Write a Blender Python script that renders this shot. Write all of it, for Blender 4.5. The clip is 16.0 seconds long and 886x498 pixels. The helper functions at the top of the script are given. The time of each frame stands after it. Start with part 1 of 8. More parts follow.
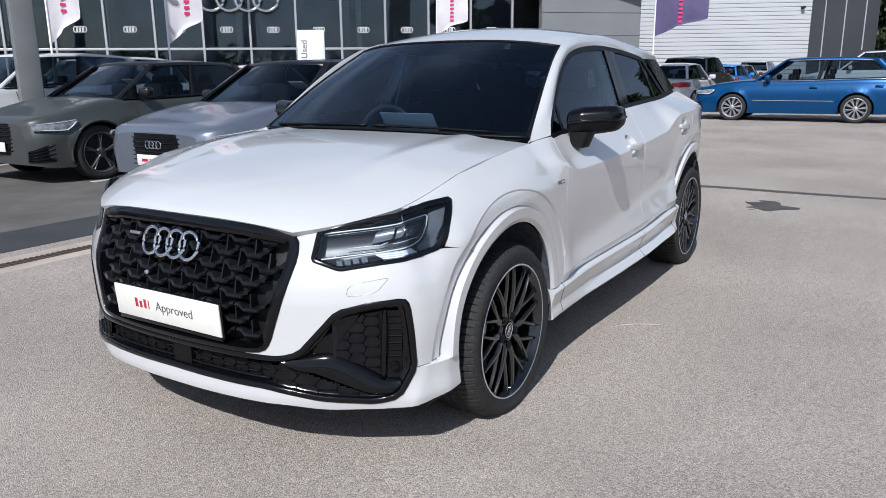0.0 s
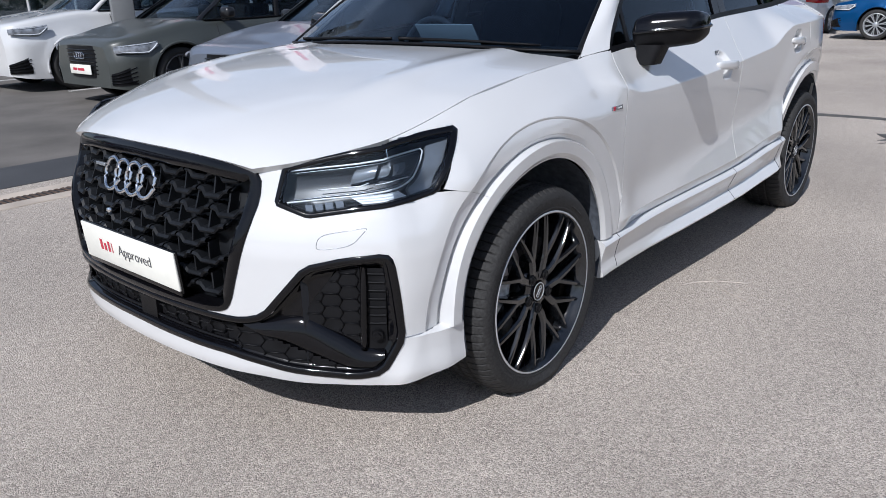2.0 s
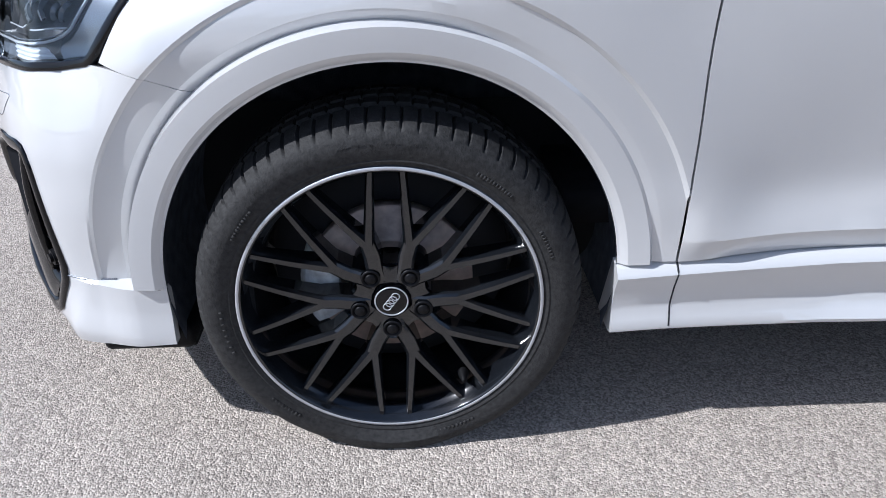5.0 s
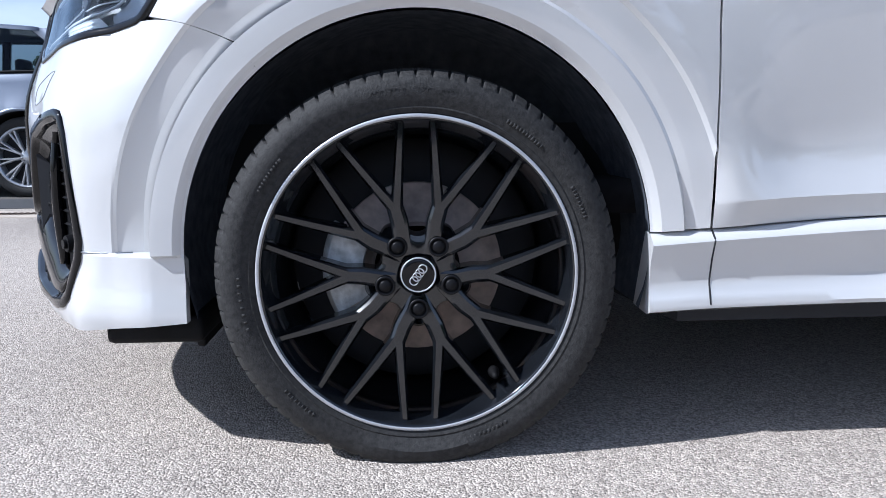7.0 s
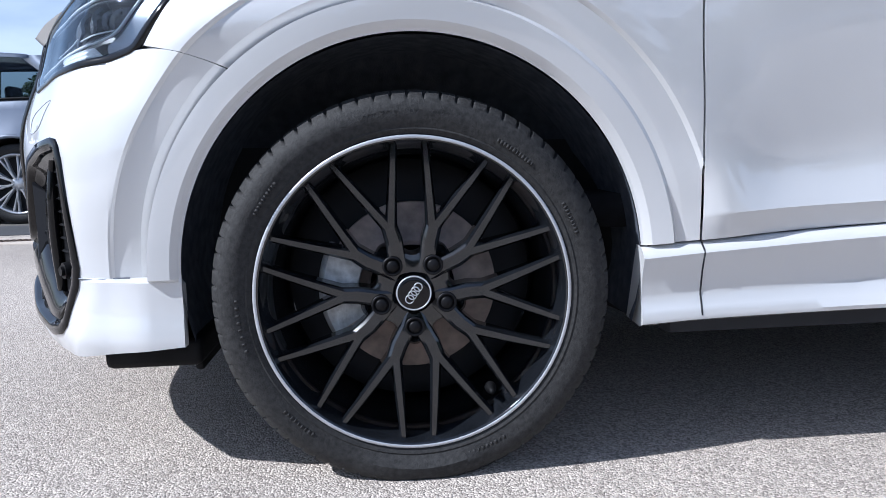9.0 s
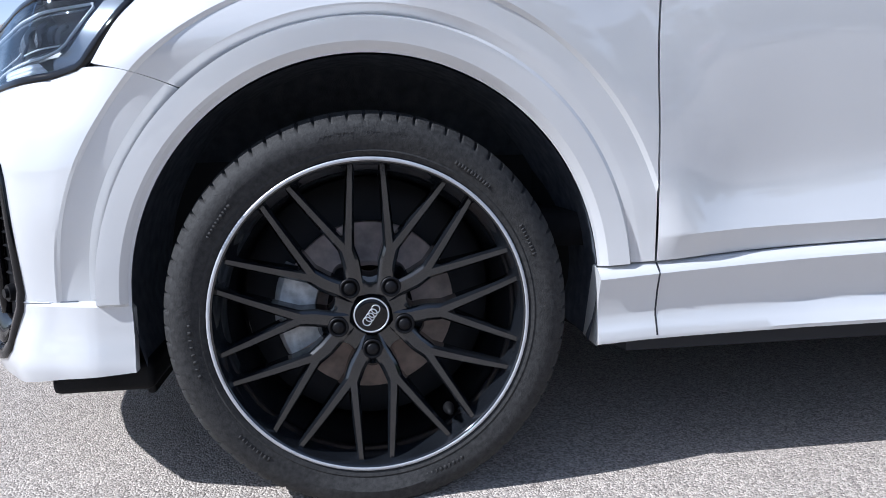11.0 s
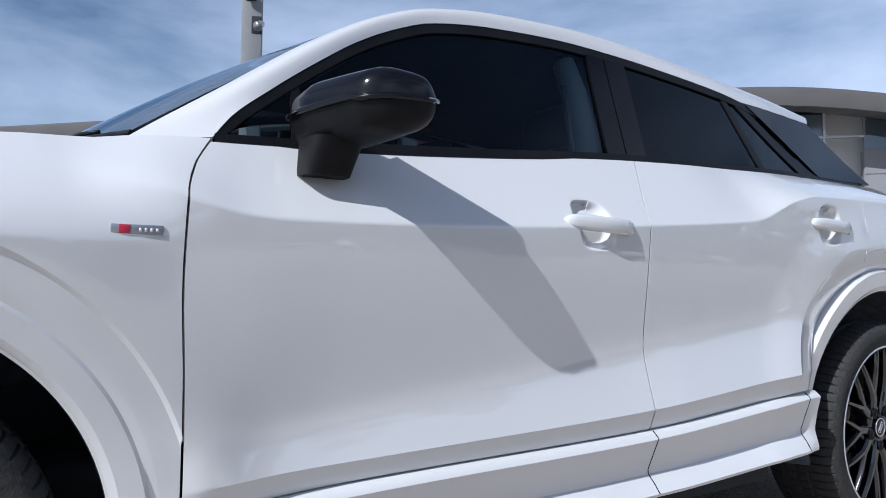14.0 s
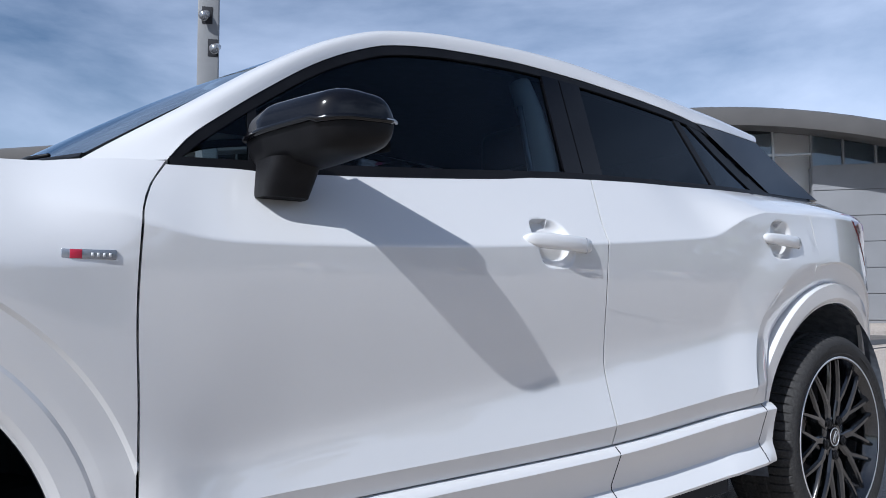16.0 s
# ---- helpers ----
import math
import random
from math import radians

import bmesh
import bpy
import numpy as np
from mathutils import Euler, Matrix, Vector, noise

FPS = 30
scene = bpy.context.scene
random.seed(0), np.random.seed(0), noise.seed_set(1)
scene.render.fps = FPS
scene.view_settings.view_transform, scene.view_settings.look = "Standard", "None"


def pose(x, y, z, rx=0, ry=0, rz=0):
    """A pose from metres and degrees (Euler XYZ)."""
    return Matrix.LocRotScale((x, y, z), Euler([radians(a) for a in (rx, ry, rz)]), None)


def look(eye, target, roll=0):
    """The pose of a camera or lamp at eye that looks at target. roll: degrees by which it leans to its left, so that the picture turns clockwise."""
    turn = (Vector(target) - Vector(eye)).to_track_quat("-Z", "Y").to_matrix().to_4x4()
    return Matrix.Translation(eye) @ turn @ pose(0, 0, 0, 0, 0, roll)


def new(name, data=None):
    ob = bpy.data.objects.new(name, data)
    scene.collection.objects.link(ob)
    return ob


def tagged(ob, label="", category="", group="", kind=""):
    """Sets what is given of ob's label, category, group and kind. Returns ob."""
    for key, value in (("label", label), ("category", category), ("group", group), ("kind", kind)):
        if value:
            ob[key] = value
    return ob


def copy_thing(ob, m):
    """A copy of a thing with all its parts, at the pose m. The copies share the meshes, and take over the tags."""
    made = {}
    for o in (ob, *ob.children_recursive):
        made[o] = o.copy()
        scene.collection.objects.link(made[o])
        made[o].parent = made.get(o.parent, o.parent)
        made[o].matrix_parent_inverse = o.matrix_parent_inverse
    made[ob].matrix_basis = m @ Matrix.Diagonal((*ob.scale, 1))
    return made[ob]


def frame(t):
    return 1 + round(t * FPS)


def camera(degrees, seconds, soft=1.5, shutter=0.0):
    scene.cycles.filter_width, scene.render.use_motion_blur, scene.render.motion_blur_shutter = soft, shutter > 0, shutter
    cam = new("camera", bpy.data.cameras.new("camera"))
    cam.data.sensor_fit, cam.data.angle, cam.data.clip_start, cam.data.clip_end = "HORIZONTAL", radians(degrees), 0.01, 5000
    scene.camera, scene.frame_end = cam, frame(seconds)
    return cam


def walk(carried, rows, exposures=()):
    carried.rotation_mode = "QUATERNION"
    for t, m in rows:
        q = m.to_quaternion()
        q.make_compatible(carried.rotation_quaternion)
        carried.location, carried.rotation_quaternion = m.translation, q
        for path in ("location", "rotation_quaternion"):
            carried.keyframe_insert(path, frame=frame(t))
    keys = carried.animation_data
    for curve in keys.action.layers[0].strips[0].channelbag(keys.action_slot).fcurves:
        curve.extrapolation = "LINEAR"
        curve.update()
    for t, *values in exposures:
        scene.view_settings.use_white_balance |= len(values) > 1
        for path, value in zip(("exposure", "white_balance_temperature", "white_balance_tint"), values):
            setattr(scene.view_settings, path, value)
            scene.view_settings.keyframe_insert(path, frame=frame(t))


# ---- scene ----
cam = camera(61.8, 16.0, soft=0.9)
PATH = [
    (0, (-2.362, -2.04, 1.254), (-0.71, -1.013, 0.787), -0.5),
    (0.5, (-2.357, -2.033, 1.256), (-0.716, -0.998, 0.771), -0.9),
    (1, (-2.316, -2.028, 1.254), (-0.693, -0.976, 0.744), -1.4),
    (1.5, (-2.096, -2.025, 1.227), (-0.533, -0.914, 0.659), -1.8),
    (2, (-1.786, -2.01, 1.175), (-0.351, -0.778, 0.525), -1.4),
    (2.5, (-1.38, -1.979, 1.154), (-0.133, -0.594, 0.43), -0.9),
    (3, (-0.994, -2.03, 1.114), (0.011, -0.486, 0.335), -0.5),
    (3.5, (-0.635, -2.046, 1.099), (0.079, -0.386, 0.243), -0.5),
    (4, (-0.309, -2.006, 1.09), (0.121, -0.267, 0.201), -0.2),
    (4.5, (-0.080, -1.975, 1.042), (0.141, -0.224, 0.105), 0.55),
    (4.7, (0.041, -1.907, 1.035), (0.122, -0.182, 0.025), -0.1),
    (6.8, (-0.033, -2.017, 0.537), (0.096, -0.047, 0.212), -0.5),
    (7, (-0.03, -2.029, 0.537), (0.088, -0.058, 0.219), -0.4),
    (7.5, (-0.036, -2.043, 0.552), (0.093, -0.073, 0.231), -0.7),
    (8, (-0.033, -2.044, 0.557), (0.093, -0.073, 0.242), -1.0),
    (8.5, (-0.034, -2.046, 0.537), (0.097, -0.069, 0.265), -1.5),
    (11, (-0.028, -2.033, 0.587), (0.218, -0.07, 0.291), -1.3),
    (11.5, (-0.017, -2.034, 0.571), (0.354, -0.079, 0.375), -0.3),
    (12, (0.042, -2.044, 0.615), (0.526, -0.110, 0.474), 0.3),
    (12.5, (0.080, -2.047, 0.664), (0.720, -0.155, 0.576), 0.95),
    (13, (0.115, -2.045, 0.718), (0.926, -0.220, 0.680), 1.8),
    (13.5, (0.146, -2.032, 0.743), (1.136, -0.295, 0.778), 1.5),
    (14, (0.174, -2.047, 0.749), (1.274, -0.379, 0.832), 0.7),
    (14.5, (0.183, -2.041, 0.745), (1.344, -0.416, 0.854), 0.2),
    (15, (0.177, -2.038, 0.741), (1.361, -0.431, 0.868), -0.2),
    (15.5, (0.176, -2.042, 0.747), (1.365, -0.439, 0.879), -0.2),
    (16, (0.176, -2.048, 0.747), (1.36, -0.442, 0.887), -0.4),
]
walk(cam, [(t, look(eye, target, roll)) for t, eye, target, roll in PATH], [(0, -0.05, 5820, 10), (2.5, -0.02, 5800, 11), (3.6, 0.12, 5680, 11), (4.6, 0.22, 5600, 11), (6.8, 0.50, 5440, 11), (11.0, 0.50, 5460, 11), (12.5, 0.30, 5520, 11), (14.0, 0.17, 5640, 10), (16.0, 0.17, 5640, 10)])
SUN_TRAVEL = Vector((0.44, 0.11, -0.42)).normalized()

# ---- light ----
world = bpy.data.worlds.new("sky")
scene.world = world
world.use_nodes = True
wn = world.node_tree
wn.nodes.clear()
w_out = wn.nodes.new("ShaderNodeOutputWorld")
w_bg = wn.nodes.new("ShaderNodeBackground")
w_sky = wn.nodes.new("ShaderNodeTexSky")
w_sky.sky_type = "NISHITA"
w_sky.sun_disc = False
w_sky.sun_elevation = math.asin(-SUN_TRAVEL.z)
w_sky.sun_rotation = math.atan2(-SUN_TRAVEL.x, -SUN_TRAVEL.y)
w_bg.inputs["Strength"].default_value = 0.076
w_tc = wn.nodes.new("ShaderNodeTexCoord")
w_map = wn.nodes.new("ShaderNodeMapping")
w_map.inputs["Scale"].default_value = (1.0, 1.5, 3.6)
w_map.inputs["Rotation"].default_value = (0.15, 0.2, 0.7)
w_noise = wn.nodes.new("ShaderNodeTexNoise")
w_noise.inputs["Scale"].default_value = 1.5
w_noise.inputs["Detail"].default_value = 9
w_noise.inputs["Roughness"].default_value = 0.54
w_noise.inputs["Distortion"].default_value = 0.2
w_ramp = wn.nodes.new("ShaderNodeMapRange")
w_ramp.inputs["From Min"].default_value = 0.32
w_ramp.inputs["From Max"].default_value = 0.72
w_ramp.inputs["To Min"].default_value = 0.0
w_ramp.inputs["To Max"].default_value = 0.82
w_mix = wn.nodes.new("ShaderNodeMix")
w_mix.data_type = "RGBA"
w_mix.inputs["B"].default_value = (9.5, 10.3, 12.0, 1)
wl = wn.links.new
wl(w_tc.outputs["Generated"], w_map.inputs["Vector"])
wl(w_map.outputs["Vector"], w_noise.inputs["Vector"])
wl(w_noise.outputs["Fac"], w_ramp.inputs["Value"])
# thin cloud low in the sky, clear blue overhead
w_sep = wn.nodes.new("ShaderNodeSeparateXYZ")
w_high = wn.nodes.new("ShaderNodeMapRange")
w_high.interpolation_type = "SMOOTHSTEP"
w_high.inputs["From Min"].default_value = 0.42
w_high.inputs["From Max"].default_value = 0.85
w_high.inputs["To Min"].default_value = 1.0
w_high.inputs["To Max"].default_value = 0.12
w_mul = wn.nodes.new("ShaderNodeMath")
w_mul.operation = "MULTIPLY"
wl(w_tc.outputs["Generated"], w_sep.inputs["Vector"])
wl(w_sep.outputs["Z"], w_high.inputs["Value"])
wl(w_ramp.outputs["Result"], w_mul.inputs[0])
wl(w_high.outputs["Result"], w_mul.inputs[1])
wl(w_mul.outputs[0], w_mix.inputs["Factor"])
wl(w_sky.outputs["Color"], w_mix.inputs["A"])
wl(w_mix.outputs["Result"], w_bg.inputs["Color"])
wl(w_bg.outputs["Background"], w_out.inputs["Surface"])

sun = new("sun", bpy.data.lights.new("sun", "SUN"))
sun.data.energy = 5.0
sun.data.angle = radians(0.53)
sun.data.color = (1.0, 0.945, 0.87)
sun.rotation_euler = SUN_TRAVEL.to_track_quat("-Z", "Y").to_euler()
scene.view_settings.exposure = 0.0


# ---- materials ----
def material(name, color, rough=0.5, metal=0.0, coat=0.0, spec=0.5, coat_ior=1.5):
    m = bpy.data.materials.new(name)
    m.use_nodes = True
    b = m.node_tree.nodes["Principled BSDF"]
    b.inputs["Base Color"].default_value = (*color, 1)
    b.inputs["Roughness"].default_value = rough
    b.inputs["Metallic"].default_value = metal
    b.inputs["Coat Weight"].default_value = coat
    b.inputs["Coat Roughness"].default_value = 0.02
    b.inputs["Coat IOR"].default_value = coat_ior
    b.inputs["Specular IOR Level"].default_value = spec
    return m


def vary(m, scale, low, high, bump=0.0, bump_scale=None, rough=None, detail=6, fine=None):
    """Colour drifts between low and high times the base by noise at one scale, with finer noise on top, and a bump."""
    nt = m.node_tree
    b = nt.nodes["Principled BSDF"]
    base = tuple(b.inputs["Base Color"].default_value)[:3]
    tc = nt.nodes.new("ShaderNodeTexCoord")
    n = nt.nodes.new("ShaderNodeTexNoise")
    n.inputs["Scale"].default_value = scale
    n.inputs["Detail"].default_value = detail
    nt.links.new(tc.outputs["Object"], n.inputs["Vector"])
    ramp = nt.nodes.new("ShaderNodeMapRange")
    ramp.inputs["From Min"].default_value = 0.3
    ramp.inputs["From Max"].default_value = 0.7
    ramp.inputs["To Min"].default_value = low
    ramp.inputs["To Max"].default_value = high
    nt.links.new(n.outputs["Fac"], ramp.inputs["Value"])
    mul = nt.nodes.new("ShaderNodeVectorMath")
    mul.operation = "SCALE"
    mul.inputs[0].default_value = base
    nt.links.new(ramp.outputs["Result"], mul.inputs["Scale"])
    nt.links.new(mul.outputs["Vector"], b.inputs["Base Color"])
    if rough:
        rr = nt.nodes.new("ShaderNodeMapRange")
        rr.inputs["To Min"].default_value, rr.inputs["To Max"].default_value = rough
        nt.links.new(n.outputs["Fac"], rr.inputs["Value"])
        nt.links.new(rr.outputs["Result"], b.inputs["Roughness"])
    if bump:
        nb = nt.nodes.new("ShaderNodeTexNoise")
        nb.inputs["Scale"].default_value = bump_scale or scale * 8
        nb.inputs["Detail"].default_value = 3
        nt.links.new(tc.outputs["Object"], nb.inputs["Vector"])
        bp = nt.nodes.new("ShaderNodeBump")
        bp.inputs["Strength"].default_value = bump
        bp.inputs["Distance"].default_value = 0.002
        nt.links.new(nb.outputs["Fac"], bp.inputs["Height"])
        nt.links.new(bp.outputs["Normal"], b.inputs["Normal"])
    return m


def glass_material(name, tint, ior=1.5):
    """Tinted sheet glass: tinted see-through with a Fresnel gloss."""
    m = bpy.data.materials.new(name)
    m.use_nodes = True
    nt = m.node_tree
    nt.nodes.clear()
    out = nt.nodes.new("ShaderNodeOutputMaterial")
    tr = nt.nodes.new("ShaderNodeBsdfTransparent")
    tr.inputs["Color"].default_value = (*tint, 1)
    gl = nt.nodes.new("ShaderNodeBsdfGlossy")
    gl.inputs["Roughness"].default_value = 0.015
    gl.inputs["Color"].default_value = (0.78, 0.89, 1.0, 1)
    fr = nt.nodes.new("ShaderNodeFresnel")
    fr.inputs["IOR"].default_value = ior
    mx = nt.nodes.new("ShaderNodeMixShader")
    nt.links.new(fr.outputs["Fac"], mx.inputs["Fac"])
    nt.links.new(tr.outputs["BSDF"], mx.inputs[1])
    nt.links.new(gl.outputs["BSDF"], mx.inputs[2])
    nt.links.new(mx.outputs["Shader"], out.inputs["Surface"])
    return m


PAINT = vary(material("white_paint", (0.59, 0.59, 0.59), 0.30, coat=1.0, coat_ior=1.78), 3.0, 0.985, 1.01, rough=(0.28, 0.36))
GLOSS_BLACK = vary(material("gloss_black", (0.003, 0.003, 0.004), 0.06, spec=0.38), 9.0, 0.8, 1.3, rough=(0.05, 0.12))
PILLAR_BLACK = vary(material("pillar_black", (0.003, 0.003, 0.004), 0.05, spec=0.2), 9.0, 0.8, 1.3, rough=(0.04, 0.10))
SATIN_BLACK = vary(material("satin_black", (0.006, 0.006, 0.007), 0.42, spec=0.15), 14.0, 0.7, 1.4, bump=0.08, bump_scale=900)
PLASTIC = vary(material("black_plastic", (0.007, 0.007, 0.008), 0.55, spec=0.14), 20.0, 0.7, 1.4, bump=0.25, bump_scale=1400)
GRILLE_BLACK = vary(material("grille_black", (0.009, 0.010, 0.012), 0.42, spec=0.25), 20.0, 0.7, 1.4)
RUBBER = vary(material("tyre_rubber", (0.027, 0.0265, 0.0265), 0.8, spec=0.25), 130.0, 0.65, 1.5, bump=0.45, bump_scale=320, rough=(0.6, 0.85))
DARK = material("underside_black", (0.036, 0.037, 0.041), 0.9, spec=0.1)
CHROME = material("chrome", (0.75, 0.76, 0.78), 0.08, metal=1.0)
POLISHED = vary(material("polished_rim_edge", (0.55, 0.56, 0.59), 0.40, metal=0.5), 40.0, 0.9, 1.05)
WHEEL_BLACK = vary(material("wheel_black", (0.007, 0.008, 0.010), 0.10, spec=0.85), 18.0, 0.8, 1.3, rough=(0.05, 0.12))
DISC = vary(material("brake_disc", (0.58, 0.48, 0.42), 0.4, metal=0.35), 30.0, 0.55, 1.2, bump=0.1, bump_scale=300)
CALIPER = vary(material("caliper_grey", (0.66, 0.68, 0.69), 0.5), 60.0, 0.6, 1.1, bump=0.5, bump_scale=200)
GLASS = glass_material("tinted_glass", (0.42, 0.50, 0.54), 1.33)
SCREEN = glass_material("windscreen_glass", (0.40, 0.52, 0.64), 1.55)
PRIVACY = glass_material("privacy_glass", (0.045, 0.055, 0.07), 1.27)
LENS = glass_material("lamp_lens", (0.86, 0.89, 0.92), 1.42)
LAMP_GREY = vary(material("lamp_bezel_grey", (0.30, 0.32, 0.35), 0.25, metal=0.5), 12.0, 0.8, 1.2)
LAMP_WHITE = material("lamp_light_guide", (0.86, 0.88, 0.90), 0.2)
PLATE = vary(material("plate_white", (0.76, 0.75, 0.68), 0.35), 30.0, 0.97, 1.02)
RED = material("badge_red", (0.45, 0.02, 0.05), 0.3)
INK = material("plate_ink", (0.09, 0.09, 0.10), 0.5)
CABIN = vary(material("cabin_black", (0.013, 0.013, 0.015), 0.7, spec=0.2), 30.0, 0.7, 1.4)
LINER = vary(material("arch_felt", (0.085, 0.095, 0.115), 0.95, spec=0.1), 40.0, 0.7, 1.3, bump=0.5, bump_scale=300)
HEADLINING = vary(material("headlining_cloth", (0.03, 0.03, 0.032), 0.9, spec=0.1), 40.0, 0.8, 1.2)
CABIN_LIGHT = material("cabin_trim_grey", (0.45, 0.46, 0.46), 0.7)


# ---- curves and meshes ----
def smooth_curve(points):
    """A monotone cubic through (x, y) points, held flat past its ends."""
    xs = np.array([p[0] for p in points], float)
    ys = np.array([p[1] for p in points], float)
    h = np.diff(xs)
    d = np.diff(ys) / h
    m = np.zeros(len(xs))
    m[0], m[-1] = d[0], d[-1]
    for i in range(1, len(xs) - 1):
        if d[i - 1] * d[i] > 0:
            w1, w2 = 2 * h[i] + h[i - 1], h[i] + 2 * h[i - 1]
            m[i] = (w1 + w2) / (w1 / d[i - 1] + w2 / d[i])
    xl, yl, ml = xs.tolist(), ys.tolist(), m.tolist()

    def f(x):
        if x <= xl[0]:
            return yl[0]
        if x >= xl[-1]:
            return yl[-1]
        i = 0
        while x > xl[i + 1]:
            i += 1
        s = xl[i + 1] - xl[i]
        t = (x - xl[i]) / s
        return ((2 * t**3 - 3 * t**2 + 1) * yl[i] + (t**3 - 2 * t**2 + t) * s * ml[i]
                + (3 * t**2 - 2 * t**3) * yl[i + 1] + (t**3 - t**2) * s * ml[i + 1])

    return f


def along(points, n):
    """n points at even steps of length along a smooth line through the given points (any dimension)."""
    p = np.array(points, float)
    s = np.concatenate([[0], np.cumsum(np.linalg.norm(np.diff(p, axis=0), axis=1))])
    fs = [smooth_curve(list(zip(s, p[:, k]))) for k in range(p.shape[1])]
    return [tuple(f(t) for f in fs) for t in np.linspace(0, s[-1], n)]


def step(a, b, x):
    t = min(1.0, max(0.0, (x - a) / (b - a)))
    return t * t * (3 - 2 * t)


def lerp(a, b, t):
    return a + (b - a) * t


def grid(bm, rows, flip=False, wrap=False):
    """Faces over rows of places; returns the rows of vertices."""
    vs = [[bm.verts.new(p) for p in row] for row in rows]
    n = len(vs[0])
    for j in range(len(vs) - 1):
        for i in range(n if wrap else n - 1):
            q = [vs[j][i], vs[j][(i + 1) % n], vs[j + 1][(i + 1) % n], vs[j + 1][i]]
            if len({tuple(round(c, 6) for c in v.co) for v in q}) < 3:
                continue
            if flip:
                q.reverse()
            bm.faces.new(q)
    return vs


def fold_edges(bm, depth=0.014):
    """Turn a panel's free edges inward, so that it shows a thickness and dark gaps."""
    bm.normal_update()
    free = [e for e in bm.edges if e.is_boundary]
    normals = {v: v.normal.copy() for e in free for v in e.verts}
    out = bmesh.ops.extrude_edge_only(bm, edges=free)
    for v in [g for g in out["geom"] if isinstance(g, bmesh.types.BMVert)]:
        near = min((w for e in v.link_edges for w in e.verts if w in normals), key=lambda w: (w.co - v.co).length, default=None)
        if near is not None:
            v.co -= normals[near] * depth
    for e in free:
        e.smooth = False


def part(name, bm, mat, parent=None, label="", smooth=True, weld=0.0, sharp=None):
    """Link a bmesh as one mesh object under a thing or a part."""
    if weld:
        bmesh.ops.remove_doubles(bm, verts=bm.verts, dist=weld)
    bm.normal_update()
    if sharp is not None:
        for e in bm.edges:
            if len(e.link_faces) == 2 and e.calc_face_angle(0) > radians(sharp):
                e.smooth = False
    me = bpy.data.meshes.new(name)
    bm.to_mesh(me)
    bm.free()
    if smooth:
        me.polygons.foreach_set("use_smooth", [True] * len(me.polygons))
    mats = mat if isinstance(mat, (list, tuple)) else [mat]
    for m in mats:
        me.materials.append(m)
    ob = new(name, me)
    if parent is not None:
        ob.parent = parent
    if label:
        ob["label"] = label
    return ob


def box(bm, centre, size, bevel=0.0, turn=None, segments=2, mat=0):
    """A box with rounded edges."""
    r = bmesh.ops.create_cube(bm, size=1.0)
    vs = r["verts"]
    bmesh.ops.scale(bm, vec=size, verts=vs)
    if bevel:
        es = list({e for v in vs for e in v.link_edges})
        made = bmesh.ops.bevel(bm, geom=es, offset=bevel, segments=segments, affect="EDGES", profile=0.5)
        vs = list({v for v in made["verts"]} | {v for v in vs if v.is_valid})
    if turn is not None:
        bmesh.ops.transform(bm, matrix=turn, verts=vs)
    bmesh.ops.translate(bm, vec=centre, verts=vs)
    if mat:
        for f in {f for v in vs for f in v.link_faces}:
            f.material_index = mat
    return vs


def lathe(bm, profile, n, centre=(0, 0, 0), closed=False):
    """Turn a profile of (radius, y) about the y axis."""
    cx, cy, cz = centre
    rows = []
    for r, y in profile:
        rows.append([(cx + r * math.cos(2 * math.pi * i / n), cy + y, cz + r * math.sin(2 * math.pi * i / n)) for i in range(n)])
    if closed:
        rows.append(rows[0])
    return grid(bm, rows, wrap=True)


def tube(bm, points, radius, n=8, closed=False):
    """A round bar along places."""
    pts = [Vector(p) for p in points]
    rows = []
    for i, p in enumerate(pts):
        if closed:
            d = pts[(i + 1) % len(pts)] - pts[i - 1]
        else:
            d = pts[min(i + 1, len(pts) - 1)] - pts[max(i - 1, 0)]
        d.normalize()
        a = d.cross(Vector((0, 0, 1)) if abs(d.z) < 0.9 else Vector((1, 0, 0))).normalized()
        b = d.cross(a)
        rr = radius[i] if isinstance(radius, (list, tuple)) else radius
        rows.append([p + a * rr * math.cos(2 * math.pi * k / n) + b * rr * math.sin(2 * math.pi * k / n) for k in range(n)])
    if closed:
        rows.append(rows[0])
    vs = grid(bm, rows, wrap=True)
    if not closed:
        for row in (vs[0], vs[-1]):
            bm.faces.new(row)
    return vs


def thing(name, label, category, group="", at=(0, 0, 0)):
    ob = new(name)
    ob.location = at
    ob.empty_display_size = 0.2
    return tagged(ob, label, category, group)


# ---- the white car's skin ----
HALF_WIDTH = smooth_curve([(-0.45, 0.845), (-0.3, 0.866), (-0.1, 0.882), (0.1, 0.886), (1.0, 0.887), (2.0, 0.889), (2.55, 0.893), (2.75, 0.874), (2.9, 0.836), (3.0, 0.787), (3.1, 0.72), (3.2, 0.63)])
CREASE = smooth_curve([(-0.42, 0.94), (0.1, 0.925), (0.2, 0.916), (0.3, 0.902), (0.44, 0.875), (0.57, 0.849), (0.63, 0.845), (1.86, 0.905), (1.93, 0.914), (2.11, 0.978), (2.2, 0.995), (2.5, 1.0), (3.2, 1.0)])
LOW_CREASE = smooth_curve([(0.40, 0.405), (0.51, 0.421), (0.815, 0.433), (1.43, 0.457), (2.08, 0.512), (2.2, 0.52)])
SILL_TOP = smooth_curve([(0.38, 0.368), (0.47, 0.374), (0.82, 0.392), (1.45, 0.410), (2.12, 0.460)])
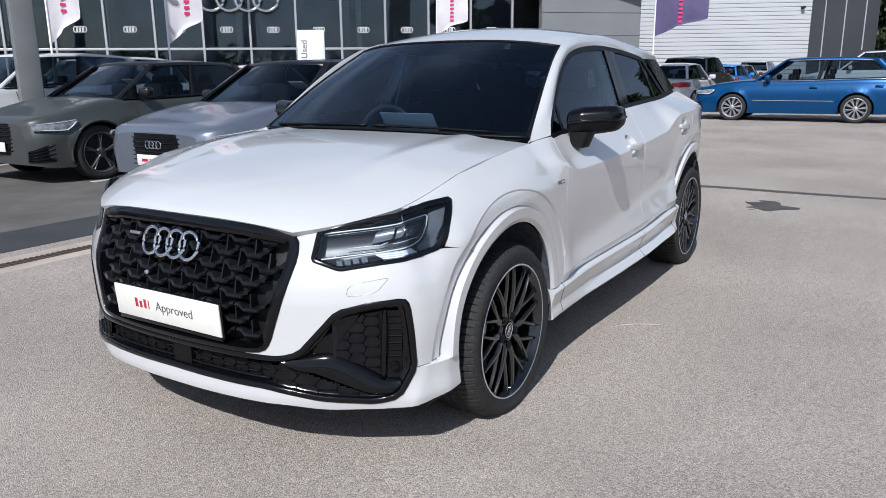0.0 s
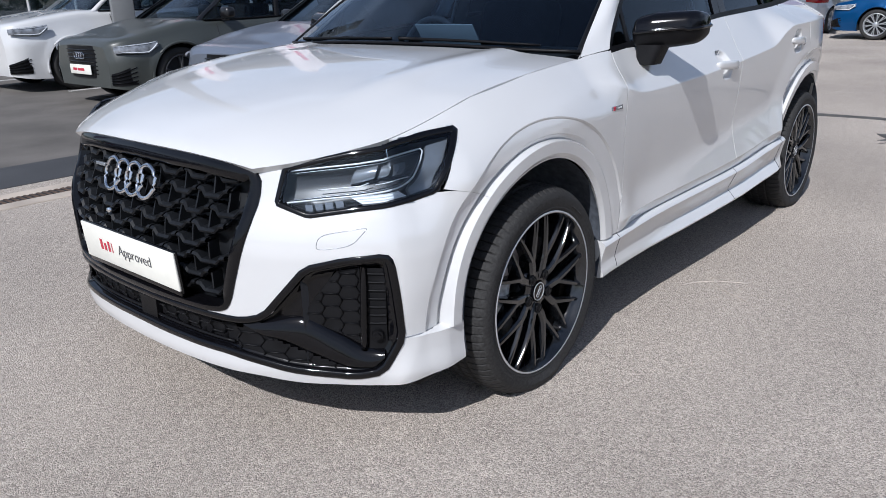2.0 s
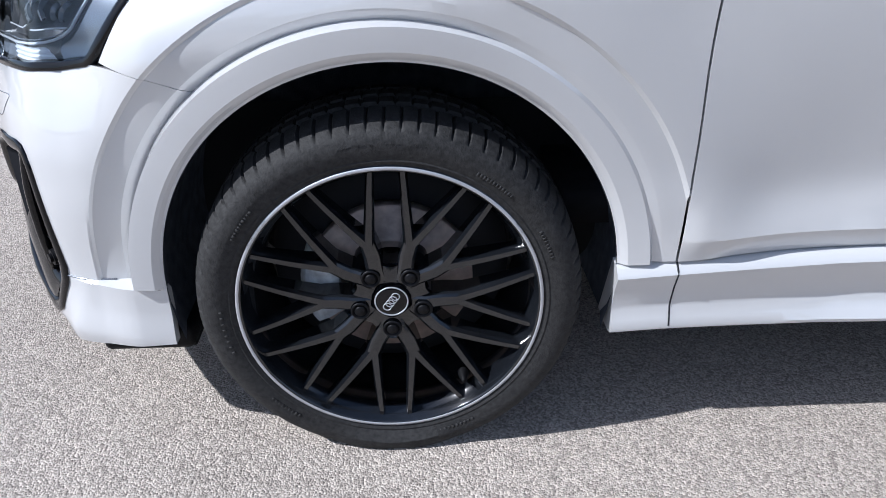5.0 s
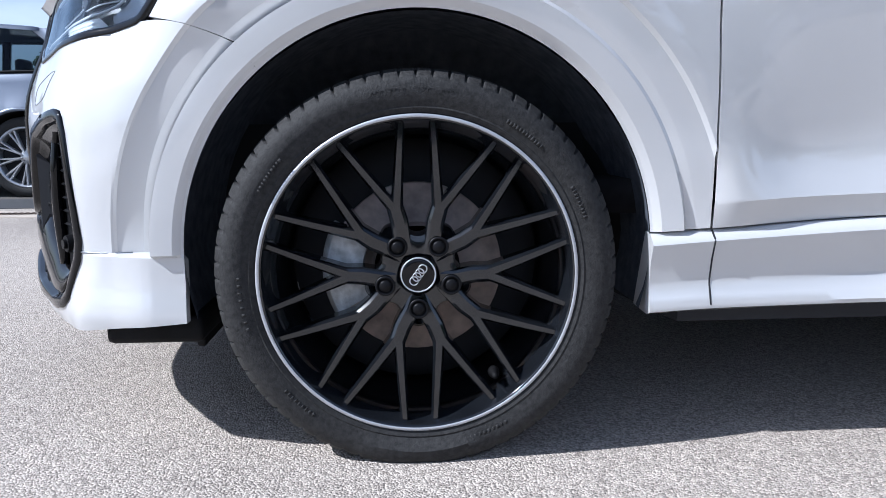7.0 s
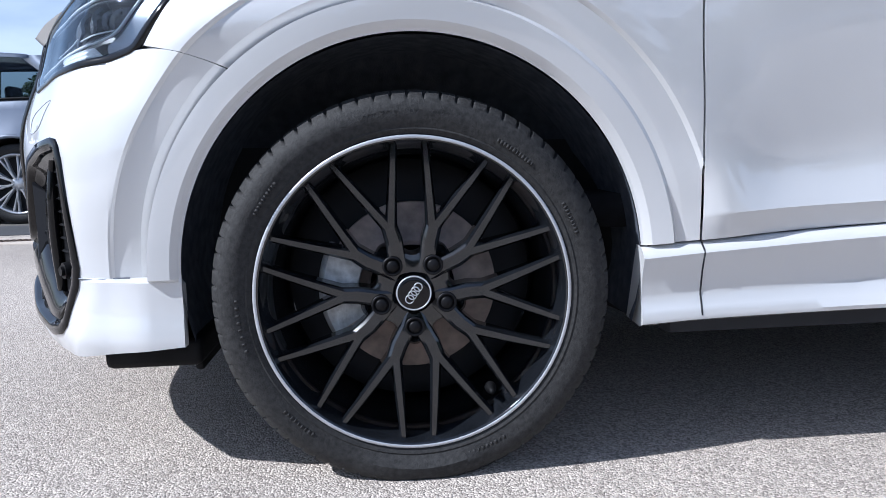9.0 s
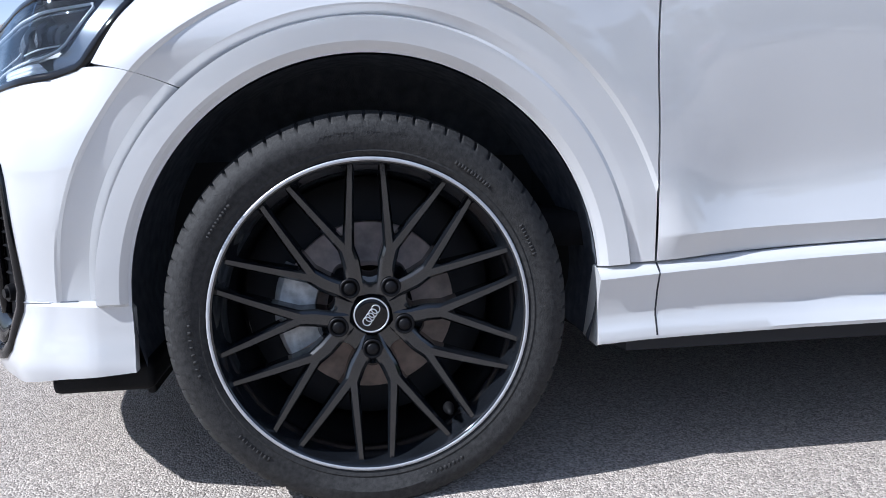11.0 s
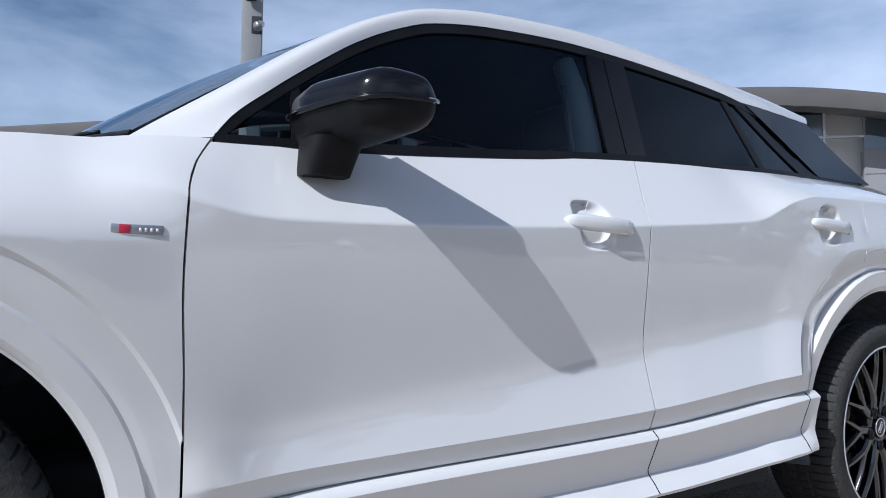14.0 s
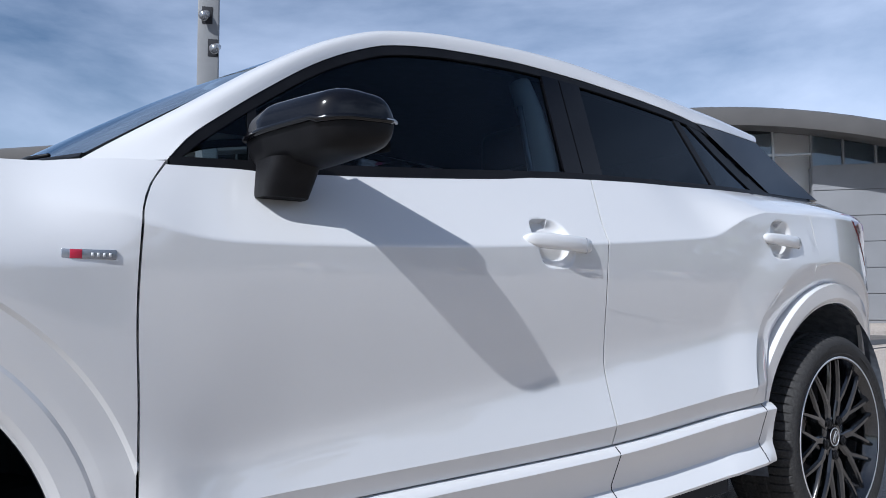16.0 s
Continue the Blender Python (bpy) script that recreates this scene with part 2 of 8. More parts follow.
SILL_LOW = smooth_curve([(0.38, 0.240), (0.47, 0.245), (0.82, 0.252), (1.5, 0.268), (2.15, 0.300)])
ARCHES = ((0.005, 0.345, 0.373, 0.430, 0.492), (2.578, 0.345, 0.387, 0.452, 0.515))
PLAN = along([(-0.30, 0.866), (-0.40, 0.851), (-0.48, 0.832), (-0.545, 0.808), (-0.60, 0.757), (-0.66, 0.670), (-0.705, 0.60), (-0.752, 0.51), (-0.797, 0.40), (-0.822, 0.26), (-0.834, 0.1), (-0.836, 0.0)], 161)
PLAN_STEP = sum(math.dist(PLAN[i], PLAN[i + 1]) for i in range(160)) / 160
NOSE_U = -0.30 - 160 * PLAN_STEP
INSET = smooth_curve([(0.16, 0.03), (0.21, 0.004), (0.25, -0.004), (0.33, 0.0), (0.55, 0.0), (0.60, 0.006), (0.65, 0.022), (0.70, 0.043), (0.78, 0.066), (0.86, 0.10)])


HOOD_EDGE = [(-0.722, 0.478, 0.777), (-0.66, 0.565, 0.792), (-0.56, 0.655, 0.815), (-0.463, 0.712, 0.838), (-0.31, 0.745, 0.882), (-0.2, 0.754, 0.912), (0.05, 0.762, 0.948), (0.25, 0.764, 0.964), (0.352, 0.759, 0.969)]
EDGE_Y = smooth_curve([(x, y) for x, y, z in HOOD_EDGE] + [(0.45, 0.765), (0.55, 0.777)])
EDGE_Z = smooth_curve([(x, z) for x, y, z in HOOD_EDGE] + [(0.55, 0.985)])


def side_width(x, z):
    """Half-width of the doors and wings, without the arches' trim and the chamfers."""
    wm, zc, zl = HALF_WIDTH(x), CREASE(x), LOW_CREASE(x)
    doors = step(0.44, 0.60, x) * (1 - step(2.1, 2.4, x))
    zz = max(z, zl)
    if z > zc:
        d = z - zc
        fall = lerp((wm - EDGE_Y(x) - 0.002) / max(0.03, EDGE_Z(x) - zc), 0.80, step(0.45, 0.70, x))
        soft = lerp(0.022, 0.003, step(0.42, 0.58, x))
        if x > 1.7:
            # behind the doors' handles the shoulder rises and grows rounder, and runs in to the glass
            soft = lerp(soft, 0.055, step(2.32, 2.75, x))
            room = BELT(x) - zc
            close = (wm - glass_width(x, BELT(x)) - 0.012) / (math.sqrt(room * room + soft * soft) - soft)
            fall = lerp(fall, close, step(1.7, 1.95, x))
        w = wm - fall * (math.sqrt(d * d + soft * soft) - soft)
    else:
        w = wm - lerp(0.05, 0.0, step(0.3, 0.6, x)) * (zc - zz)
        # the doors bow out at mid height, tuck in below and flare again over the sill
        high = lerp(0.055, 0.143, min(1.0, max(0.0, (x - 0.5) / 1.1)))
        bow = step(0.3, 0.75, x) * (1 - step(2.2, 2.5, x))
        tuck = 0.85 - zl - high * 0.8
        dip = tuck * math.tanh(max(0.0, 0.85 - zz) / tuck)
        w += (0.006 * (zc - zz) - 0.45 * dip ** 2) * bow
        t = (zl + lerp(0.135, high, doors) - zz) / 0.013
        w += (0.08 + 0.25 * doors) * 0.013 * (math.log1p(math.exp(t)) if t < 30 else t)
    k = step(0.30, 0.53, x)
    if k < 1:
        # the front wing is rounder and has no crease
        zr = lerp(0.70, 0.80, step(-0.45, 0.2, x))
        ye, ze = EDGE_Y(x) + 0.002, EDGE_Z(x)
        d = max(0.0, min(z, ze + 0.006) - zr)
        drop = (wm - ye) / (ze - zr) ** 1.7
        r = wm - drop * d ** 1.7 - 0.05 * max(0.0, zr - zz)
        w = lerp(r, w, k)
    return w


def body_width(x, z):
    """Half-width of the side with the arches' pressed band and trim ring and the chamfer under the doors."""
    w = side_width(x, z)
    zl = LOW_CREASE(x)
    cut = 0.40 * (zl - z) * step(0.42, 0.58, x) if z < zl else 0.0
    ring = None
    for cx, cz, lip, groove, outer in ARCHES:
        r = math.hypot(x - cx, z - cz) if z >= cz else abs(x - cx)
        if r > outer + 0.20:
            continue
        outer += 0.035 * step(-0.1, -0.42, x - cx) if cx > 1 else 0.0
        low = step(0.3405, 0.3455, z) if x < -0.2 else 1.0
        w += 0.010 * (1 - step(outer, outer + 0.15, r)) * step(0.35, 0.5, z)
        if r < outer:
            near = groove + 0.015
            slope, wall = (lerp(0.20, 0.0, step(-0.1, 0.30, x - cx)), lerp(0.80, 0.20, step(0.0, 0.30, x - cx))) if cx < 1 else (0.24, 0.60)
            cut = max(cut, (0.005 * step(outer, outer - 0.004, r) + slope * (outer - max(r, near)) + wall * max(0.0, near - max(r, groove))) * low)
        if r < groove:
            proud = lerp(HALF_WIDTH(x) + 0.010, side_width(x, z) + 0.004, step(-0.15, 0.20, x - cx)) if cx < 1 else HALF_WIDTH(x) - 0.012 + 0.020 * step(0.42, 0.76, z)
            ring = (step(0, 0.006, groove - r) * low, proud - 0.002 * step(groove - 0.008, lip, r) - 0.010 * step(lip + 0.016, lip, r))
    w -= cut
    if ring:
        w = lerp(w, ring[1], ring[0])
    return w


def arch_shape(x, z):
    return body_width(x, z) - side_width(x, z)


def front_point(u, z):
    d = (-0.30 - u) / PLAN_STEP
    i = int(min(158, max(1, math.floor(d))))
    t = d - i
    px = lerp(PLAN[i][0], PLAN[i + 1][0], t)
    py = lerp(PLAN[i][1], PLAN[i + 1][1], t)
    tx, ty = PLAN[min(160, i + 2)][0] - PLAN[i - 1][0], PLAN[min(160, i + 2)][1] - PLAN[i - 1][1]
    n = math.hypot(tx, ty)
    s = INSET(z)
    return px - ty / n * s, py + tx / n * s


def skin(u, z, sd=-1):
    """The car's skin: u is x along the side and goes on round the nose."""
    k = step(-0.50, -0.32, u)
    x, y = 0.0, 0.0
    if k < 1:
        fx, fy = front_point(u, z)
        x, y = fx * (1 - k), fy * (1 - k)
        if k == 0 and u > -0.75:
            y += arch_shape(fx, z)
    if k > 0:
        x += u * k
        y += body_width(u, z) * k
        if k < 1:
            y += arch_shape(x, z) * (1 - k)
    return Vector((x, sd * y, z))


def glass_width(x, z):
    return 0.747 - 0.42 * (z - 1.053) - 0.10 * step(2.1, 3.1, x)


DLO_TOP = smooth_curve([(0.536, 0.985), (0.573, 1.029), (0.652, 1.093), (0.754, 1.168), (0.867, 1.243), (0.959, 1.291), (1.073, 1.334), (1.263, 1.363), (1.5, 1.375), (1.684, 1.370), (1.893, 1.355), (2.117, 1.331), (2.30, 1.298), (2.62, 1.215), (2.95, 1.112)])
BELT = smooth_curve([(0.536, 0.982), (0.817, 0.998), (1.152, 1.024), (1.581, 1.058), (2.157, 1.080), (2.5, 1.093), (2.95, 1.110)])
LAMP_INSIDE = vary(material("lamp_inside", (0.045, 0.048, 0.054), 0.35), 10.0, 0.7, 1.3)


def outward(bm, inside=(1.2, 0.0, 0.55)):
    bm.normal_update()
    c = Vector(inside)
    if sum(f.normal.dot(f.calc_center_median() - c) * f.calc_area() for f in bm.faces) < 0:
        bmesh.ops.reverse_faces(bm, faces=bm.faces)
    bm.normal_update()


def polyline_hit(cx, cz, angle, line):
    """Where a ray from (cx, cz) meets a line of (x, z) points: the farthest place."""
    dx, dz = math.cos(angle), math.sin(angle)
    best = None
    for (ax, az), (bx, bz) in zip(line, line[1:]):
        ex, ez = bx - ax, bz - az
        den = dx * ez - dz * ex
        if abs(den) < 1e-9:
            continue
        t = ((ax - cx) * ez - (az - cz) * ex) / den
        s = ((ax - cx) * dz - (az - cz) * dx) / den
        if t > 0 and -1e-6 <= s <= 1 + 1e-6 and (best is None or t > best):
            best = t
    return best


def arch_panel(arch, a0, a1, b1, outline, n, m, sd, corners=(), keys=()):
    """A panel round a wheel arch: rings follow the trim, then rays run out to the outline."""
    cx, cz, lip, groove, outer = arch
    radii = [lip, lip + 0.004, lip + 0.010, lip + 0.016, lip + 0.022, groove - 0.014, groove - 0.008, groove - 0.006, groove - 0.003, groove, groove + 0.003, groove + 0.013, groove + 0.016,
             (groove + outer) / 2, outer - 0.012, outer - 0.005, outer - 0.002, outer + 0.002, outer + 0.006]
    rows = []
    ts = [i / n for i in range(n + 1)]
    for x, z in corners:
        t = (math.degrees(math.atan2(z - cz, x - cx)) - a0) / (b1 - a0)
        ts[min(range(1, n), key=lambda i: abs(ts[i] - t))] = t
    # where keys are given, the outer edge is shared out by its length between them
    length = [0.0]
    for p, q in zip(outline, outline[1:]):
        length.append(length[-1] + math.dist(p, q))

    def at_length(s):
        i = 0
        while i < len(length) - 2 and length[i + 1] < s:
            i += 1
        f = (s - length[i]) / max(1e-9, length[i + 1] - length[i])
        return lerp(outline[i][0], outline[i + 1][0], f), lerp(outline[i][1], outline[i + 1][1], f)

    def length_at(p):
        return min((abs(math.dist(a, p) + math.dist(p, b) - math.dist(a, b)), length[i] + math.dist(a, p)) for i, (a, b) in enumerate(zip(outline, outline[1:])))[1]

    marks = []
    for t, p in keys:
        if p is None:
            ang = radians(lerp(a0, b1, t))
            far = polyline_hit(cx, cz, ang, outline)
            p = (cx + far * math.cos(ang), cz + far * math.sin(ang))
        marks.append((t, length_at(p)))
    for t in ts:
        a, b = radians(lerp(a0, a1, t)), radians(lerp(a0, b1, t))
        far = polyline_hit(cx, cz, b, outline)
        row = []
        px, pz = cx + far * math.cos(b), cz + far * math.sin(b)
        if marks and marks[0][0] < t < marks[-1][0]:
            px, pz = at_length(np.interp(t, [k[0] for k in marks], [k[1] for k in marks]))
        qx, qz = cx + radii[-1] * math.cos(a), cz + radii[-1] * math.sin(a)
        room = math.hypot(px - qx, pz - qz)
        for r in radii:
            if far < radii[-1] + 0.004:
                r = min(r, far)
            ar = a + (b - a) * min(1.0, max(0.0, (r - groove) / max(0.02, far - groove)))
            row.append((cx + r * math.cos(ar), cz + r * math.sin(ar)))
        for k in range(1, m + 1):
            s = k / m
            row.append((lerp(row[len(radii) - 1][0], px, s), lerp(row[len(radii) - 1][1], pz, s)) if room > 1e-4 else (px, pz))
        rows.append([skin(x, z, sd) for x, z in row])
    bm = bmesh.new()
    grid(bm, rows)
    bmesh.ops.remove_doubles(bm, verts=bm.verts, dist=0.0004)
    outward(bm)
    return bm


def cup_depth(x, z, hx, hz):
    """Depth of the finger recess behind a door handle."""
    dx, dz = (x - hx + 0.008), (z - hz - 0.002)
    r = (abs(dx / 0.057) ** 3.2 + abs(dz / 0.059) ** 3.2) ** (1 / 3.2)
    soft = 0.55 if (dx > 0.01 and dz > 0) else (0.62 if dz < 0 else 0.80)
    return 0.026 * step(1.0, soft, r)


def rows_panel(lines, left, right, handle, sd, arch=None, gap=0.002):
    """A door skin: rows of heights (functions of x), from a left to a right edge that are functions of height."""
    hx, hz = handle
    rows = []
    for j, line in enumerate(lines):
        xa = xb = None
        z = line(1.0)
        for _ in range(6):
            xa = left(line(xa) if xa is not None else z) + gap
        for _ in range(6):
            xb = right(line(xb) if xb is not None else z) - gap
        tail = []
        end = xb
        if arch:
            cx, cz, lip, groove, outer = arch
            xo = xb - 0.03
            for _ in range(8):
                zo = line(xo)
                rest = (outer + 0.035) ** 2 - max(0.0, zo - cz) ** 2
                xo = min(xb - 0.03, cx - math.sqrt(rest)) if rest > 0 else xb - 0.03
            tail = [xo - 0.006, xo - 0.002, xo + 0.002, xo + 0.006] + list(np.linspace(xo + 0.006, xb, 8)[1:])
            end = xo - 0.016
        mid = min(hx, end - 0.12)
        xs = list(np.linspace(xa, mid - 0.072, 40, endpoint=False)) + list(np.linspace(mid - 0.072, mid + 0.056, 52, endpoint=False)) + list(np.linspace(mid + 0.056, end, 22)) + tail
        row = []
        for x in xs:
            z = line(x)
            p = skin(float(x), z, sd)
            p.y -= sd * cup_depth(x, z, hx, hz)
            row.append(p)
        rows.append(row)
    bm = bmesh.new()
    grid(bm, rows)
    outward(bm)
    return bm


def between(f, g, t):
    return lambda x: lerp(f(x), g(x), t)


def shifted(f, d):
    return lambda x: f(x) + d


SEAM_A = smooth_curve([(0.36, 0.474), (0.576, 0.472), (0.728, 0.467), (0.877, 0.473), (0.93, 0.493), (0.985, 0.533)])
SEAM_B = smooth_curve([(0.40, 1.508), (0.60, 1.503), (0.86, 1.512), (0.92, 1.53), (0.98, 1.562), (1.06, 1.607)])


SEAM_C = smooth_curve([(0.790, 2.490), (0.867, 2.462), (0.942, 2.431), (0.999, 2.404), (1.04, 2.388), (1.085, 2.370), (1.12, 2.358)])


def seam_c(z):
    """The rear edge of the rear door: down to the arch, then round its band."""
    cx, cz, lip, groove, outer = ARCHES[1]
    r = groove + 0.002
    if z > 0.790:
        return SEAM_C(z)
    return cx - math.sqrt(max(0.0, r * r - max(0.0, z - cz) ** 2))


def belt_low(x):
    return BELT(x) - 0.004


def door_lines(handle):
    """Heights of a door skin's rows, closer round the creases and the handle."""
    hx, hz = handle
    lines = [shifted(SILL_TOP, 0.003)]
    for t in (0.4, 0.8, 0.93):
        lines.append(between(SILL_TOP, LOW_CREASE, t))
    lines += [shifted(LOW_CREASE, d) for d in (0.0, 0.005, 0.02, 0.04, 0.06, 0.08, 0.10, 0.12, 0.14, 0.16, 0.18, 0.21)]
    rel = hz - CREASE(hx)
    ds = {-0.012, -0.003, 0.0, 0.003, 0.006, 0.012}
    ds |= {round(d, 4) for d in np.arange(rel - 0.066, rel + 0.068, 0.0034) if all(abs(d - c) > 0.0022 for c in (-0.012, -0.003, 0.0, 0.003, 0.006, 0.012))}
    if min(ds) > -0.10:
        ds |= {-0.13, -0.10}
    else:
        ds |= {-0.17}
    if max(ds) < 0.03:
        ds |= {0.025}
    ds = sorted(ds)
    for t in (0.33, 0.66):
        lines.append(between(shifted(LOW_CREASE, 0.21), shifted(CREASE, ds[0]), t))
    lines += [shifted(CREASE, d) for d in ds]
    for t in (0.2, 0.4, 0.6, 0.8, 0.94, 1.0):
        lines.append(between(shifted(CREASE, ds[-1]), belt_low, t))
    return lines


def glass_patch(bm, xb0, xt0, xb1, xt1, low, high, n, m, sd, out=0.0, bulge=0.0):
    """A patch of the side glazing between two height lines and two leaning edges."""
    rows = []
    for j in range(m + 1):
        t = j / m
        row = []
        for i in range(n + 1):
            s = i / n
            x = lerp(lerp(xb0, xb1, s), lerp(xt0, xt1, s), t)
            z = lerp(low(x), high(x), t)
            row.append(Vector((x, sd * (glass_width(x, z) + out), z)))
        rows.append(row)
    grid(bm, rows)
    outward(bm, (1.4, 0, 1.0))


RAIL = [(0.395, 0.748, 0.972), (0.433, 0.735, 1.0), (0.56, 0.70, 1.087), (0.775, 0.65, 1.236), (0.935, 0.615, 1.326), (1.082, 0.59, 1.381), (1.296, 0.575, 1.416), (1.662, 0.565, 1.433), (1.967, 0.56, 1.415), (2.408, 0.545, 1.382), (2.72, 0.52, 1.350)]
HOOD_MID = [(-0.772, 0, 0.806), (-0.760, 0, 0.818), (-0.725, 0, 0.838), (-0.62, 0, 0.880), (-0.485, 0, 0.914), (-0.246, 0, 0.957), (0.0, 0, 0.985), (0.27, 0, 1.000)]


def sill_profile(x):
    """Half-width and height down the sill trim: a ledge, a face that leans in, and a flange that flares out again."""
    zt, zb = SILL_TOP(x) - 0.002, SILL_LOW(x)
    g = lerp(0.22, 1.0, step(0.48, 1.25, x)) - 0.75 * step(2.08, 2.145, x)
    near = min(2.05, max(x, 0.75))
    w = min(0.912, body_width(near, SILL_TOP(near) + 0.004) + 0.011)
    return [(w - 0.030, zt + 0.004), (w - 0.004, zt + 0.001), (w + 0.010, zt - 0.011), (w + 0.012, zt - 0.015), (w + 0.004 - 0.007 * g, lerp(zt, zb, 0.35)), (w - 0.019 * g, lerp(zt, zb, 0.62)),
            (w - 0.018 * g, lerp(zt, zb, 0.69)), (w + 0.002, lerp(zt, zb, 0.83)), (w + 0.004 + 0.012 * g, lerp(zt, zb, 0.95)), (w + 0.003 + 0.010 * g, zb), (w - 0.01, zb - 0.006), (w - 0.08, zb - 0.004)]


def build_car():
    car = thing("car", "glossy white compact crossover car with black trim and black wheels", "car")

    # bonnet
    nb, na = 60, 24
    mid, edge = along(HOOD_MID, nb + 1), along(HOOD_EDGE, nb + 1)
    rows = []
    for m, e in zip(mid, edge):
        row = []
        for k in range(-na, na + 1):
            a = abs(k) / na
            x = lerp(m[0], e[0], a ** 2.3)
            y = e[1] * a * (1 if k > 0 else -1)
            crown = a ** 2.9
            z = lerp(m[2], e[2], crown) + 0.010 * math.exp(-((a - 0.66) / 0.07) ** 2) * step(-0.55, -0.2, x)
            row.append((x, y, z))
        rows.append(row)
    bm = bmesh.new()
    grid(bm, rows)
    outward(bm, (0, 0, 0.3))
    fold_edges(bm, 0.02)
    part("bonnet", bm, PAINT, car)

    # roof with its rails and pillars
    rail = along(RAIL, 70)
    bm = bmesh.new()
    for sd in (-1, 1):
        rows = []
        for x, y, z in rail:
            xo = lerp(0.536, 0.80, (x - 0.395) / 0.405) if x < 0.8 else x
            xo = min(xo, 2.60)
            zo = DLO_TOP(xo) + 0.004
            if x > 2.2:
                zo = lerp(DLO_TOP(2.2), 1.318, (x - 2.2) / 0.52)
                xo = lerp(2.2, 2.69, (x - 2.2) / 0.52)
            o = Vector((xo, sd * (glass_width(xo, zo) + 0.002), zo))
            i = Vector((x, sd * y, z))
            row = []
            for k in range(11):
                t = k / 10
                p = o.lerp(i, t)
                lift = math.sin(math.pi * min(1, t * 0.92)) * 0.017 * step(0.395, 0.60, x)
                p += Vector((0, sd * 0.7, 0.7)) * lift
                row.append(p)
            rows.append(row)
        b2 = bmesh.new()
        grid(b2, rows)
        outward(b2, (1.4, 0, 1.0))
        me = bpy.data.meshes.new("tmp")
        b2.to_mesh(me)
        b2.free()
        bm.from_mesh(me)
        bpy.data.meshes.remove(me)
    top = [p for p in rail if p[0] > 1.04]
    rows = []
    for x, y, z in top:
        row = []
        for k in range(-14, 15):
            a = k / 14
            f = 1 - a * a
            xx = x - 0.055 * f * (1 - step(1.05, 1.5, x)) + 0.05 * f * step(2.3, 2.72, x)
            row.append((xx, a * y, z + lerp(0.034, 0.056, step(1.05, 1.45, x) * (1 - step(2.2, 2.72, x))) * f + 0.004 * (1 - a ** 8)))
        rows.append(row)
    b2 = bmesh.new()
    grid(b2, rows)
    outward(b2, (1.4, 0, 1.0))
    me = bpy.data.meshes.new("tmp")
    b2.to_mesh(me)
    b2.free()
    bm.from_mesh(me)
    bpy.data.meshes.remove(me)
    bmesh.ops.remove_doubles(bm, verts=bm.verts, dist=0.003)
    fold_edges(bm, 0.02)
    part("roof", bm, PAINT, car, "white roof and slim windscreen pillars", sharp=40)

    # windscreen, with a black rim at its edge
    base = [(0.285, 0.0, 1.004), (0.305, 0.3, 1.0), (0.345, 0.55, 0.99), (0.41, 0.735, 0.984)]
    head = [(0.985, 0.0, 1.402), (0.993, 0.25, 1.398), (1.015, 0.45, 1.386), (1.05, 0.588, 1.366)]
    fb, fh = along(base, 17), along(head, 17)
    rows = []
    for j in range(25):
        t = j / 24
        row = []
        for k in range(-16, 17):
            b, h = Vector(fb[abs(k)]), Vector(fh[abs(k)])
            p = b.lerp(h, t)
            s = math.sin(math.pi * t)
            p += Vector((-0.008, 0, 0.014)) * s
            if k < 0:
                p.y = -p.y
            row.append(p)
        rows.append(row)
    bm = bmesh.new()
    grid(bm, rows)
    outward(bm, (1.2, 0, 0.6))
    part("windscreen", bm, SCREEN, car, "dark tinted windscreen")
    bm = bmesh.new()
    tube(bm, [Vector(p) + Vector((0.004, 0, 0.003)) for p in rows[0]], 0.007, 6)
    tube(bm, [Vector(p) + Vector((0, 0, -0.002)) for p in rows[-1]], 0.008, 6)
    tube(bm, [Vector(r[0]) + Vector((0, 0.006, -0.004)) for r in rows], 0.010, 6)
    tube(bm, [Vector(r[-1]) + Vector((0, -0.006, -0.004)) for r in rows], 0.010, 6)
    part("windscreen_seal", bm, SATIN_BLACK, car)

    # wipers along the screen's foot
    for y0, y1 in ((0.62, 0.02), (-0.02, -0.60)):
        bm = bmesh.new()
        pts = []
        for t in np.linspace(0, 1, 9):
            y = lerp(y0, y1, t)
            k = min(16, int(round(abs(y) / 0.735 * 16)))
            q = Vector(rows[1][16 + (k if y > 0 else -k)])
            pts.append((q.x - 0.004, y, q.z + 0.001))
        tube(bm, pts, [0.007 - 0.003 * t for t in np.linspace(0, 1, 9)], 6)
        part("wiper", bm, SATIN_BLACK, car)

    # rear window and tail
    rows = []
    for j in range(11):
        t = j / 10
        row = []
        for k in range(-12, 13):
            a = k / 12
            x = lerp(2.70, 3.06, t) + 0.05 * (1 - a * a)
            z = lerp(1.335, 1.05, t) + 0.03 * (1 - a * a) * (1 - t)
            row.append((x, a * lerp(0.55, 0.64, t), z))
        rows.append(row)
    bm = bmesh.new()
    grid(bm, rows)
    outward(bm, (1.4, 0, 0.8))
    part("rear_window", bm, PRIVACY, car)
    rows = []
    for j in range(15):
        z = lerp(0.30, 1.06, j / 14)
        row = []
        for k in range(-16, 17):
            a = k / 16
            wtail = lerp(0.74, 0.58, step(0.92, 1.08, z))
            x = lerp(3.14, 3.30, (1 - abs(a) ** 3)) - 0.12 * step(0.92, 1.08, z)
            row.append((x, a * wtail, z))
        rows.append(row)
    bm = bmesh.new()
    grid(bm, rows)
    outward(bm)
    fold_edges(bm, 0.03)
    part("tailgate", bm, PAINT, car)

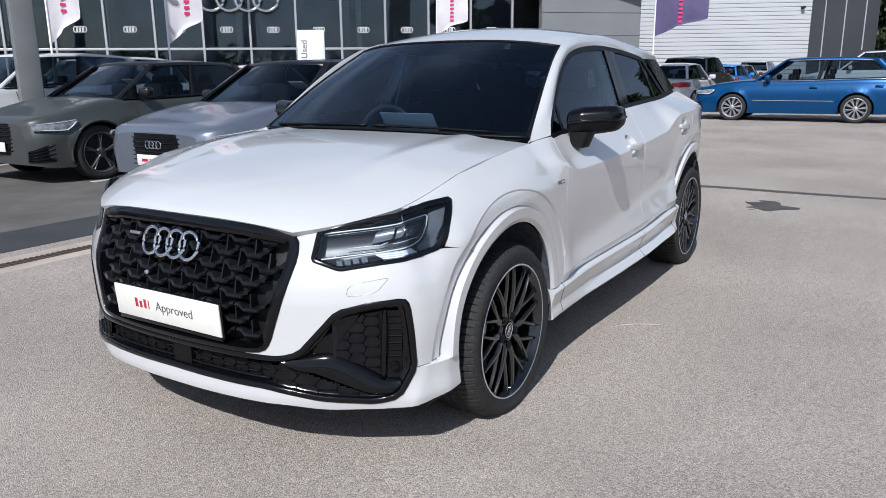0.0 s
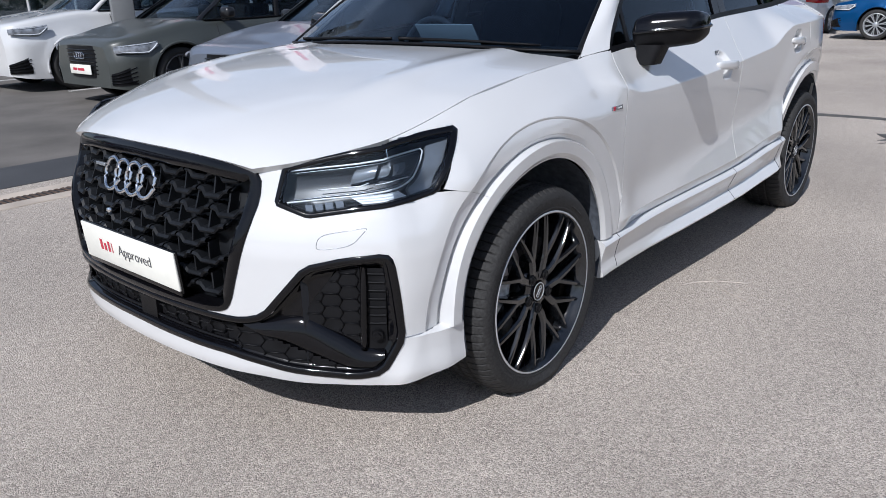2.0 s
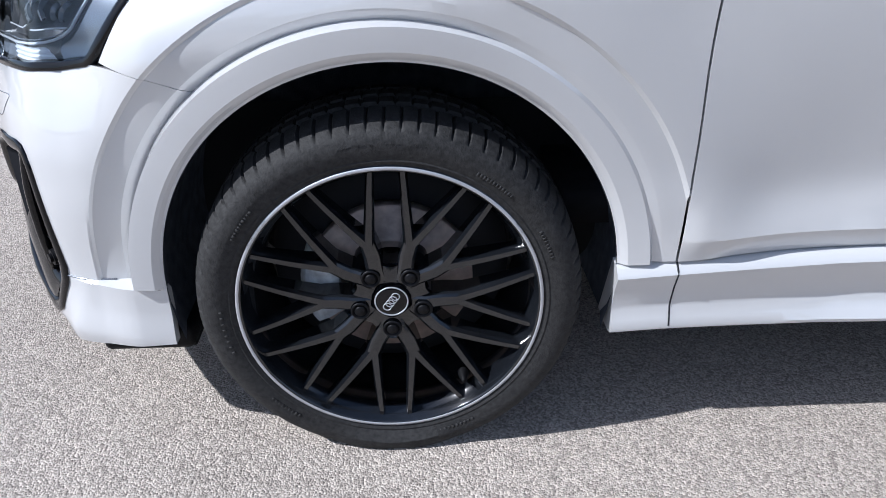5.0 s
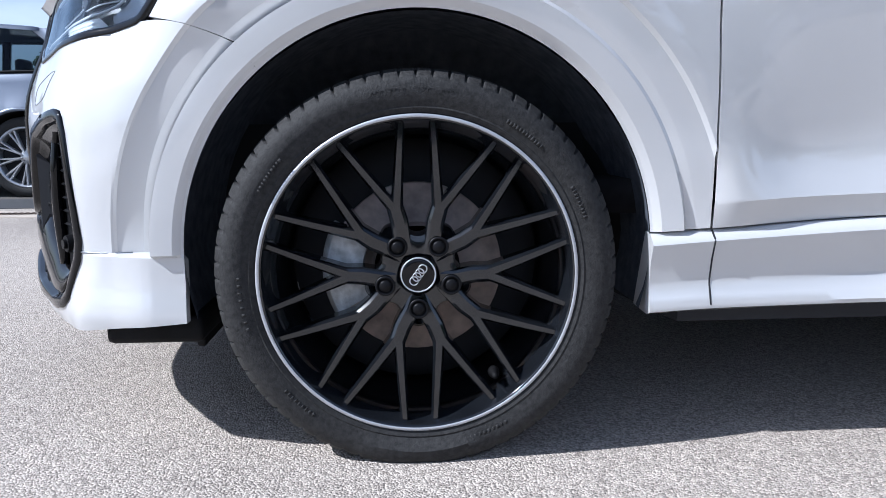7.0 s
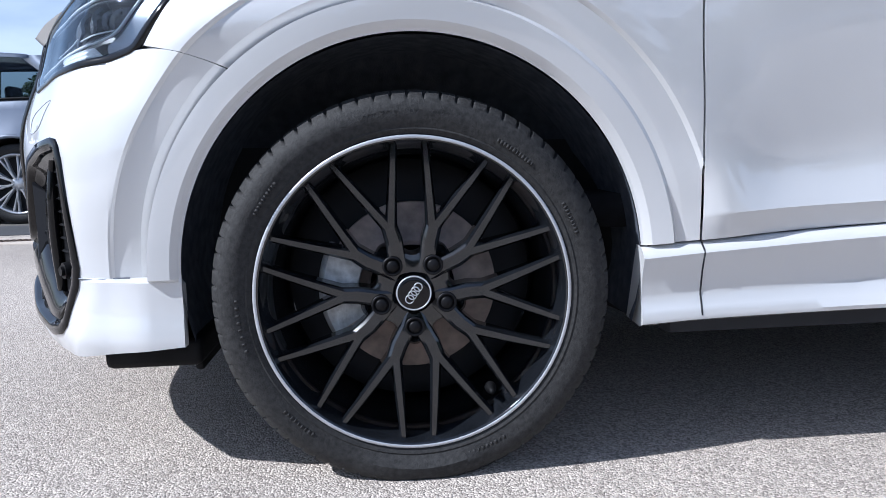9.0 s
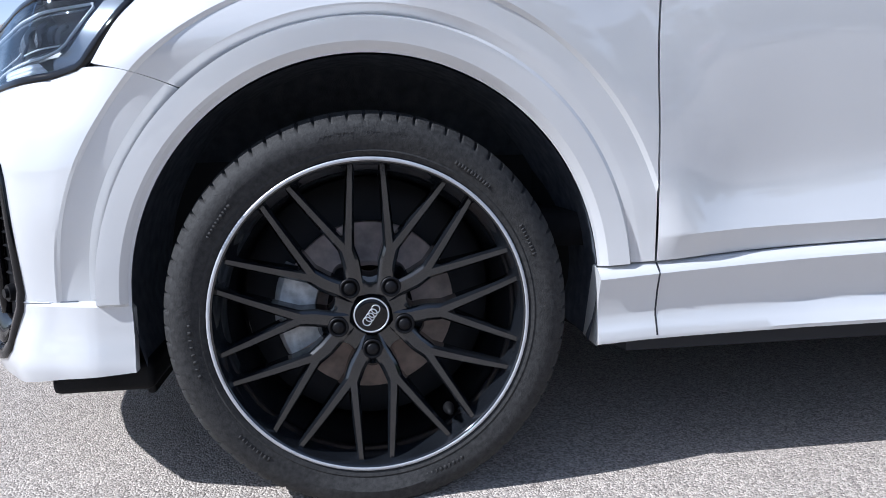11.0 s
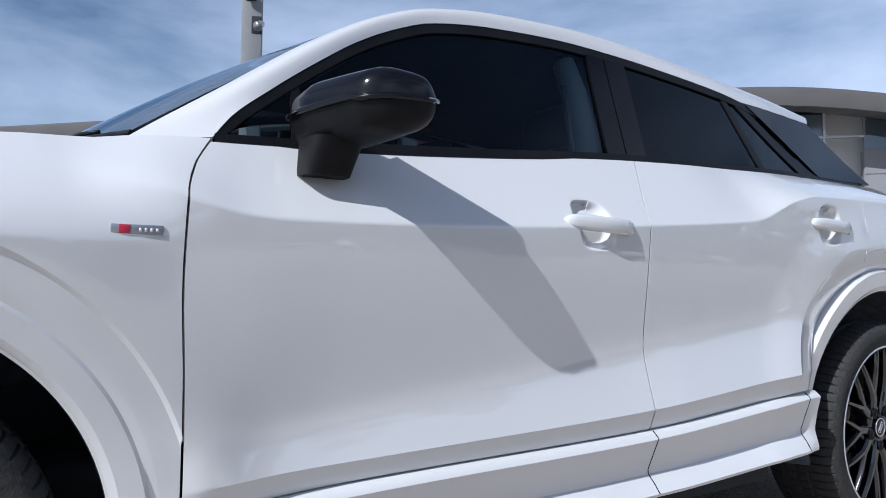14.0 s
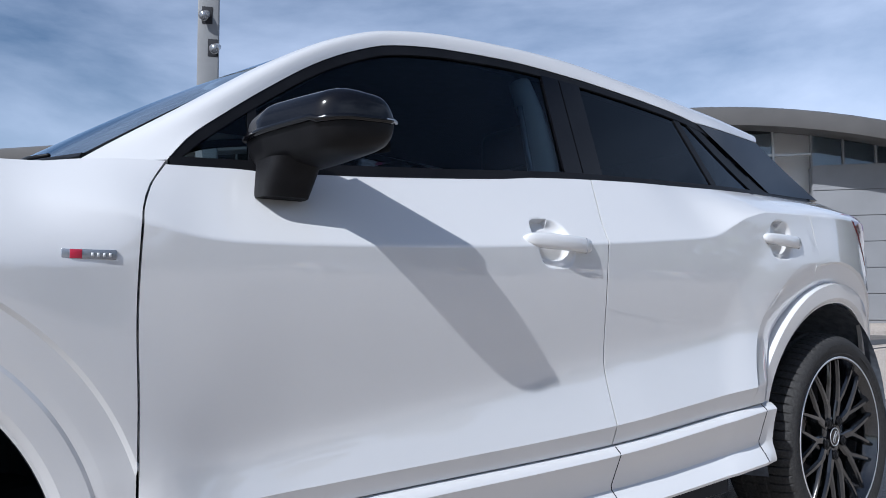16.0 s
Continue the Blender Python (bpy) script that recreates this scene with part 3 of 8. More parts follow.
    for sd in (-1, 1):
        build_side(car, sd)
    build_nose(car)
    build_cabin(car)
    for x in (0.0, 2.595):
        for sd in (-1, 1):
            build_wheel(car, x, sd)
    # underside and wheel wells
    bm = bmesh.new()
    rows = []
    for x in np.linspace(-0.70, 3.02, 40):
        wide = 0.52 if (abs(x) < 0.42 or abs(x - 2.58) < 0.43) else 0.82
        wide = min(wide, 0.60 if (x < -0.55 or x > 2.9) else wide)
        rows.append([(x, -wide, 0.55), (x, -wide, 0.21 if wide > 0.6 else 0.23), (x, wide, 0.21 if wide > 0.6 else 0.23), (x, wide, 0.55)])
    grid(bm, rows)
    part("underbody", bm, DARK, car, smooth=False)
    for sd in (-1, 1):
        bm = bmesh.new()
        box(bm, (-0.435, sd * 0.70, 0.215), (0.16, 0.24, 0.05), 0.012)
        box(bm, (-0.368, sd * 0.68, 0.205), (0.015, 0.22, 0.06), 0.005)
        part("air_deflector", bm, PLASTIC, car)
    for ax in (0.005, 2.578):
        for sd in (-1, 1):
            bm = bmesh.new()
            rows = []
            big = 0.0 if ax < 1 else 0.014
            for yy in (0.86, 0.80, 0.50):
                rows.append([(ax + (0.372 + big + (0.015 if yy < 0.84 else 0)) * math.cos(a), sd * yy, 0.345 + (0.372 + big + (0.015 if yy < 0.84 else 0)) * math.sin(a)) for a in np.linspace(-0.28, math.pi + 0.28, 40)])
            rows.append([(ax + 0.02 * math.cos(a), sd * 0.50, 0.345 + 0.02 * math.sin(a)) for a in np.linspace(-0.28, math.pi + 0.28, 40)])
            grid(bm, rows)
            part("arch_liner", bm, LINER, car)
    return car


def build_side(car, sd):
    arch_f, arch_r = ARCHES
    # front wing
    outline = [(0.472, 0.10), (0.472, 0.374)] + [(SEAM_A(z) - 0.002, z) for z in np.linspace(0.38, 0.985, 26)]
    outline += [(0.47, 0.983), (0.40, 0.977)] + [(x, z) for x, y, z in reversed(HOOD_EDGE) if x > -0.4] + [(-0.316, 0.866), (-0.318, 0.846), (-0.412, 0.708), (-0.50, 0.40)]
    bm = arch_panel(arch_f, 4.0, 130.6, 138.6, outline, 180, 64, sd, keys=[(0.13, None), (0.40, (SEAM_A(0.985) - 0.002, 0.985)), (0.50, (0.352, 0.969)), (0.86, None)])
    # the tongue between the bonnet and the lamp
    edge = [p for p in along(HOOD_EDGE, 120) if -0.475 < p[0] < -0.285]
    rows = []
    for i, (x, y, z) in enumerate(edge):
        t = i / (len(edge) - 1)
        lx, lz = lerp(-0.475, -0.285, t), lerp(edge[0][2] - 0.003, 0.853, t)
        q = skin(lx, lz, sd)
        a = Vector((x, sd * (y + 0.002), z - 0.001))
        rows.append([a.lerp(Vector((q.x, q.y, q.z)), k / 4) + Vector((0, 0, 0.004 * math.sin(math.pi * k / 4) * t)) for k in range(5)])
    grid(bm, rows, flip=sd > 0)
    outward(bm)
    fold_edges(bm)
    wing = part("front_wing", bm, PAINT, car, sharp=13)
    # side badge
    bm = bmesh.new()
    y = sd * (side_width(0.395, 0.818) + arch_shape(0.395, 0.818) + 0.0008)
    box(bm, (0.398, y, 0.818), (0.074, 0.004, 0.014), 0.001)
    badge = part("badge", bm, LAMP_GREY, wing, "small chrome badge with a red corner")
    bm = bmesh.new()
    box(bm, (0.380 if sd < 0 else 0.416, y + sd * 0.0016, 0.818), (0.016, 0.0022, 0.013), 0.0006)
    part("badge_corner", bm, RED, wing)
    bm = bmesh.new()
    for k in range(4):
        box(bm, (0.402 + k * 0.008, y + sd * 0.0021, 0.8175), (0.0040, 0.0006, 0.0055))
    part("badge_mark", bm, CALIPER, wing)

    # doors
    grip_f, grip_r = (1.355, 0.872), (2.27, 0.915)
    bm = rows_panel(door_lines(grip_f), SEAM_A, SEAM_B, grip_f, sd)
    fold_edges(bm)
    door_f = part("front_door", bm, PAINT, car, sharp=24)
    bm = rows_panel(door_lines(grip_r), SEAM_B, seam_c, grip_r, sd, arch_r)
    fold_edges(bm)
    door_r = part("rear_door", bm, PAINT, car, sharp=24)
    for door, (hx, hz) in ((door_f, grip_f), (door_r, grip_r)):
        door_handle(door, hx, hz, sd)

    # rear quarter
    cx, cz, lip, groove, outer = arch_r
    ring = [(cx + (groove + 0.0005) * math.cos(a), cz + (groove + 0.0005) * math.sin(a)) for a in np.linspace(math.pi, 1.766, 30)]
    front_line = [(SEAM_C(z) + 0.002, z) for z in np.linspace(0.79, 1.08, 16)]
    rear_line = front_line + [(x, BELT(x) - 0.004) for x in np.linspace(2.40, 2.96, 9)] + [(3.05, 1.06), (3.11, 0.98), (3.15, 0.85), (3.16, 0.60), (3.16, 0.30), (3.16, 0.1)]
    outline = list(reversed(rear_line)) + list(reversed(ring))
    foot, top = front_line[4], front_line[-1]
    key = [((math.degrees(math.atan2(z - cz, x - cx)) + 8.0) / 180.0, (x, z)) for x, z in (front_line[0], front_line[2], foot)]
    bm = arch_panel(arch_r, -8.0, 172.0, 172.0, outline, 240, 64, sd, [p for t, p in key], [(0.36, None), (0.53, top), key[2]])
    fold_edges(bm)
    part("rear_wing", bm, PAINT, car, sharp=16)
    # tail lamp
    bm = bmesh.new()
    rows = []
    for j in range(9):
        t = j / 8
        z = lerp(0.80, 1.03, t)
        row = []
        for k in range(9):
            x = lerp(lerp(2.98, 2.715, t), 3.19, k / 8)
            row.append(Vector((x, sd * (side_width(x, z) + 0.004), z)))
        rows.append(row)
    grid(bm, rows)
    outward(bm)
    fold_edges(bm, 0.02)
    part("tail_lamp", bm, material("tail_lamp_red", (0.13, 0.006, 0.010), 0.12, coat=0.5), car, "dark red tail lamp")

    # sill trim
    bm = bmesh.new()
    rows = []
    for x in np.linspace(0.376, 2.150, 120):
        prof = sill_profile(x)
        rows.append([(x, sd * p[0], p[1]) for p in prof])
    vs = grid(bm, rows)
    for r in (vs[0], vs[-1]):
        bm.faces.new(r)
    bmesh.ops.recalc_face_normals(bm, faces=bm.faces)
    sill = part("sill_trim", bm, PAINT, car, sharp=35)
    for sx in (0.477, 1.510, 2.10):
        bm = bmesh.new()
        tube(bm, [(sx, sd * (w - 0.0002), z) for w, z in sill_profile(sx)[1:9]], 0.0016, 5)
        part("sill_joint", bm, DARK, sill)

    # side glazing
    low, high = (lambda x: BELT(x) + 0.012), (lambda x: max(BELT(x) + 0.013, DLO_TOP(x) - 0.018))
    for name, a, b, c, d, mat in (("quarter_light", 0.60, 0.60, 0.685, 0.70, GLASS), ("window", 0.70, 0.715, 1.525, 1.565, GLASS), ("rear_side_window", 1.665, 1.705, 2.178, 2.115, PRIVACY), ("rear_quarter_window", 2.205, 2.14, 2.44, 2.20, PRIVACY)):
        bm = bmesh.new()
        glass_patch(bm, a, b, c, d, low, high, 40, 14, sd, -0.006)
        part(name, bm, mat, car)
    bm = bmesh.new()
    for a, b, c, d, lo, hi, o in ((0.54, 0.54, 2.93, 2.93, lambda x: BELT(x) - 0.008, lambda x: BELT(x) + 0.014, 0.002),
                                  (0.54, 0.54, 2.30, 2.30, lambda x: max(BELT(x), DLO_TOP(x) - 0.021), lambda x: DLO_TOP(x) + 0.006, 0.0),
                                  (0.684, 0.696, 0.702, 0.716, low, high, -0.002), (2.176, 2.113, 2.207, 2.142, low, high, -0.002)):
        b2 = bmesh.new()
        glass_patch(b2, a, b, c, d, lo, hi, 60 if d - a > 1 else 6, 4 if d - a > 1 else 14, sd, o)
        fold_edges(b2, 0.010)
        me = bpy.data.meshes.new("tmp")
        b2.to_mesh(me)
        b2.free()
        bm.from_mesh(me)
        bpy.data.meshes.remove(me)
    part("window_frame", bm, SATIN_BLACK, car, "satin black window surround")
    for a, b, c, d in ((1.523, 1.563, 1.590, 1.626), (1.594, 1.630, 1.667, 1.707)):
        bm = bmesh.new()
        glass_patch(bm, a, b, c, d, low, high, 6, 14, sd, 0.001)
        fold_edges(bm, 0.010)
        part("pillar_cover", bm, PILLAR_BLACK, car, "gloss black door pillar cover")
    bm = bmesh.new()
    glass_patch(bm, 2.44, 2.175, 2.575, 2.24, low, high, 6, 14, sd, -0.001)
    fold_edges(bm, 0.01)
    part("pillar_seal", bm, SATIN_BLACK, car)
    bm = bmesh.new()
    glass_patch(bm, 2.577, 2.242, 3.02, 2.685, low, lambda x: max(BELT(x) + 0.014, lerp(DLO_TOP(2.2), 1.318, min(1.0, max(0.0, (x - 2.2) / 0.49))) - 0.004), 24, 14, sd, 0.003)
    fold_edges(bm, 0.01)
    part("pillar_blade", bm, PILLAR_BLACK, car, "black rear pillar blade")

    door_mirror(car, sd)


def door_handle(door, hx, hz, sd):
    # grip
    bm = bmesh.new()
    rows = []
    for i in range(25):
        t = i / 24
        x = hx - 0.098 + 0.200 * t
        end = min(1.0, min(t, 1 - t) / 0.10) ** 0.5
        out = 0.004 + 0.012 * math.sin(math.pi * min(1, max(0, t * 0.96 + 0.02))) ** 0.7
        zc = hz + 0.002 - 0.010 * (t - 0.5)
        hh, th = lerp(0.015, 0.0175, min(1, t * 3.0)) * lerp(0.35, 1, end), 0.011 * lerp(0.4, 1, end)
        yc = side_width(x, zc) + out - 0.008
        row = []
        for k in range(14):
            a = 2 * math.pi * k / 14
            row.append((x, sd * (yc + th * math.copysign(abs(math.cos(a)) ** 0.7, math.cos(a))), zc + hh * math.copysign(abs(math.sin(a)) ** 0.7, math.sin(a))))
        rows.append(row)
    vs = grid(bm, rows, wrap=True)
    for r in (vs[0], vs[-1]):
        bm.faces.new(r)
    bmesh.ops.recalc_face_normals(bm, faces=bm.faces)
    grip = part("door_handle", bm, PAINT, door)
    # joint between grip and end cap
    bm = bmesh.new()
    x = hx + 0.070
    ring = []
    for k in range(15):
        a = lerp(-1.75, 1.75, k / 14)
        zc = hz - 0.003
        ring.append((x, sd * (side_width(x, zc) + 0.0075 + 0.0082 * abs(math.cos(a)) ** 0.7), zc + 0.0176 * math.copysign(abs(math.sin(a)) ** 0.7, math.sin(a))))
    tube(bm, ring, 0.0009, 5)
    part("grip_joint", bm, LAMP_GREY, grip)


def door_mirror(car, sd):
    """Black door mirror: stem, dark lower shell, glossy cap with an indicator line."""
    upper = along([(-1.0, 0.02), (-0.93, 0.45), (-0.72, 0.80), (-0.30, 0.97), (0.50, 0.90), (0.74, 0.70), (0.98, 0.14)], 17)
    lower = along([(0.98, 0.14), (0.95, -0.26), (0.80, -0.64), (0.56, -0.82), (-0.10, -1.0), (-0.68, -0.86), (-0.88, -0.50), (-1.0, 0.02)], 17)

    def size(t, grow=0.0):
        full = 1 - 0.16 * t ** 2 - 0.20 * max(0.0, 0.3 - t) / 0.3
        s = 1.0
        if t > 0.82:
            s = lerp(0.42, 1, math.sqrt(max(0.0, 1 - ((t - 0.82) / 0.182) ** 2)))
        if t < 0.10:
            s = lerp(0.70, 1, math.sqrt(max(0.0, 1 - ((0.10 - t) / 0.101) ** 2)))
        return lerp(0.727, 0.803, t), lerp(1.033, 1.053, t), (0.082 * full + grow) * s, (0.063 * full + grow) * s

    def shell(section, grow=0.0):
        rows = []
        for i in range(35):
            t = i / 34                      # along the head, from the door to the tip
            xc, zc, dx, dz = size(t, grow)
            rows.append([(xc + dx * px, sd * lerp(0.785, 0.997, t), zc + dz * pz) for px, pz in section])
        return rows

    def band(px0, px1, n, lift, out):
        """A line that runs along the head's front and over its tip."""
        pts = []
        for px in np.linspace(px0, px1, n):
            k = max(0.0, (abs(px) - 0.42) / 0.58)
            t = 0.82 + 0.178 * math.sqrt(max(0.0, 1 - k * k))
            xc, zc, dx, dz = size(0.80)
            x = lerp(0.727, 0.803, t) + dx * px * 0.99
            pts.append((x, sd * (lerp(0.785, 0.997, t) + out), lerp(1.033, 1.053, t) + dz * (lerp(0.02, 0.14, (px + 1) / 2) + lift)))
        return pts

    bm = bmesh.new()
    vs = grid(bm, shell(upper, 0.002))
    for r in (vs[0], vs[-1]):
        bm.faces.new(r)
    outward(bm, (0.76, sd * 0.9, 1.05))
    fold_edges(bm, 0.006)
    head = part("door_mirror", bm, GLOSS_BLACK, car, "gloss black door mirror cap", sharp=38)
    bm = bmesh.new()
    vs = grid(bm, shell(lower))
    for r in (vs[0], vs[-1]):
        bm.faces.new(r)
    outward(bm, (0.76, sd * 0.9, 1.05))
    part("lower_shell", bm, SATIN_BLACK, head, "satin black lower shell", sharp=38)
    bm = bmesh.new()
    grid(bm, [[(lerp(0.800, 0.868, k / 8), sd * lerp(0.80, 0.955, k / 8), lerp(1.010, 1.088, j)) for k in range(9)] for j in range(2)])
    part("mirror_glass", bm, material("mirror_silver", (0.8, 0.82, 0.84), 0.02, metal=1.0), head)
    # dark glossy strip under the cap, with the indicator at its outer end
    front = [(size(t)[0] - size(t)[2] * 1.01, sd * lerp(0.785, 0.997, t), size(t)[1] + 0.001) for t in np.linspace(0.04, 0.80, 10)]
    bm = bmesh.new()
    tube(bm, front + band(-0.99, 0.60, 26, -0.10, -0.001), 0.0062, 8)
    part("indicator_strip", bm, GLOSS_BLACK, head)
    bm = bmesh.new()
    tube(bm, band(0.40, 0.86, 14, -0.09, 0.002), 0.0032, 8)
    part("indicator", bm, LAMP_GREY, head)
    # stem
    bm = bmesh.new()
    rows = []
    for t in np.linspace(0, 1, 8):
        xc, yc, zc = lerp(0.716, 0.728, t), lerp(0.835, 0.842, t), lerp(0.928, 0.995, t)
        a, b = lerp(0.044, 0.050, t), lerp(0.034, 0.052, t)
        rows.append([(xc + a * math.copysign(abs(math.cos(q)) ** 0.5, math.cos(q)), sd * (yc + b * math.copysign(abs(math.sin(q)) ** 0.5, math.sin(q))), zc) for q in np.linspace(0, 2 * math.pi, 24, endpoint=False)])
    vs = grid(bm, rows, wrap=True)
    for r in (vs[0], vs[-1]):
        bm.faces.new(r)
    bmesh.ops.recalc_face_normals(bm, faces=bm.faces)
    part("mirror_stem", bm, PLASTIC, head, sharp=50)


def build_cabin(car):
    bm = bmesh.new()
    box(bm, (0.72, 0, 0.86), (0.55, 1.36, 0.20), 0.06)
    part("dashboard", bm, CABIN, car)
    bm = bmesh.new()
    tube(bm, [(0.93 + 0.06 * math.cos(a) * 0.4, 0.36 + 0.18 * math.sin(a), 0.90 + 0.17 * math.cos(a)) for a in np.linspace(0, 2 * math.pi, 28, endpoint=False)], 0.014, 8, closed=True)
    box(bm, (0.925, 0.36, 0.90), (0.05, 0.16, 0.10), 0.03)
    part("steering_wheel", bm, material("wheel_leather", (0.045, 0.045, 0.048), 0.38), car)
    for x, y in ((1.45, 0.36), (1.45, -0.36), (2.25, 0.40), (2.25, -0.40), (2.25, 0.0)):
        bm = bmesh.new()
        box(bm, (x - 0.12, y, 0.55), (0.5, 0.5, 0.18), 0.06)
        box(bm, (x + 0.16, y, 0.85), (0.14, 0.48, 0.60), 0.06, Matrix.Rotation(radians(14), 4, "Y"))
        part("seat", bm, CABIN, car)
        bm = bmesh.new()
        box(bm, (x + 0.24, y, 1.20), (0.09, 0.25, 0.16), 0.04)
        part("head_rest", bm, CABIN, car)
    bm = bmesh.new()
    box(bm, (0.90, 0.0, 1.30), (0.035, 0.24, 0.065), 0.015)
    part("inside_mirror", bm, CABIN, car)
    for sd in (-1, 1):
        bm = bmesh.new()
        tube(bm, [(1.515, sd * 0.685, 1.00), (1.525, sd * 0.655, 1.12), (1.530, sd * 0.615, 1.24), (1.525, sd * 0.575, 1.335)], [0.045, 0.040, 0.034, 0.030], 10)
        trim = part("pillar_trim", bm, CABIN_LIGHT, car)
        bm = bmesh.new()
        tube(bm, [(1.475, sd * 0.690, 1.00), (1.478, sd * 0.655, 1.12), (1.488, sd * 0.615, 1.26)], 0.008, 6)
        part("belt_webbing", bm, LAMP_GREY, trim)
    bm = bmesh.new()
    rows = [[(x, y, 1.36 - 0.05 * (x > 2.3)) for y in (-0.56, 0, 0.56)] for x in (1.08, 1.7, 2.4, 2.6)]
    grid(bm, rows)
    part("headlining", bm, HEADLINING, car)
    bm = bmesh.new()
    box(bm, (1.6, 0, 0.42), (2.6, 1.5, 0.06))
    box(bm, (0.45, 0, 0.70), (0.05, 1.5, 0.55))
    part("cabin_floor", bm, CABIN, car)
    # parking permit card on the dashboard
    bm = bmesh.new()
    box(bm, (0.60, -0.02, 1.010), (0.004, 0.30, 0.13), 0.001, Matrix.Rotation(radians(-35), 4, "Y"))
    part("card", bm, CABIN_LIGHT, car)


def glyph(ch, size):
    """A raised character as a mesh."""
    cu = bpy.data.curves.new("text", "FONT")
    cu.body = ch
    cu.size = size
    cu.extrude = 0.0006
    tmp = bpy.data.objects.new("text", cu)
    scene.collection.objects.link(tmp)
    me = bpy.data.meshes.new_from_object(tmp.evaluated_get(bpy.context.evaluated_depsgraph_get()))
    bpy.data.objects.remove(tmp)
    return me


def build_wheel(car, wx, sd):
    """A black alloy wheel with ten forked spokes, its low tyre, brake disc and caliper."""
    hz = 0.307
    c = Vector((wx, 0, hz))

    def P(r, a, y):
        return Vector((wx + r * math.cos(a), sd * y, hz + r * math.sin(a)))

    R = 0.2545
    # rim: barrel and flange
    bm = bmesh.new()
    prof = [(R + 0.0035, 0.878), (R + 0.001, 0.8825), (R - 0.006, 0.8830), (R - 0.0085, 0.880), (R - 0.012, 0.866), (R - 0.018, 0.858), (R - 0.024, 0.845), (R - 0.030, 0.80), (R - 0.034, 0.70), (R - 0.03, 0.67)]
    lathe(bm, [(r, sd * y) for r, y in prof], 128, (wx, 0, hz))
    wheel = part("wheel", bm, WHEEL_BLACK, car, "gloss black alloy wheel with forked spokes and a silver edge line", sharp=60)
    bm = bmesh.new()
    lathe(bm, [(r, sd * y) for r, y in ((R + 0.0005, 0.8822), (R + 0.0002, 0.8834), (R - 0.0044, 0.8837), (R - 0.0054, 0.8826))], 128, (wx, 0, hz))
    part("rim_edge", bm, POLISHED, wheel, "thin silver edge line")

    # spokes
    def bar(bm, pts, wide, deep, ridge):
        """A bar in the wheel's plane through (r, angle, y) points, with a raised ridge."""
        rows = []
        ps = [P(*p) for p in pts]
        for i, p in enumerate(ps):
            d = (ps[min(i + 1, len(ps) - 1)] - ps[max(i - 1, 0)])
            d.y = 0
            d.normalize()
            sdir = Vector((-d.z, 0, d.x))
            w, dp, rg = wide[i] / 2, deep[i], ridge[i]
            o = Vector((0, sd, 0))
            rows.append([p - sdir * w - o * dp, p - sdir * w - o * 0.004, p - sdir * (w - 0.0022), p - sdir * w * 0.55 + o * rg, p + sdir * w * 0.55 + o * rg, p + sdir * (w - 0.0022), p + sdir * w - o * 0.004, p + sdir * w - o * dp])
        vs = grid(bm, rows, wrap=True)
        for r in (vs[0], vs[-1]):
            bm.faces.new(r)

    for k in range(10):
        a = radians(36 * k)
        bm = bmesh.new()
        for s in (-1, 1):
            tip = a + s * radians(12.2)
            mids = []
            for t in np.linspace(0, 1, 9):
                # straight prong from the fork to the tip
                f = Vector((0.108 * math.cos(a), 0.108 * math.sin(a))).lerp(Vector((0.2455 * math.cos(tip), 0.2455 * math.sin(tip))), t)
                mids.append((f.length, math.atan2(f.y, f.x), 0.858 + 0.007 * t + 0.003 * math.sin(math.pi * t)))
            bar(bm, mids, [lerp(0.021, 0.0125, t ** 0.8) for t in np.linspace(0, 1, 9)], [lerp(0.040, 0.022, t) for t in np.linspace(0, 1, 9)], [lerp(0.004, 0.0035, t) for t in np.linspace(0, 1, 9)])
        side = 1 if k % 2 == 1 else -1
        ra = a + side * radians(4.0)
        bar(bm, [(0.036, ra + side * radians(8), 0.852), (0.060, ra + side * radians(3), 0.855), (0.090, a + side * radians(0.8), 0.858), (0.122, a, 0.859)], [0.026, 0.029, 0.029, 0.027], [0.045, 0.045, 0.042, 0.040], [0.002, 0.003, 0.004, 0.004])
        bmesh.ops.recalc_face_normals(bm, faces=bm.faces)
        part("spoke", bm, WHEEL_BLACK, wheel, sharp=16)
    # hub disc with five nut bores
    bm = bmesh.new()
    n = 160
    prof = []
    rows = []
    for rr, yy in ((0.0, 0.850), (0.030, 0.850), (0.034, 0.8535), (0.05, 0.853), (0.068, 0.852), (0.078, 0.850), (0.084, 0.838), (0.084, 0.80)):
        row = []
        for i in range(n):
            a = 2 * math.pi * i / n
            lobe = math.cos(5 * (a - radians(54)))
            r = rr
            if rr > 0.055:
                r = rr + 0.010 * lobe * (rr - 0.045) / 0.03 - 0.006
            y = yy
            for q in range(5):
                na = radians(54 + 72 * q)
                dd = math.hypot(r * math.cos(a) - 0.056 * math.cos(na), r * math.sin(a) - 0.056 * math.sin(na))
                if dd < 0.015:
                    y -= 0.018 * step(0.0155, 0.0125, dd)
            row.append(P(r, a, y))
        rows.append(row)
    fine = []
    for j in range(len(rows) - 1):
        fine.append(rows[j])
    fine.append(rows[-1])
    grid(bm, fine, wrap=True)
    bmesh.ops.remove_doubles(bm, verts=bm.verts, dist=0.00005)
    part("hub", bm, WHEEL_BLACK, wheel, sharp=40)
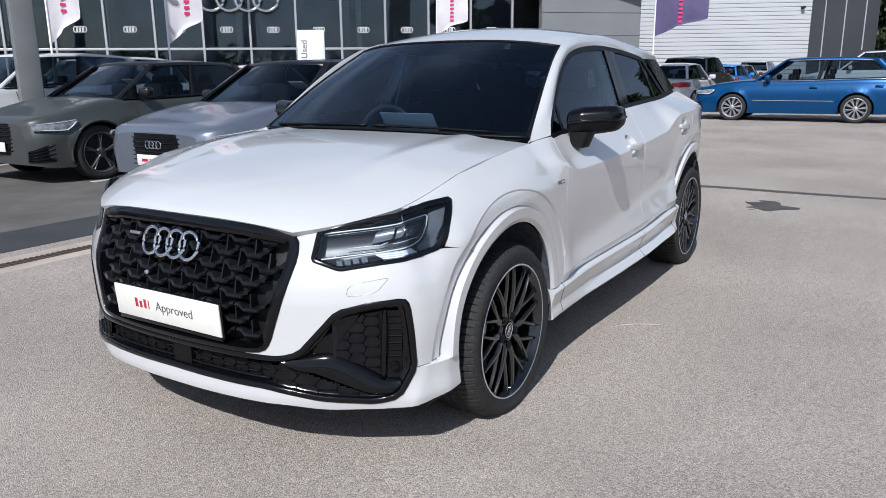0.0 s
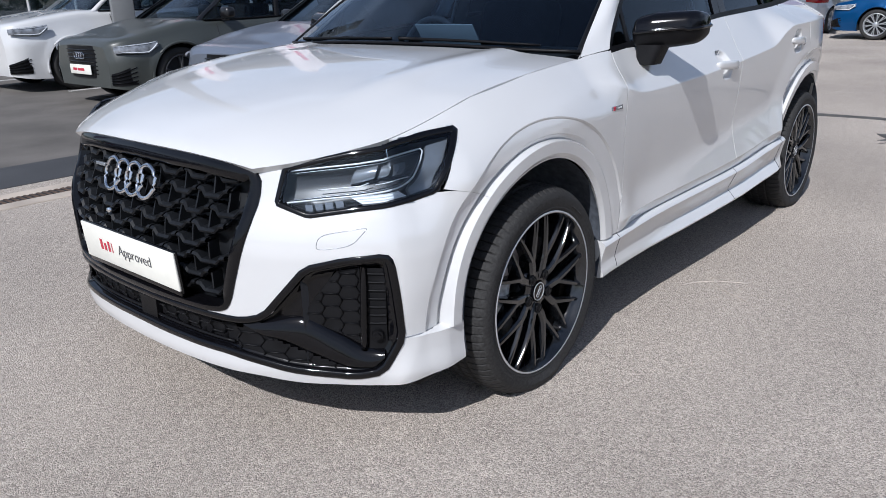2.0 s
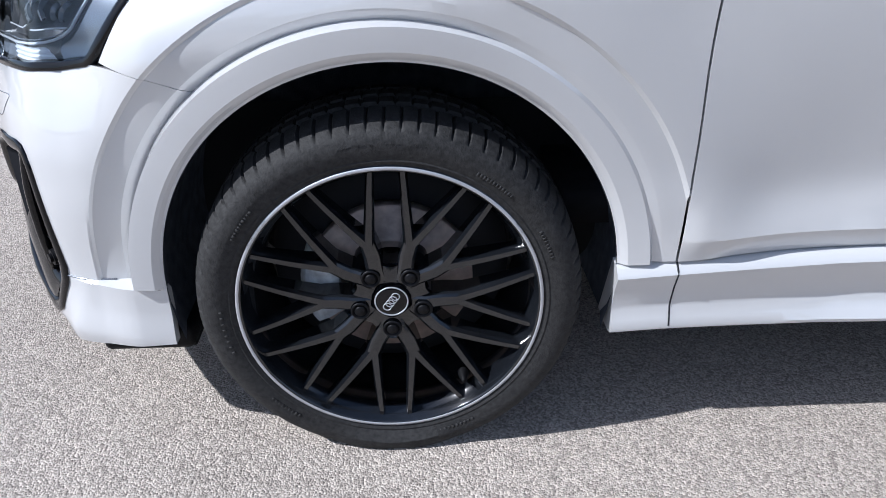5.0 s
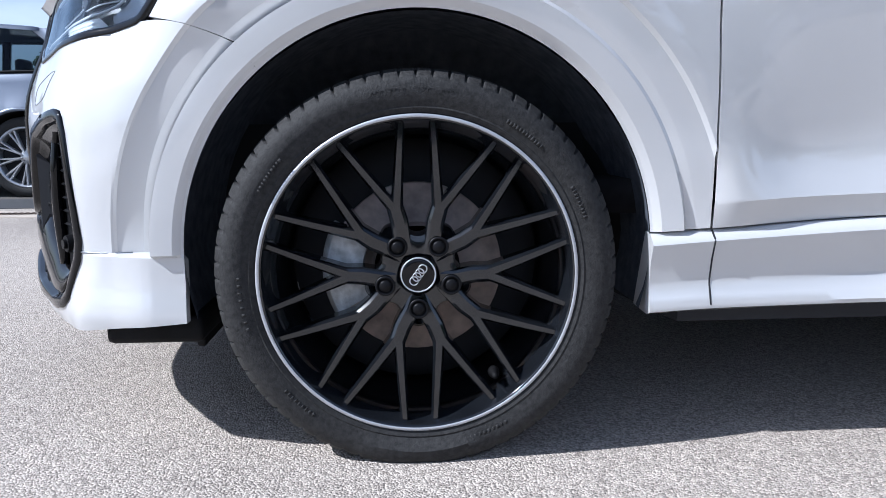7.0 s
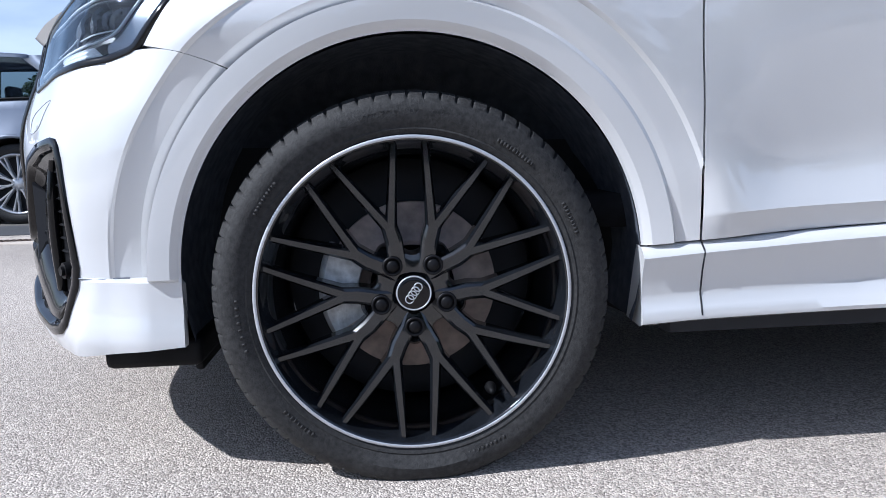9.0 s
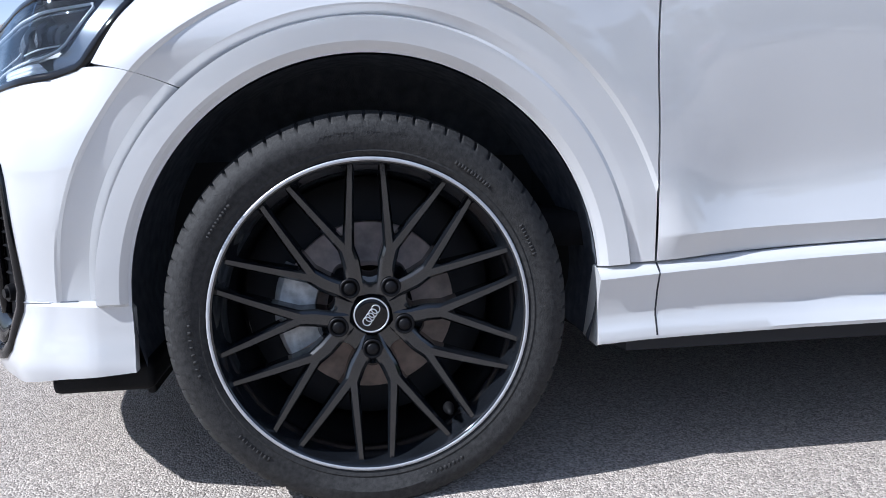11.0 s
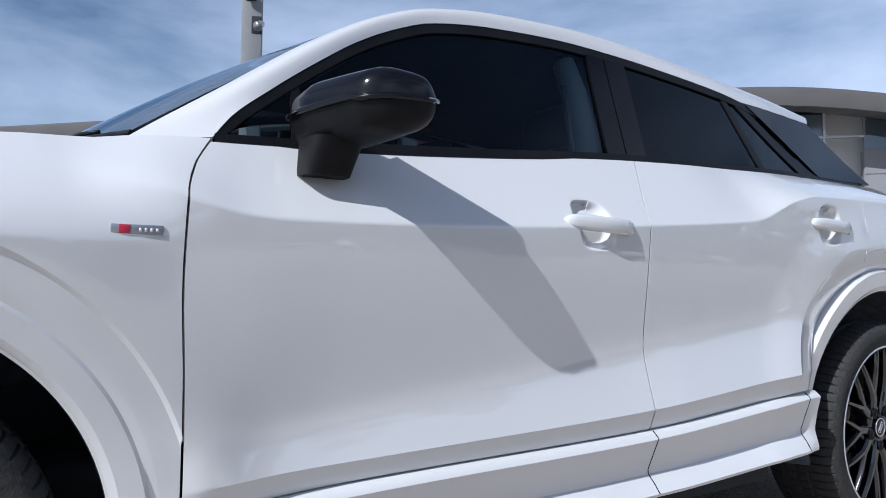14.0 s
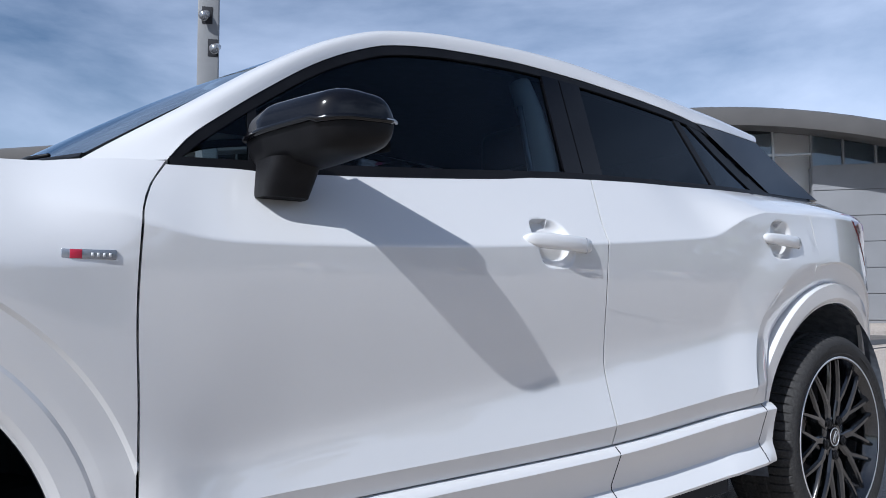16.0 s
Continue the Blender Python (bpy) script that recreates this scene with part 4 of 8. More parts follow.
    for q in range(5):
        na = radians(54 + 72 * q)
        bm = bmesh.new()
        p = P(0.056, na, 0)
        lathe(bm, [(0.0, sd * 0.8645), (0.0075, sd * 0.8642), (0.0098, sd * 0.8620), (0.0102, sd * 0.83)], 16, (p.x, 0, p.z))
        lathe(bm, [(0.0165, sd * 0.8610), (0.0150, sd * 0.8632), (0.0132, sd * 0.8630), (0.0122, sd * 0.8600), (0.0095, sd * 0.8595)], 22, (p.x, 0, p.z))
        part("wheel_nut", bm, SATIN_BLACK, wheel)
    # centre cap with four linked rings
    bm = bmesh.new()
    lathe(bm, [(0.0, sd * 0.8612), (0.020, sd * 0.8610), (0.0290, sd * 0.8602), (0.0296, sd * 0.8590), (0.0296, sd * 0.85)], 40, (wx, 0, hz))
    cap = part("centre_cap", bm, GLOSS_BLACK, wheel)
    bm = bmesh.new()
    lathe(bm, [(0.0264, sd * 0.8603), (0.0267, sd * 0.8614), (0.0286, sd * 0.8613), (0.0289, sd * 0.8600)], 48, (wx, 0, hz))
    tilt = radians(54)
    for q in range(4):
        o = (q - 1.5) * 0.0080
        cx, cz = o * math.cos(tilt), o * math.sin(tilt)
        tube(bm, [(wx + cx + 0.0068 * math.cos(a), sd * 0.8614, hz + cz + 0.0068 * math.sin(a)) for a in np.linspace(0, 2 * math.pi, 20, endpoint=False)], 0.0010, 5, closed=True)
    part("cap_ring", bm, POLISHED, wheel, "silver rings on the centre cap")
    # valve
    bm = bmesh.new()
    p = P(0.212, radians(-54), 0)
    lathe(bm, [(0.0, sd * 0.868), (0.0045, sd * 0.867), (0.0055, sd * 0.858), (0.009, sd * 0.85), (0.010, sd * 0.838)], 12, (p.x, 0, p.z))
    part("valve", bm, PLASTIC, wheel)

    # tyre
    bm = bmesh.new()
    blocks = 76
    n = blocks * 8
    prof = [(0.2475, 0.876, 0), (0.2585, 0.882, 0), (0.264, 0.8845, 0), (0.2665, 0.8835, 0), (0.285, 0.889, 0), (0.300, 0.887, 0), (0.3095, 0.881, 0), (0.3135, 0.876, 1), (0.3205, 0.865, 1), (0.3250, 0.850, 1), (0.3272, 0.832, 1), (0.3280, 0.815, 1),
            (0.3215, 0.812, 0), (0.3215, 0.803, 0), (0.3290, 0.800, 2), (0.3292, 0.775, 2), (0.3215, 0.772, 0), (0.3215, 0.763, 0), (0.3290, 0.760, 2), (0.3288, 0.735, 2), (0.3215, 0.732, 0), (0.3215, 0.724, 0), (0.327, 0.72, 1), (0.322, 0.685, 1), (0.30, 0.66, 0), (0.25, 0.665, 0)]
    rows = []
    for r, y, kind in prof:
        row = []
        for i in range(n):
            a = 2 * math.pi * i / n
            rr = r
            ph = i % 8
            if kind == 1 and ph == 0:
                rr -= 0.0060 if r > 0.319 else 0.0030
            if kind == 2 and ph == 3:
                rr -= 0.005
            low = -math.sin(a)
            z = hz + rr * math.sin(a)
            yy = y
            if z < 0.0:
                z = 0.0
            # bulge over the contact patch
            if low > 0.93 and r > 0.27:
                yy += 0.008 * (low - 0.93) / 0.07 * (1 if y > 0.8 else -1) * (1 if 0.28 < r < 0.322 else 0.4)
            row.append((wx + rr * math.cos(a), sd * yy, z))
        rows.append(row)
    grid(bm, rows, wrap=True)
    bmesh.ops.recalc_face_normals(bm, faces=bm.faces)
    tyre = part("tyre", bm, RUBBER, wheel, "black low-profile tyre with a dusty shoulder", sharp=34)
    # raised bars of tyre writing
    bm = bmesh.new()
    rnd = random.Random(5)
    for start, count, step_deg in ((60, 12, 1.2), (30, 9, 1.3), (150, 10, 1.3), (196, 8, 2.4), (232, 9, 1.5), (268, 8, 2.0), (300, 9, 1.6)):
        for k in range(count):
            a = radians(start - k * step_deg)
            p = P(0.279, a, 0.8879)
            m = Matrix.Rotation(-(a - math.pi / 2) , 4, "Y")
            box(bm, p, (0.0045 * rnd.uniform(0.6, 1.1), 0.0012, 0.0065), 0, m)
    code = "DOT 7CN1  P7C  0322"
    for k, ch in enumerate(code):
        if ch == " ":
            continue
        a = radians(104 - k * 1.42) if sd < 0 else radians(76 + k * 1.42)
        me = glyph(ch, 0.0105)
        e = Vector((math.sin(a), 0, -math.cos(a))) * (1 if sd < 0 else -1)
        up = Vector((math.cos(a), 0, math.sin(a)))
        out = Vector((0, sd, 0))
        m = Matrix((e, up, out)).transposed().to_4x4()
        m.translation = P(0.2865, a, 0.8882)
        me.transform(m)
        bm.from_mesh(me)
        bpy.data.meshes.remove(me)
    tagged(part("sidewall_relief", bm, RUBBER, tyre), kind="stuff")

    # brake disc, backing plate and caliper
    bm = bmesh.new()
    lathe(bm, [(0.072, sd * 0.80), (0.076, sd * 0.79), (0.078, sd * 0.785), (0.143, sd * 0.785), (0.144, sd * 0.783), (0.144, sd * 0.763), (0.08, sd * 0.763)], 64, (wx, 0, hz))
    part("brake_disc", bm, DISC, wheel)
    bm = bmesh.new()
    lathe(bm, [(0.0, sd * 0.74), (0.16, sd * 0.74), (0.215, sd * 0.72), (0.218, sd * 0.69)], 40, (wx, 0, hz))
    part("back_plate", bm, DARK, wheel)
    bm = bmesh.new()
    front = wx < 1
    base = math.pi if front else 0.0
    rows = []
    for t in np.linspace(-0.50, 0.50, 11):
        a = base + t
        hgt = 1 - (abs(t) / 0.50) ** 4 * 0.35
        rows.append([P(0.090, a, 0.80), P(0.092, a, 0.80 + 0.012 * hgt), P(0.128, a, 0.80 + 0.020 * hgt), P(0.150, a, 0.80 + 0.012 * hgt), P(0.160, a, 0.79), P(0.160, a, 0.745), P(0.090, a, 0.745)])
    vs = grid(bm, rows, wrap=True)
    for r in (vs[0], vs[-1]):
        bm.faces.new(r)
    bmesh.ops.recalc_face_normals(bm, faces=bm.faces)
    part("brake_caliper", bm, CALIPER, wheel, "cast grey brake caliper", sharp=45)


# ---- the nose ----
def u_of(x, y, z):
    """The skin's u nearest to a place given by x, half-width y and height."""
    best = (9.0, 0.0)
    for u in np.linspace(NOSE_U, -0.05, 420):
        p = skin(u, z, 1)
        d = (p.x - x) ** 2 + (p.y - y) ** 2
        if d < best[0]:
            best = (d, float(u))
    for u in np.linspace(best[1] - 0.004, best[1] + 0.004, 33):
        p = skin(u, z, 1)
        d = (p.x - x) ** 2 + (p.y - y) ** 2
        if d < best[0]:
            best = (d, float(u))
    return best[1]


def rounded(poly, times=2, closed=True, cut=0.016):
    """Cut the corners of an outline."""
    for _ in range(times):
        out = []
        n = len(poly)
        for i in range(n if closed else n - 1):
            a, b = poly[i], poly[(i + 1) % n]
            da = math.dist(a, b)
            c = min(0.25, cut / max(da, 1e-6))
            out.append((lerp(a[0], b[0], c), lerp(a[1], b[1], c)))
            out.append((lerp(b[0], a[0], c), lerp(b[1], a[1], c)))
        poly = out if closed else [poly[0]] + out + [poly[-1]]
    return poly


def dense(poly, gap, closed=True):
    out = []
    n = len(poly)
    for i in range(n if closed else n - 1):
        a, b = poly[i], poly[(i + 1) % n]
        k = max(1, int(math.dist(a, b) / gap))
        out += [(lerp(a[0], b[0], j / k), lerp(a[1], b[1], j / k)) for j in range(k)]
    return out if closed else out + [poly[-1]]


def inside_depth(poly, x, z):
    """Distance to an outline, above zero inside it."""
    hit, best = False, 9.0
    n = len(poly)
    for i in range(n):
        ax, az = poly[i]
        bx, bz = poly[(i + 1) % n]
        if (az > z) != (bz > z) and x < (bx - ax) * (z - az) / (bz - az) + ax:
            hit = not hit
        ex, ez = bx - ax, bz - az
        t = max(0.0, min(1.0, ((x - ax) * ex + (z - az) * ez) / max(1e-12, ex * ex + ez * ez)))
        d = math.hypot(x - ax - t * ex, z - az - t * ez)
        best = min(best, d)
    return best if hit else -best


def lifted(u, z, sd, out):
    e = 0.004
    a = skin(u + e, z, 1) - skin(u - e, z, 1)
    b = skin(u, z + e, 1) - skin(u, z - e, 1)
    n = b.cross(a)
    if n.length > 0:
        n.normalize()
    if n.dot(Vector((-0.5 if u < -0.45 else 0.0, 0.6, 0))) < 0:
        n = -n
    p = skin(u, z, 1) + n * out
    return Vector((p.x, sd * p.y, p.z))


def skin_patch(poly, gap, depth, sd):
    """A patch of skin inside an outline, sunk by depth(distance from the outline, u, z)."""
    us, zs = [p[0] for p in poly], [p[1] for p in poly]
    nu, nz = int((max(us) - min(us)) / gap) + 2, int((max(zs) - min(zs)) / gap) + 2
    bm = bmesh.new()
    made = {}
    for i in range(nu + 1):
        for j in range(nz + 1):
            u, z = min(us) + i * gap, min(zs) + j * gap
            d = inside_depth(poly, u, z)
            if d > -gap * 0.9 and u > NOSE_U - gap:
                made[i, j] = bm.verts.new(lifted(u, z, sd, depth(max(d, 0.0), u, z)))
    for i in range(nu):
        for j in range(nz):
            q = [made.get(k) for k in ((i, j), (i + 1, j), (i + 1, j + 1), (i, j + 1))]
            if all(q):
                bm.faces.new(q)
    outward(bm, (0.4, 0, 0.5))
    return bm


def outline_strip(bm, poly, sd, wide_out, wide_in, proud, sink, closed=True):
    """A rounded strip along an outline on the skin."""
    n = len(poly)
    area = sum(poly[i][0] * poly[(i + 1) % n][1] - poly[(i + 1) % n][0] * poly[i][1] for i in range(n))
    rows = []
    for i in range(n):
        a, b = (poly[i - 1], poly[(i + 1) % n]) if closed else (poly[max(i - 1, 0)], poly[min(i + 1, n - 1)])
        tx, tz = b[0] - a[0], b[1] - a[1]
        k = math.hypot(tx, tz) or 1.0
        nx, nz = (-tz / k, tx / k) if area > 0 else (tz / k, -tx / k)
        row = []
        for off, out in ((-wide_out, -0.006), (-wide_out, proud * 0.5), (-wide_out * 0.6, proud), (wide_in * 0.5, proud), (wide_in * 0.9, proud * 0.6), (wide_in, -0.002), (wide_in + 0.004, -sink)):
            row.append(lifted(poly[i][0] + nx * off, poly[i][1] + nz * off, sd, out))
        rows.append(row)
    if closed:
        rows.append(rows[0])
    grid(bm, rows)
    outward(bm, (0.4, 0, 0.5))


def bars_on_skin(bm, lines, sd, out, radius):
    for line in lines:
        tube(bm, [lifted(u, z, sd, out) for u, z in dense(line, 0.02, closed=False)], radius, 6)


GRILLE = [(0.0, 0.798), (0.30, 0.792), (0.465, 0.775), (0.502, 0.757), (0.50, 0.70), (0.415, 0.43), (0.395, 0.405), (0.34, 0.398), (0.0, 0.398)]


def nose_outlines():
    def row(points):
        return [(u_of(x, y, z), z) for x, y, z in points]

    lamp = row([(-0.668, 0.535, 0.776), (-0.698, 0.528, 0.690), (-0.645, 0.597, 0.662), (-0.56, 0.69, 0.679), (-0.47, 0.77, 0.693), (-0.41, 0.80, 0.706), (-0.352, 0.81, 0.79), (-0.306, 0.803, 0.850)])
    top = [(x, y, z - 0.004) for x, y, z in HOOD_EDGE if -0.65 < x < -0.4]
    lamp += list(reversed(row(top)))
    vent = [(NOSE_U, 0.385), (-1.10, 0.384), (-0.985, 0.384)] + row([(-0.75, 0.50, 0.40), (-0.683, 0.606, 0.538), (-0.63, 0.70, 0.563), (-0.576, 0.787, 0.573), (-0.566, 0.80, 0.555), (-0.543, 0.806, 0.345), (-0.575, 0.76, 0.250), (-0.62, 0.70, 0.234), (-0.72, 0.56, 0.246), (-0.797, 0.40, 0.278)])
    vent = rounded(vent + [(NOSE_U, 0.286)], 1, closed=False)
    return rounded(lamp, 1, cut=0.007), vent


def past_middle(line):
    """The intake's outline carried past the car's middle, so that the middle is no edge of it."""
    return [(NOSE_U - 0.12, line[0][1])] + line + [(NOSE_U - 0.12, line[-1][1])]


def quad_patch(bm, a, b, c, d, n, m, sd, out):
    """A patch of skin between four (u, z) corners, a-b above d-c; out(s, t) lifts it."""
    rows = []
    for j in range(m + 1):
        t = j / m
        row = []
        for i in range(n + 1):
            r = i / n
            u = lerp(lerp(a[0], b[0], r), lerp(d[0], c[0], r), t)
            z = lerp(lerp(a[1], b[1], r), lerp(d[1], c[1], r), t)
            row.append(lifted(u, z, sd, out(r, t)))
        rows.append(row)
    grid(bm, rows)
    outward(bm, (0.4, 0, 0.5))


def honeycomb(bm, poly, cw, ch, sd, out, radius, lean=0.0):
    """Ribs of long six-sided cells, kept inside an outline."""
    us, zs = [p[0] for p in poly], [p[1] for p in poly]
    col, u = 0, min(us) - cw
    while u < max(us) + cw:
        z = min(zs) - ch * 2 + (ch / 2 if col % 2 else 0.0)
        while z < max(zs) + ch * 2:
            zc = z + lean * (u - us[0])
            cell = [(u - cw * 0.32, zc + ch / 2), (u + cw * 0.32, zc + ch / 2), (u + cw * 0.5, zc), (u + cw * 0.32, zc - ch / 2)]
            for (ua, za), (ub, zb) in zip(cell, cell[1:]):
                keep = []
                for k in range(7):
                    p = (lerp(ua, ub, k / 6), lerp(za, zb, k / 6))
                    if inside_depth(poly, *p) > 0.0015:
                        keep.append(p)
                if len(keep) > 2:
                    tube(bm, [lifted(q[0], q[1], sd, out) for q in (keep[0], keep[len(keep) // 2], keep[-1])], radius, 4)
            z += ch
        u += cw * 0.82
        col += 1


def build_nose(car):
    lamp, vent = nose_outlines()
    gril = []
    for y, z in GRILLE:
        k = min(range(161), key=lambda i: abs(PLAN[i][1] - y))
        gril.append((-0.30 - k * PLAN_STEP, z))
    gril_open = gril
    low_line = smooth_curve([(NOSE_U, 0.228), (u_of(-0.80, 0.43, 0.3), 0.224), (u_of(-0.70, 0.6, 0.3), 0.210), (u_of(-0.56, 0.75, 0.3), 0.212), (-0.46, 0.228), (-0.372, 0.236)])
    top_line = smooth_curve([(NOSE_U, 0.782), (u_of(-0.71, 0.485, 0.76), 0.772), (u_of(-0.668, 0.535, 0.77), 0.776), (u_of(-0.645, 0.597, 0.70), 0.72), (-0.56, 0.70), (-0.412, 0.705), (-0.278, 0.671), (-0.236, 0.626)])
    cx, cz, lip, groove, outer = ARCHES[0]
    radii = [lip, lip + 0.004, lip + 0.010, lip + 0.016, lip + 0.022, groove - 0.014, groove - 0.008, groove - 0.006, groove - 0.003, groove, groove + 0.003, groove + 0.013, groove + 0.016, (groove + outer) / 2, outer - 0.012, outer - 0.005, outer - 0.002, outer + 0.002, outer + 0.006]
    nt, nu = 84, 120
    joint = 22 / nt

    def zline(u, t):
        if t <= joint:
            return lerp(low_line(u), 0.3405, t / joint)
        return lerp(0.3455, top_line(u), (t - joint - 1 / nt) / (1 - joint - 1 / nt))

    bm = bmesh.new()
    for sd in (-1, 1):
        rows, keep = [], []
        for j in range(nt + 1):
            t = j / nt
            z = 0.45
            ue = -0.37
            for _ in range(14):
                z = zline(ue, t)
                ue = cx - (math.sqrt(max(0.0, lip * lip - max(0.0, z - cz) ** 2)))
            dz = max(0.0, z - cz)
            ends = []
            for r in radii:
                ur = cx - math.sqrt(max(0.0, r * r - dz * dz))
                for _ in range(12):
                    zr = zline(ur, t)
                    ur = 0.5 * ur + 0.5 * (cx - math.sqrt(max(0.0, r * r - max(0.0, zr - cz) ** 2)))
                ends.append(ur)
            us = list(np.linspace(NOSE_U, ends[-1], nu, endpoint=False)) + list(reversed(ends))
            row, kr = [], []
            for u in us:
                zz = zline(u, t)
                p = skin(u, zz, sd)
                # the lower skirt stands out below its joint line
                if zz < 0.3455 and u > -0.66:
                    s = step(-0.64, -0.56, u) * step(0.004, 0.05, -inside_depth(past_middle(vent), u, zz))
                    p.y += sd * s * (lerp(0.006, 0.015, step(-0.50, -0.42, u)) * step(0.3455, 0.3405, zz) + 0.006 * step(0.30, 0.235, zz))
                row.append(p)
                kr.append((float(u), zz))
            rows.append(row)
            keep.append(kr)
        vs = [[bm.verts.new(p) for p in row] for row in rows]
        for j in range(nt):
            for i in range(len(rows[0]) - 1):
                u = (keep[j][i][0] + keep[j + 1][i + 1][0]) / 2
                z = (keep[j][i][1] + keep[j + 1][i + 1][1]) / 2
                if (u < -0.55 and inside_depth(past_middle(vent), u, z) > 0.003) or (u < -0.8 and inside_depth(gril_open + [(NOSE_U - 1, 0.398), (NOSE_U - 1, 0.80)], u, z) > 0.004) or (z > 0.66 and inside_depth(lamp, u, z) > 0.004):
                    continue
                q = [vs[j][i], vs[j][i + 1], vs[j + 1][i + 1], vs[j + 1][i]]
                if sd > 0:
                    q.reverse()
                bm.faces.new(q)
    bmesh.ops.delete(bm, geom=[v for v in bm.verts if not v.link_faces], context="VERTS")
    bmesh.ops.remove_doubles(bm, verts=bm.verts, dist=0.0004)
    outward(bm, (0.4, 0, 0.5))
    fold_edges(bm, 0.02)
    bumper = part("front_bumper", bm, PAINT, car, "white front bumper with black intakes", sharp=13)

    for sd in (-1, 1):
        # joint lines and the washer flap
        bm = bmesh.new()
        bars_on_skin(bm, [[(-0.575, 0.3448), (-0.46, 0.3448)]], sd, 0.0012, 0.0014)
        part("panel_joint", bm, LAMP_GREY, bumper)
        bm = bmesh.new()
        flap = [(u_of(-0.641, 0.631, 0.618), 0.620), (u_of(-0.586, 0.741, 0.641), 0.640), (u_of(-0.60, 0.738, 0.63), 0.628), (u_of(-0.626, 0.716, 0.593), 0.594), (u_of(-0.677, 0.651, 0.582), 0.583), (u_of(-0.68, 0.643, 0.59), 0.592)]
        tube(bm, [lifted(u, z, sd, 0.0) for u, z in dense(rounded(flap, 2), 0.01)], 0.0010, 5, closed=True)
        part("washer_flap", bm, LAMP_GREY, bumper)
        build_vent(bumper, vent, sd)
        build_lamp(car, lamp, sd)
    build_grille(car, gril_open)


def build_vent(bumper, vent, sd):
    whole = past_middle(vent)
    bm = skin_patch(whole, 0.0085, lambda d, u, z: -0.006 - lerp(0.018, 0.040, step(-0.98, -1.06, u)) * step(0.012, 0.04, d), sd)
    trim = part("intake", bm, GLOSS_BLACK, bumper, "black side intake with honeycomb mesh")
    bm = bmesh.new()
    outline_strip(bm, dense(vent, 0.012, closed=False), sd, 0.004, 0.016, 0.004, 0.014, closed=False)
    part("intake_frame", bm, GLOSS_BLACK, trim, "gloss black intake frame")
    # upper honeycomb insert beside the pillar
    upper = [(-0.722, 0.524), (-0.662, 0.534), (-0.670, 0.328), (-0.826, 0.396)]
    bm = bmesh.new()
    quad_patch(bm, upper[0], upper[1], upper[2], upper[3], 14, 14, sd, lambda r, t: -0.019)
    insert = part("mesh_insert", bm, PLASTIC, trim, "matt black honeycomb insert")
    bm = bmesh.new()
    honeycomb(bm, upper, 0.058, 0.034, sd, -0.0175, 0.0021, 0.10)
    part("mesh", bm, SATIN_BLACK, insert)
    # lower honeycomb under the wing
    lower = [(-1.030, 0.350), (-0.965, 0.356), (-0.895, 0.324), (-0.790, 0.287), (-0.682, 0.253), (-0.648, 0.250), (-0.655, 0.247), (-0.950, 0.250), (-1.008, 0.282)]
    bm = skin_patch(lower, 0.007, lambda d, u, z: -0.012, sd)
    insert = part("mesh_insert", bm, PLASTIC, trim, "matt black honeycomb insert")
    bm = bmesh.new()
    honeycomb(bm, lower, 0.084, 0.036, sd, -0.0105, 0.0024, 0.06)
    part("mesh", bm, SATIN_BLACK, insert)
    # open mesh and fins of the middle intake
    middle = [(NOSE_U - 0.05, 0.366), (-1.10, 0.364), (-1.035, 0.350), (-1.020, 0.315), (-1.06, 0.306), (NOSE_U - 0.05, 0.320)]
    bm = bmesh.new()
    quad_patch(bm, (NOSE_U, 0.367), (-1.03, 0.352), (-1.025, 0.306), (NOSE_U, 0.319), 24, 3, sd, lambda r, t: -0.026)
    insert = part("mesh_insert", bm, PLASTIC, trim)
    bm = bmesh.new()
    honeycomb(bm, middle, 0.062, 0.028, sd, -0.020, 0.0030, -0.03)
    part("mesh", bm, SATIN_BLACK, insert)
    for k in range(5):
        bm = bmesh.new()
        u = NOSE_U + 0.035 + 0.085 * k
        quad_patch(bm, (u - 0.003, 0.318), (u + 0.003, 0.318), (u + 0.003, 0.290), (u - 0.003, 0.290), 1, 2, sd, lambda r, t: -0.012 - 0.010 * t)
        fold_edges(bm, 0.02)
        part("fin", bm, SATIN_BLACK, trim)
    bm = bmesh.new()
    tube(bm, [lifted(u, lerp(0.319, 0.307, (u - NOSE_U) / (-1.03 - NOSE_U)), sd, -0.014) for u in np.linspace(NOSE_U, -1.03, 14)], 0.004, 6)
    part("mesh_rail", bm, SATIN_BLACK, trim)
    bm = bmesh.new()
    if sd < 0:
        quad_patch(bm, (NOSE_U + 0.003, 0.366), (-1.352, 0.365), (-1.354, 0.304), (NOSE_U + 0.003, 0.304), 4, 4, sd, lambda r, t: -0.008)
        fold_edges(bm, 0.02)
        part("radar_cover", bm, SATIN_BLACK, trim, "flat satin black sensor cover")
    else:
        bm.free()
    # glossy wing across the intake
    top_edge = smooth_curve([(-0.985, 0.374), (-0.955, 0.380), (-0.832, 0.395), (-0.73, 0.352), (-0.655, 0.317), (-0.606, 0.312)])
    low_edge = smooth_curve([(-0.985, 0.366), (-0.93, 0.339), (-0.89, 0.334), (-0.79, 0.298), (-0.682, 0.263), (-0.640, 0.264), (-0.606, 0.290)])
    bm = bmesh.new()
    rows = []
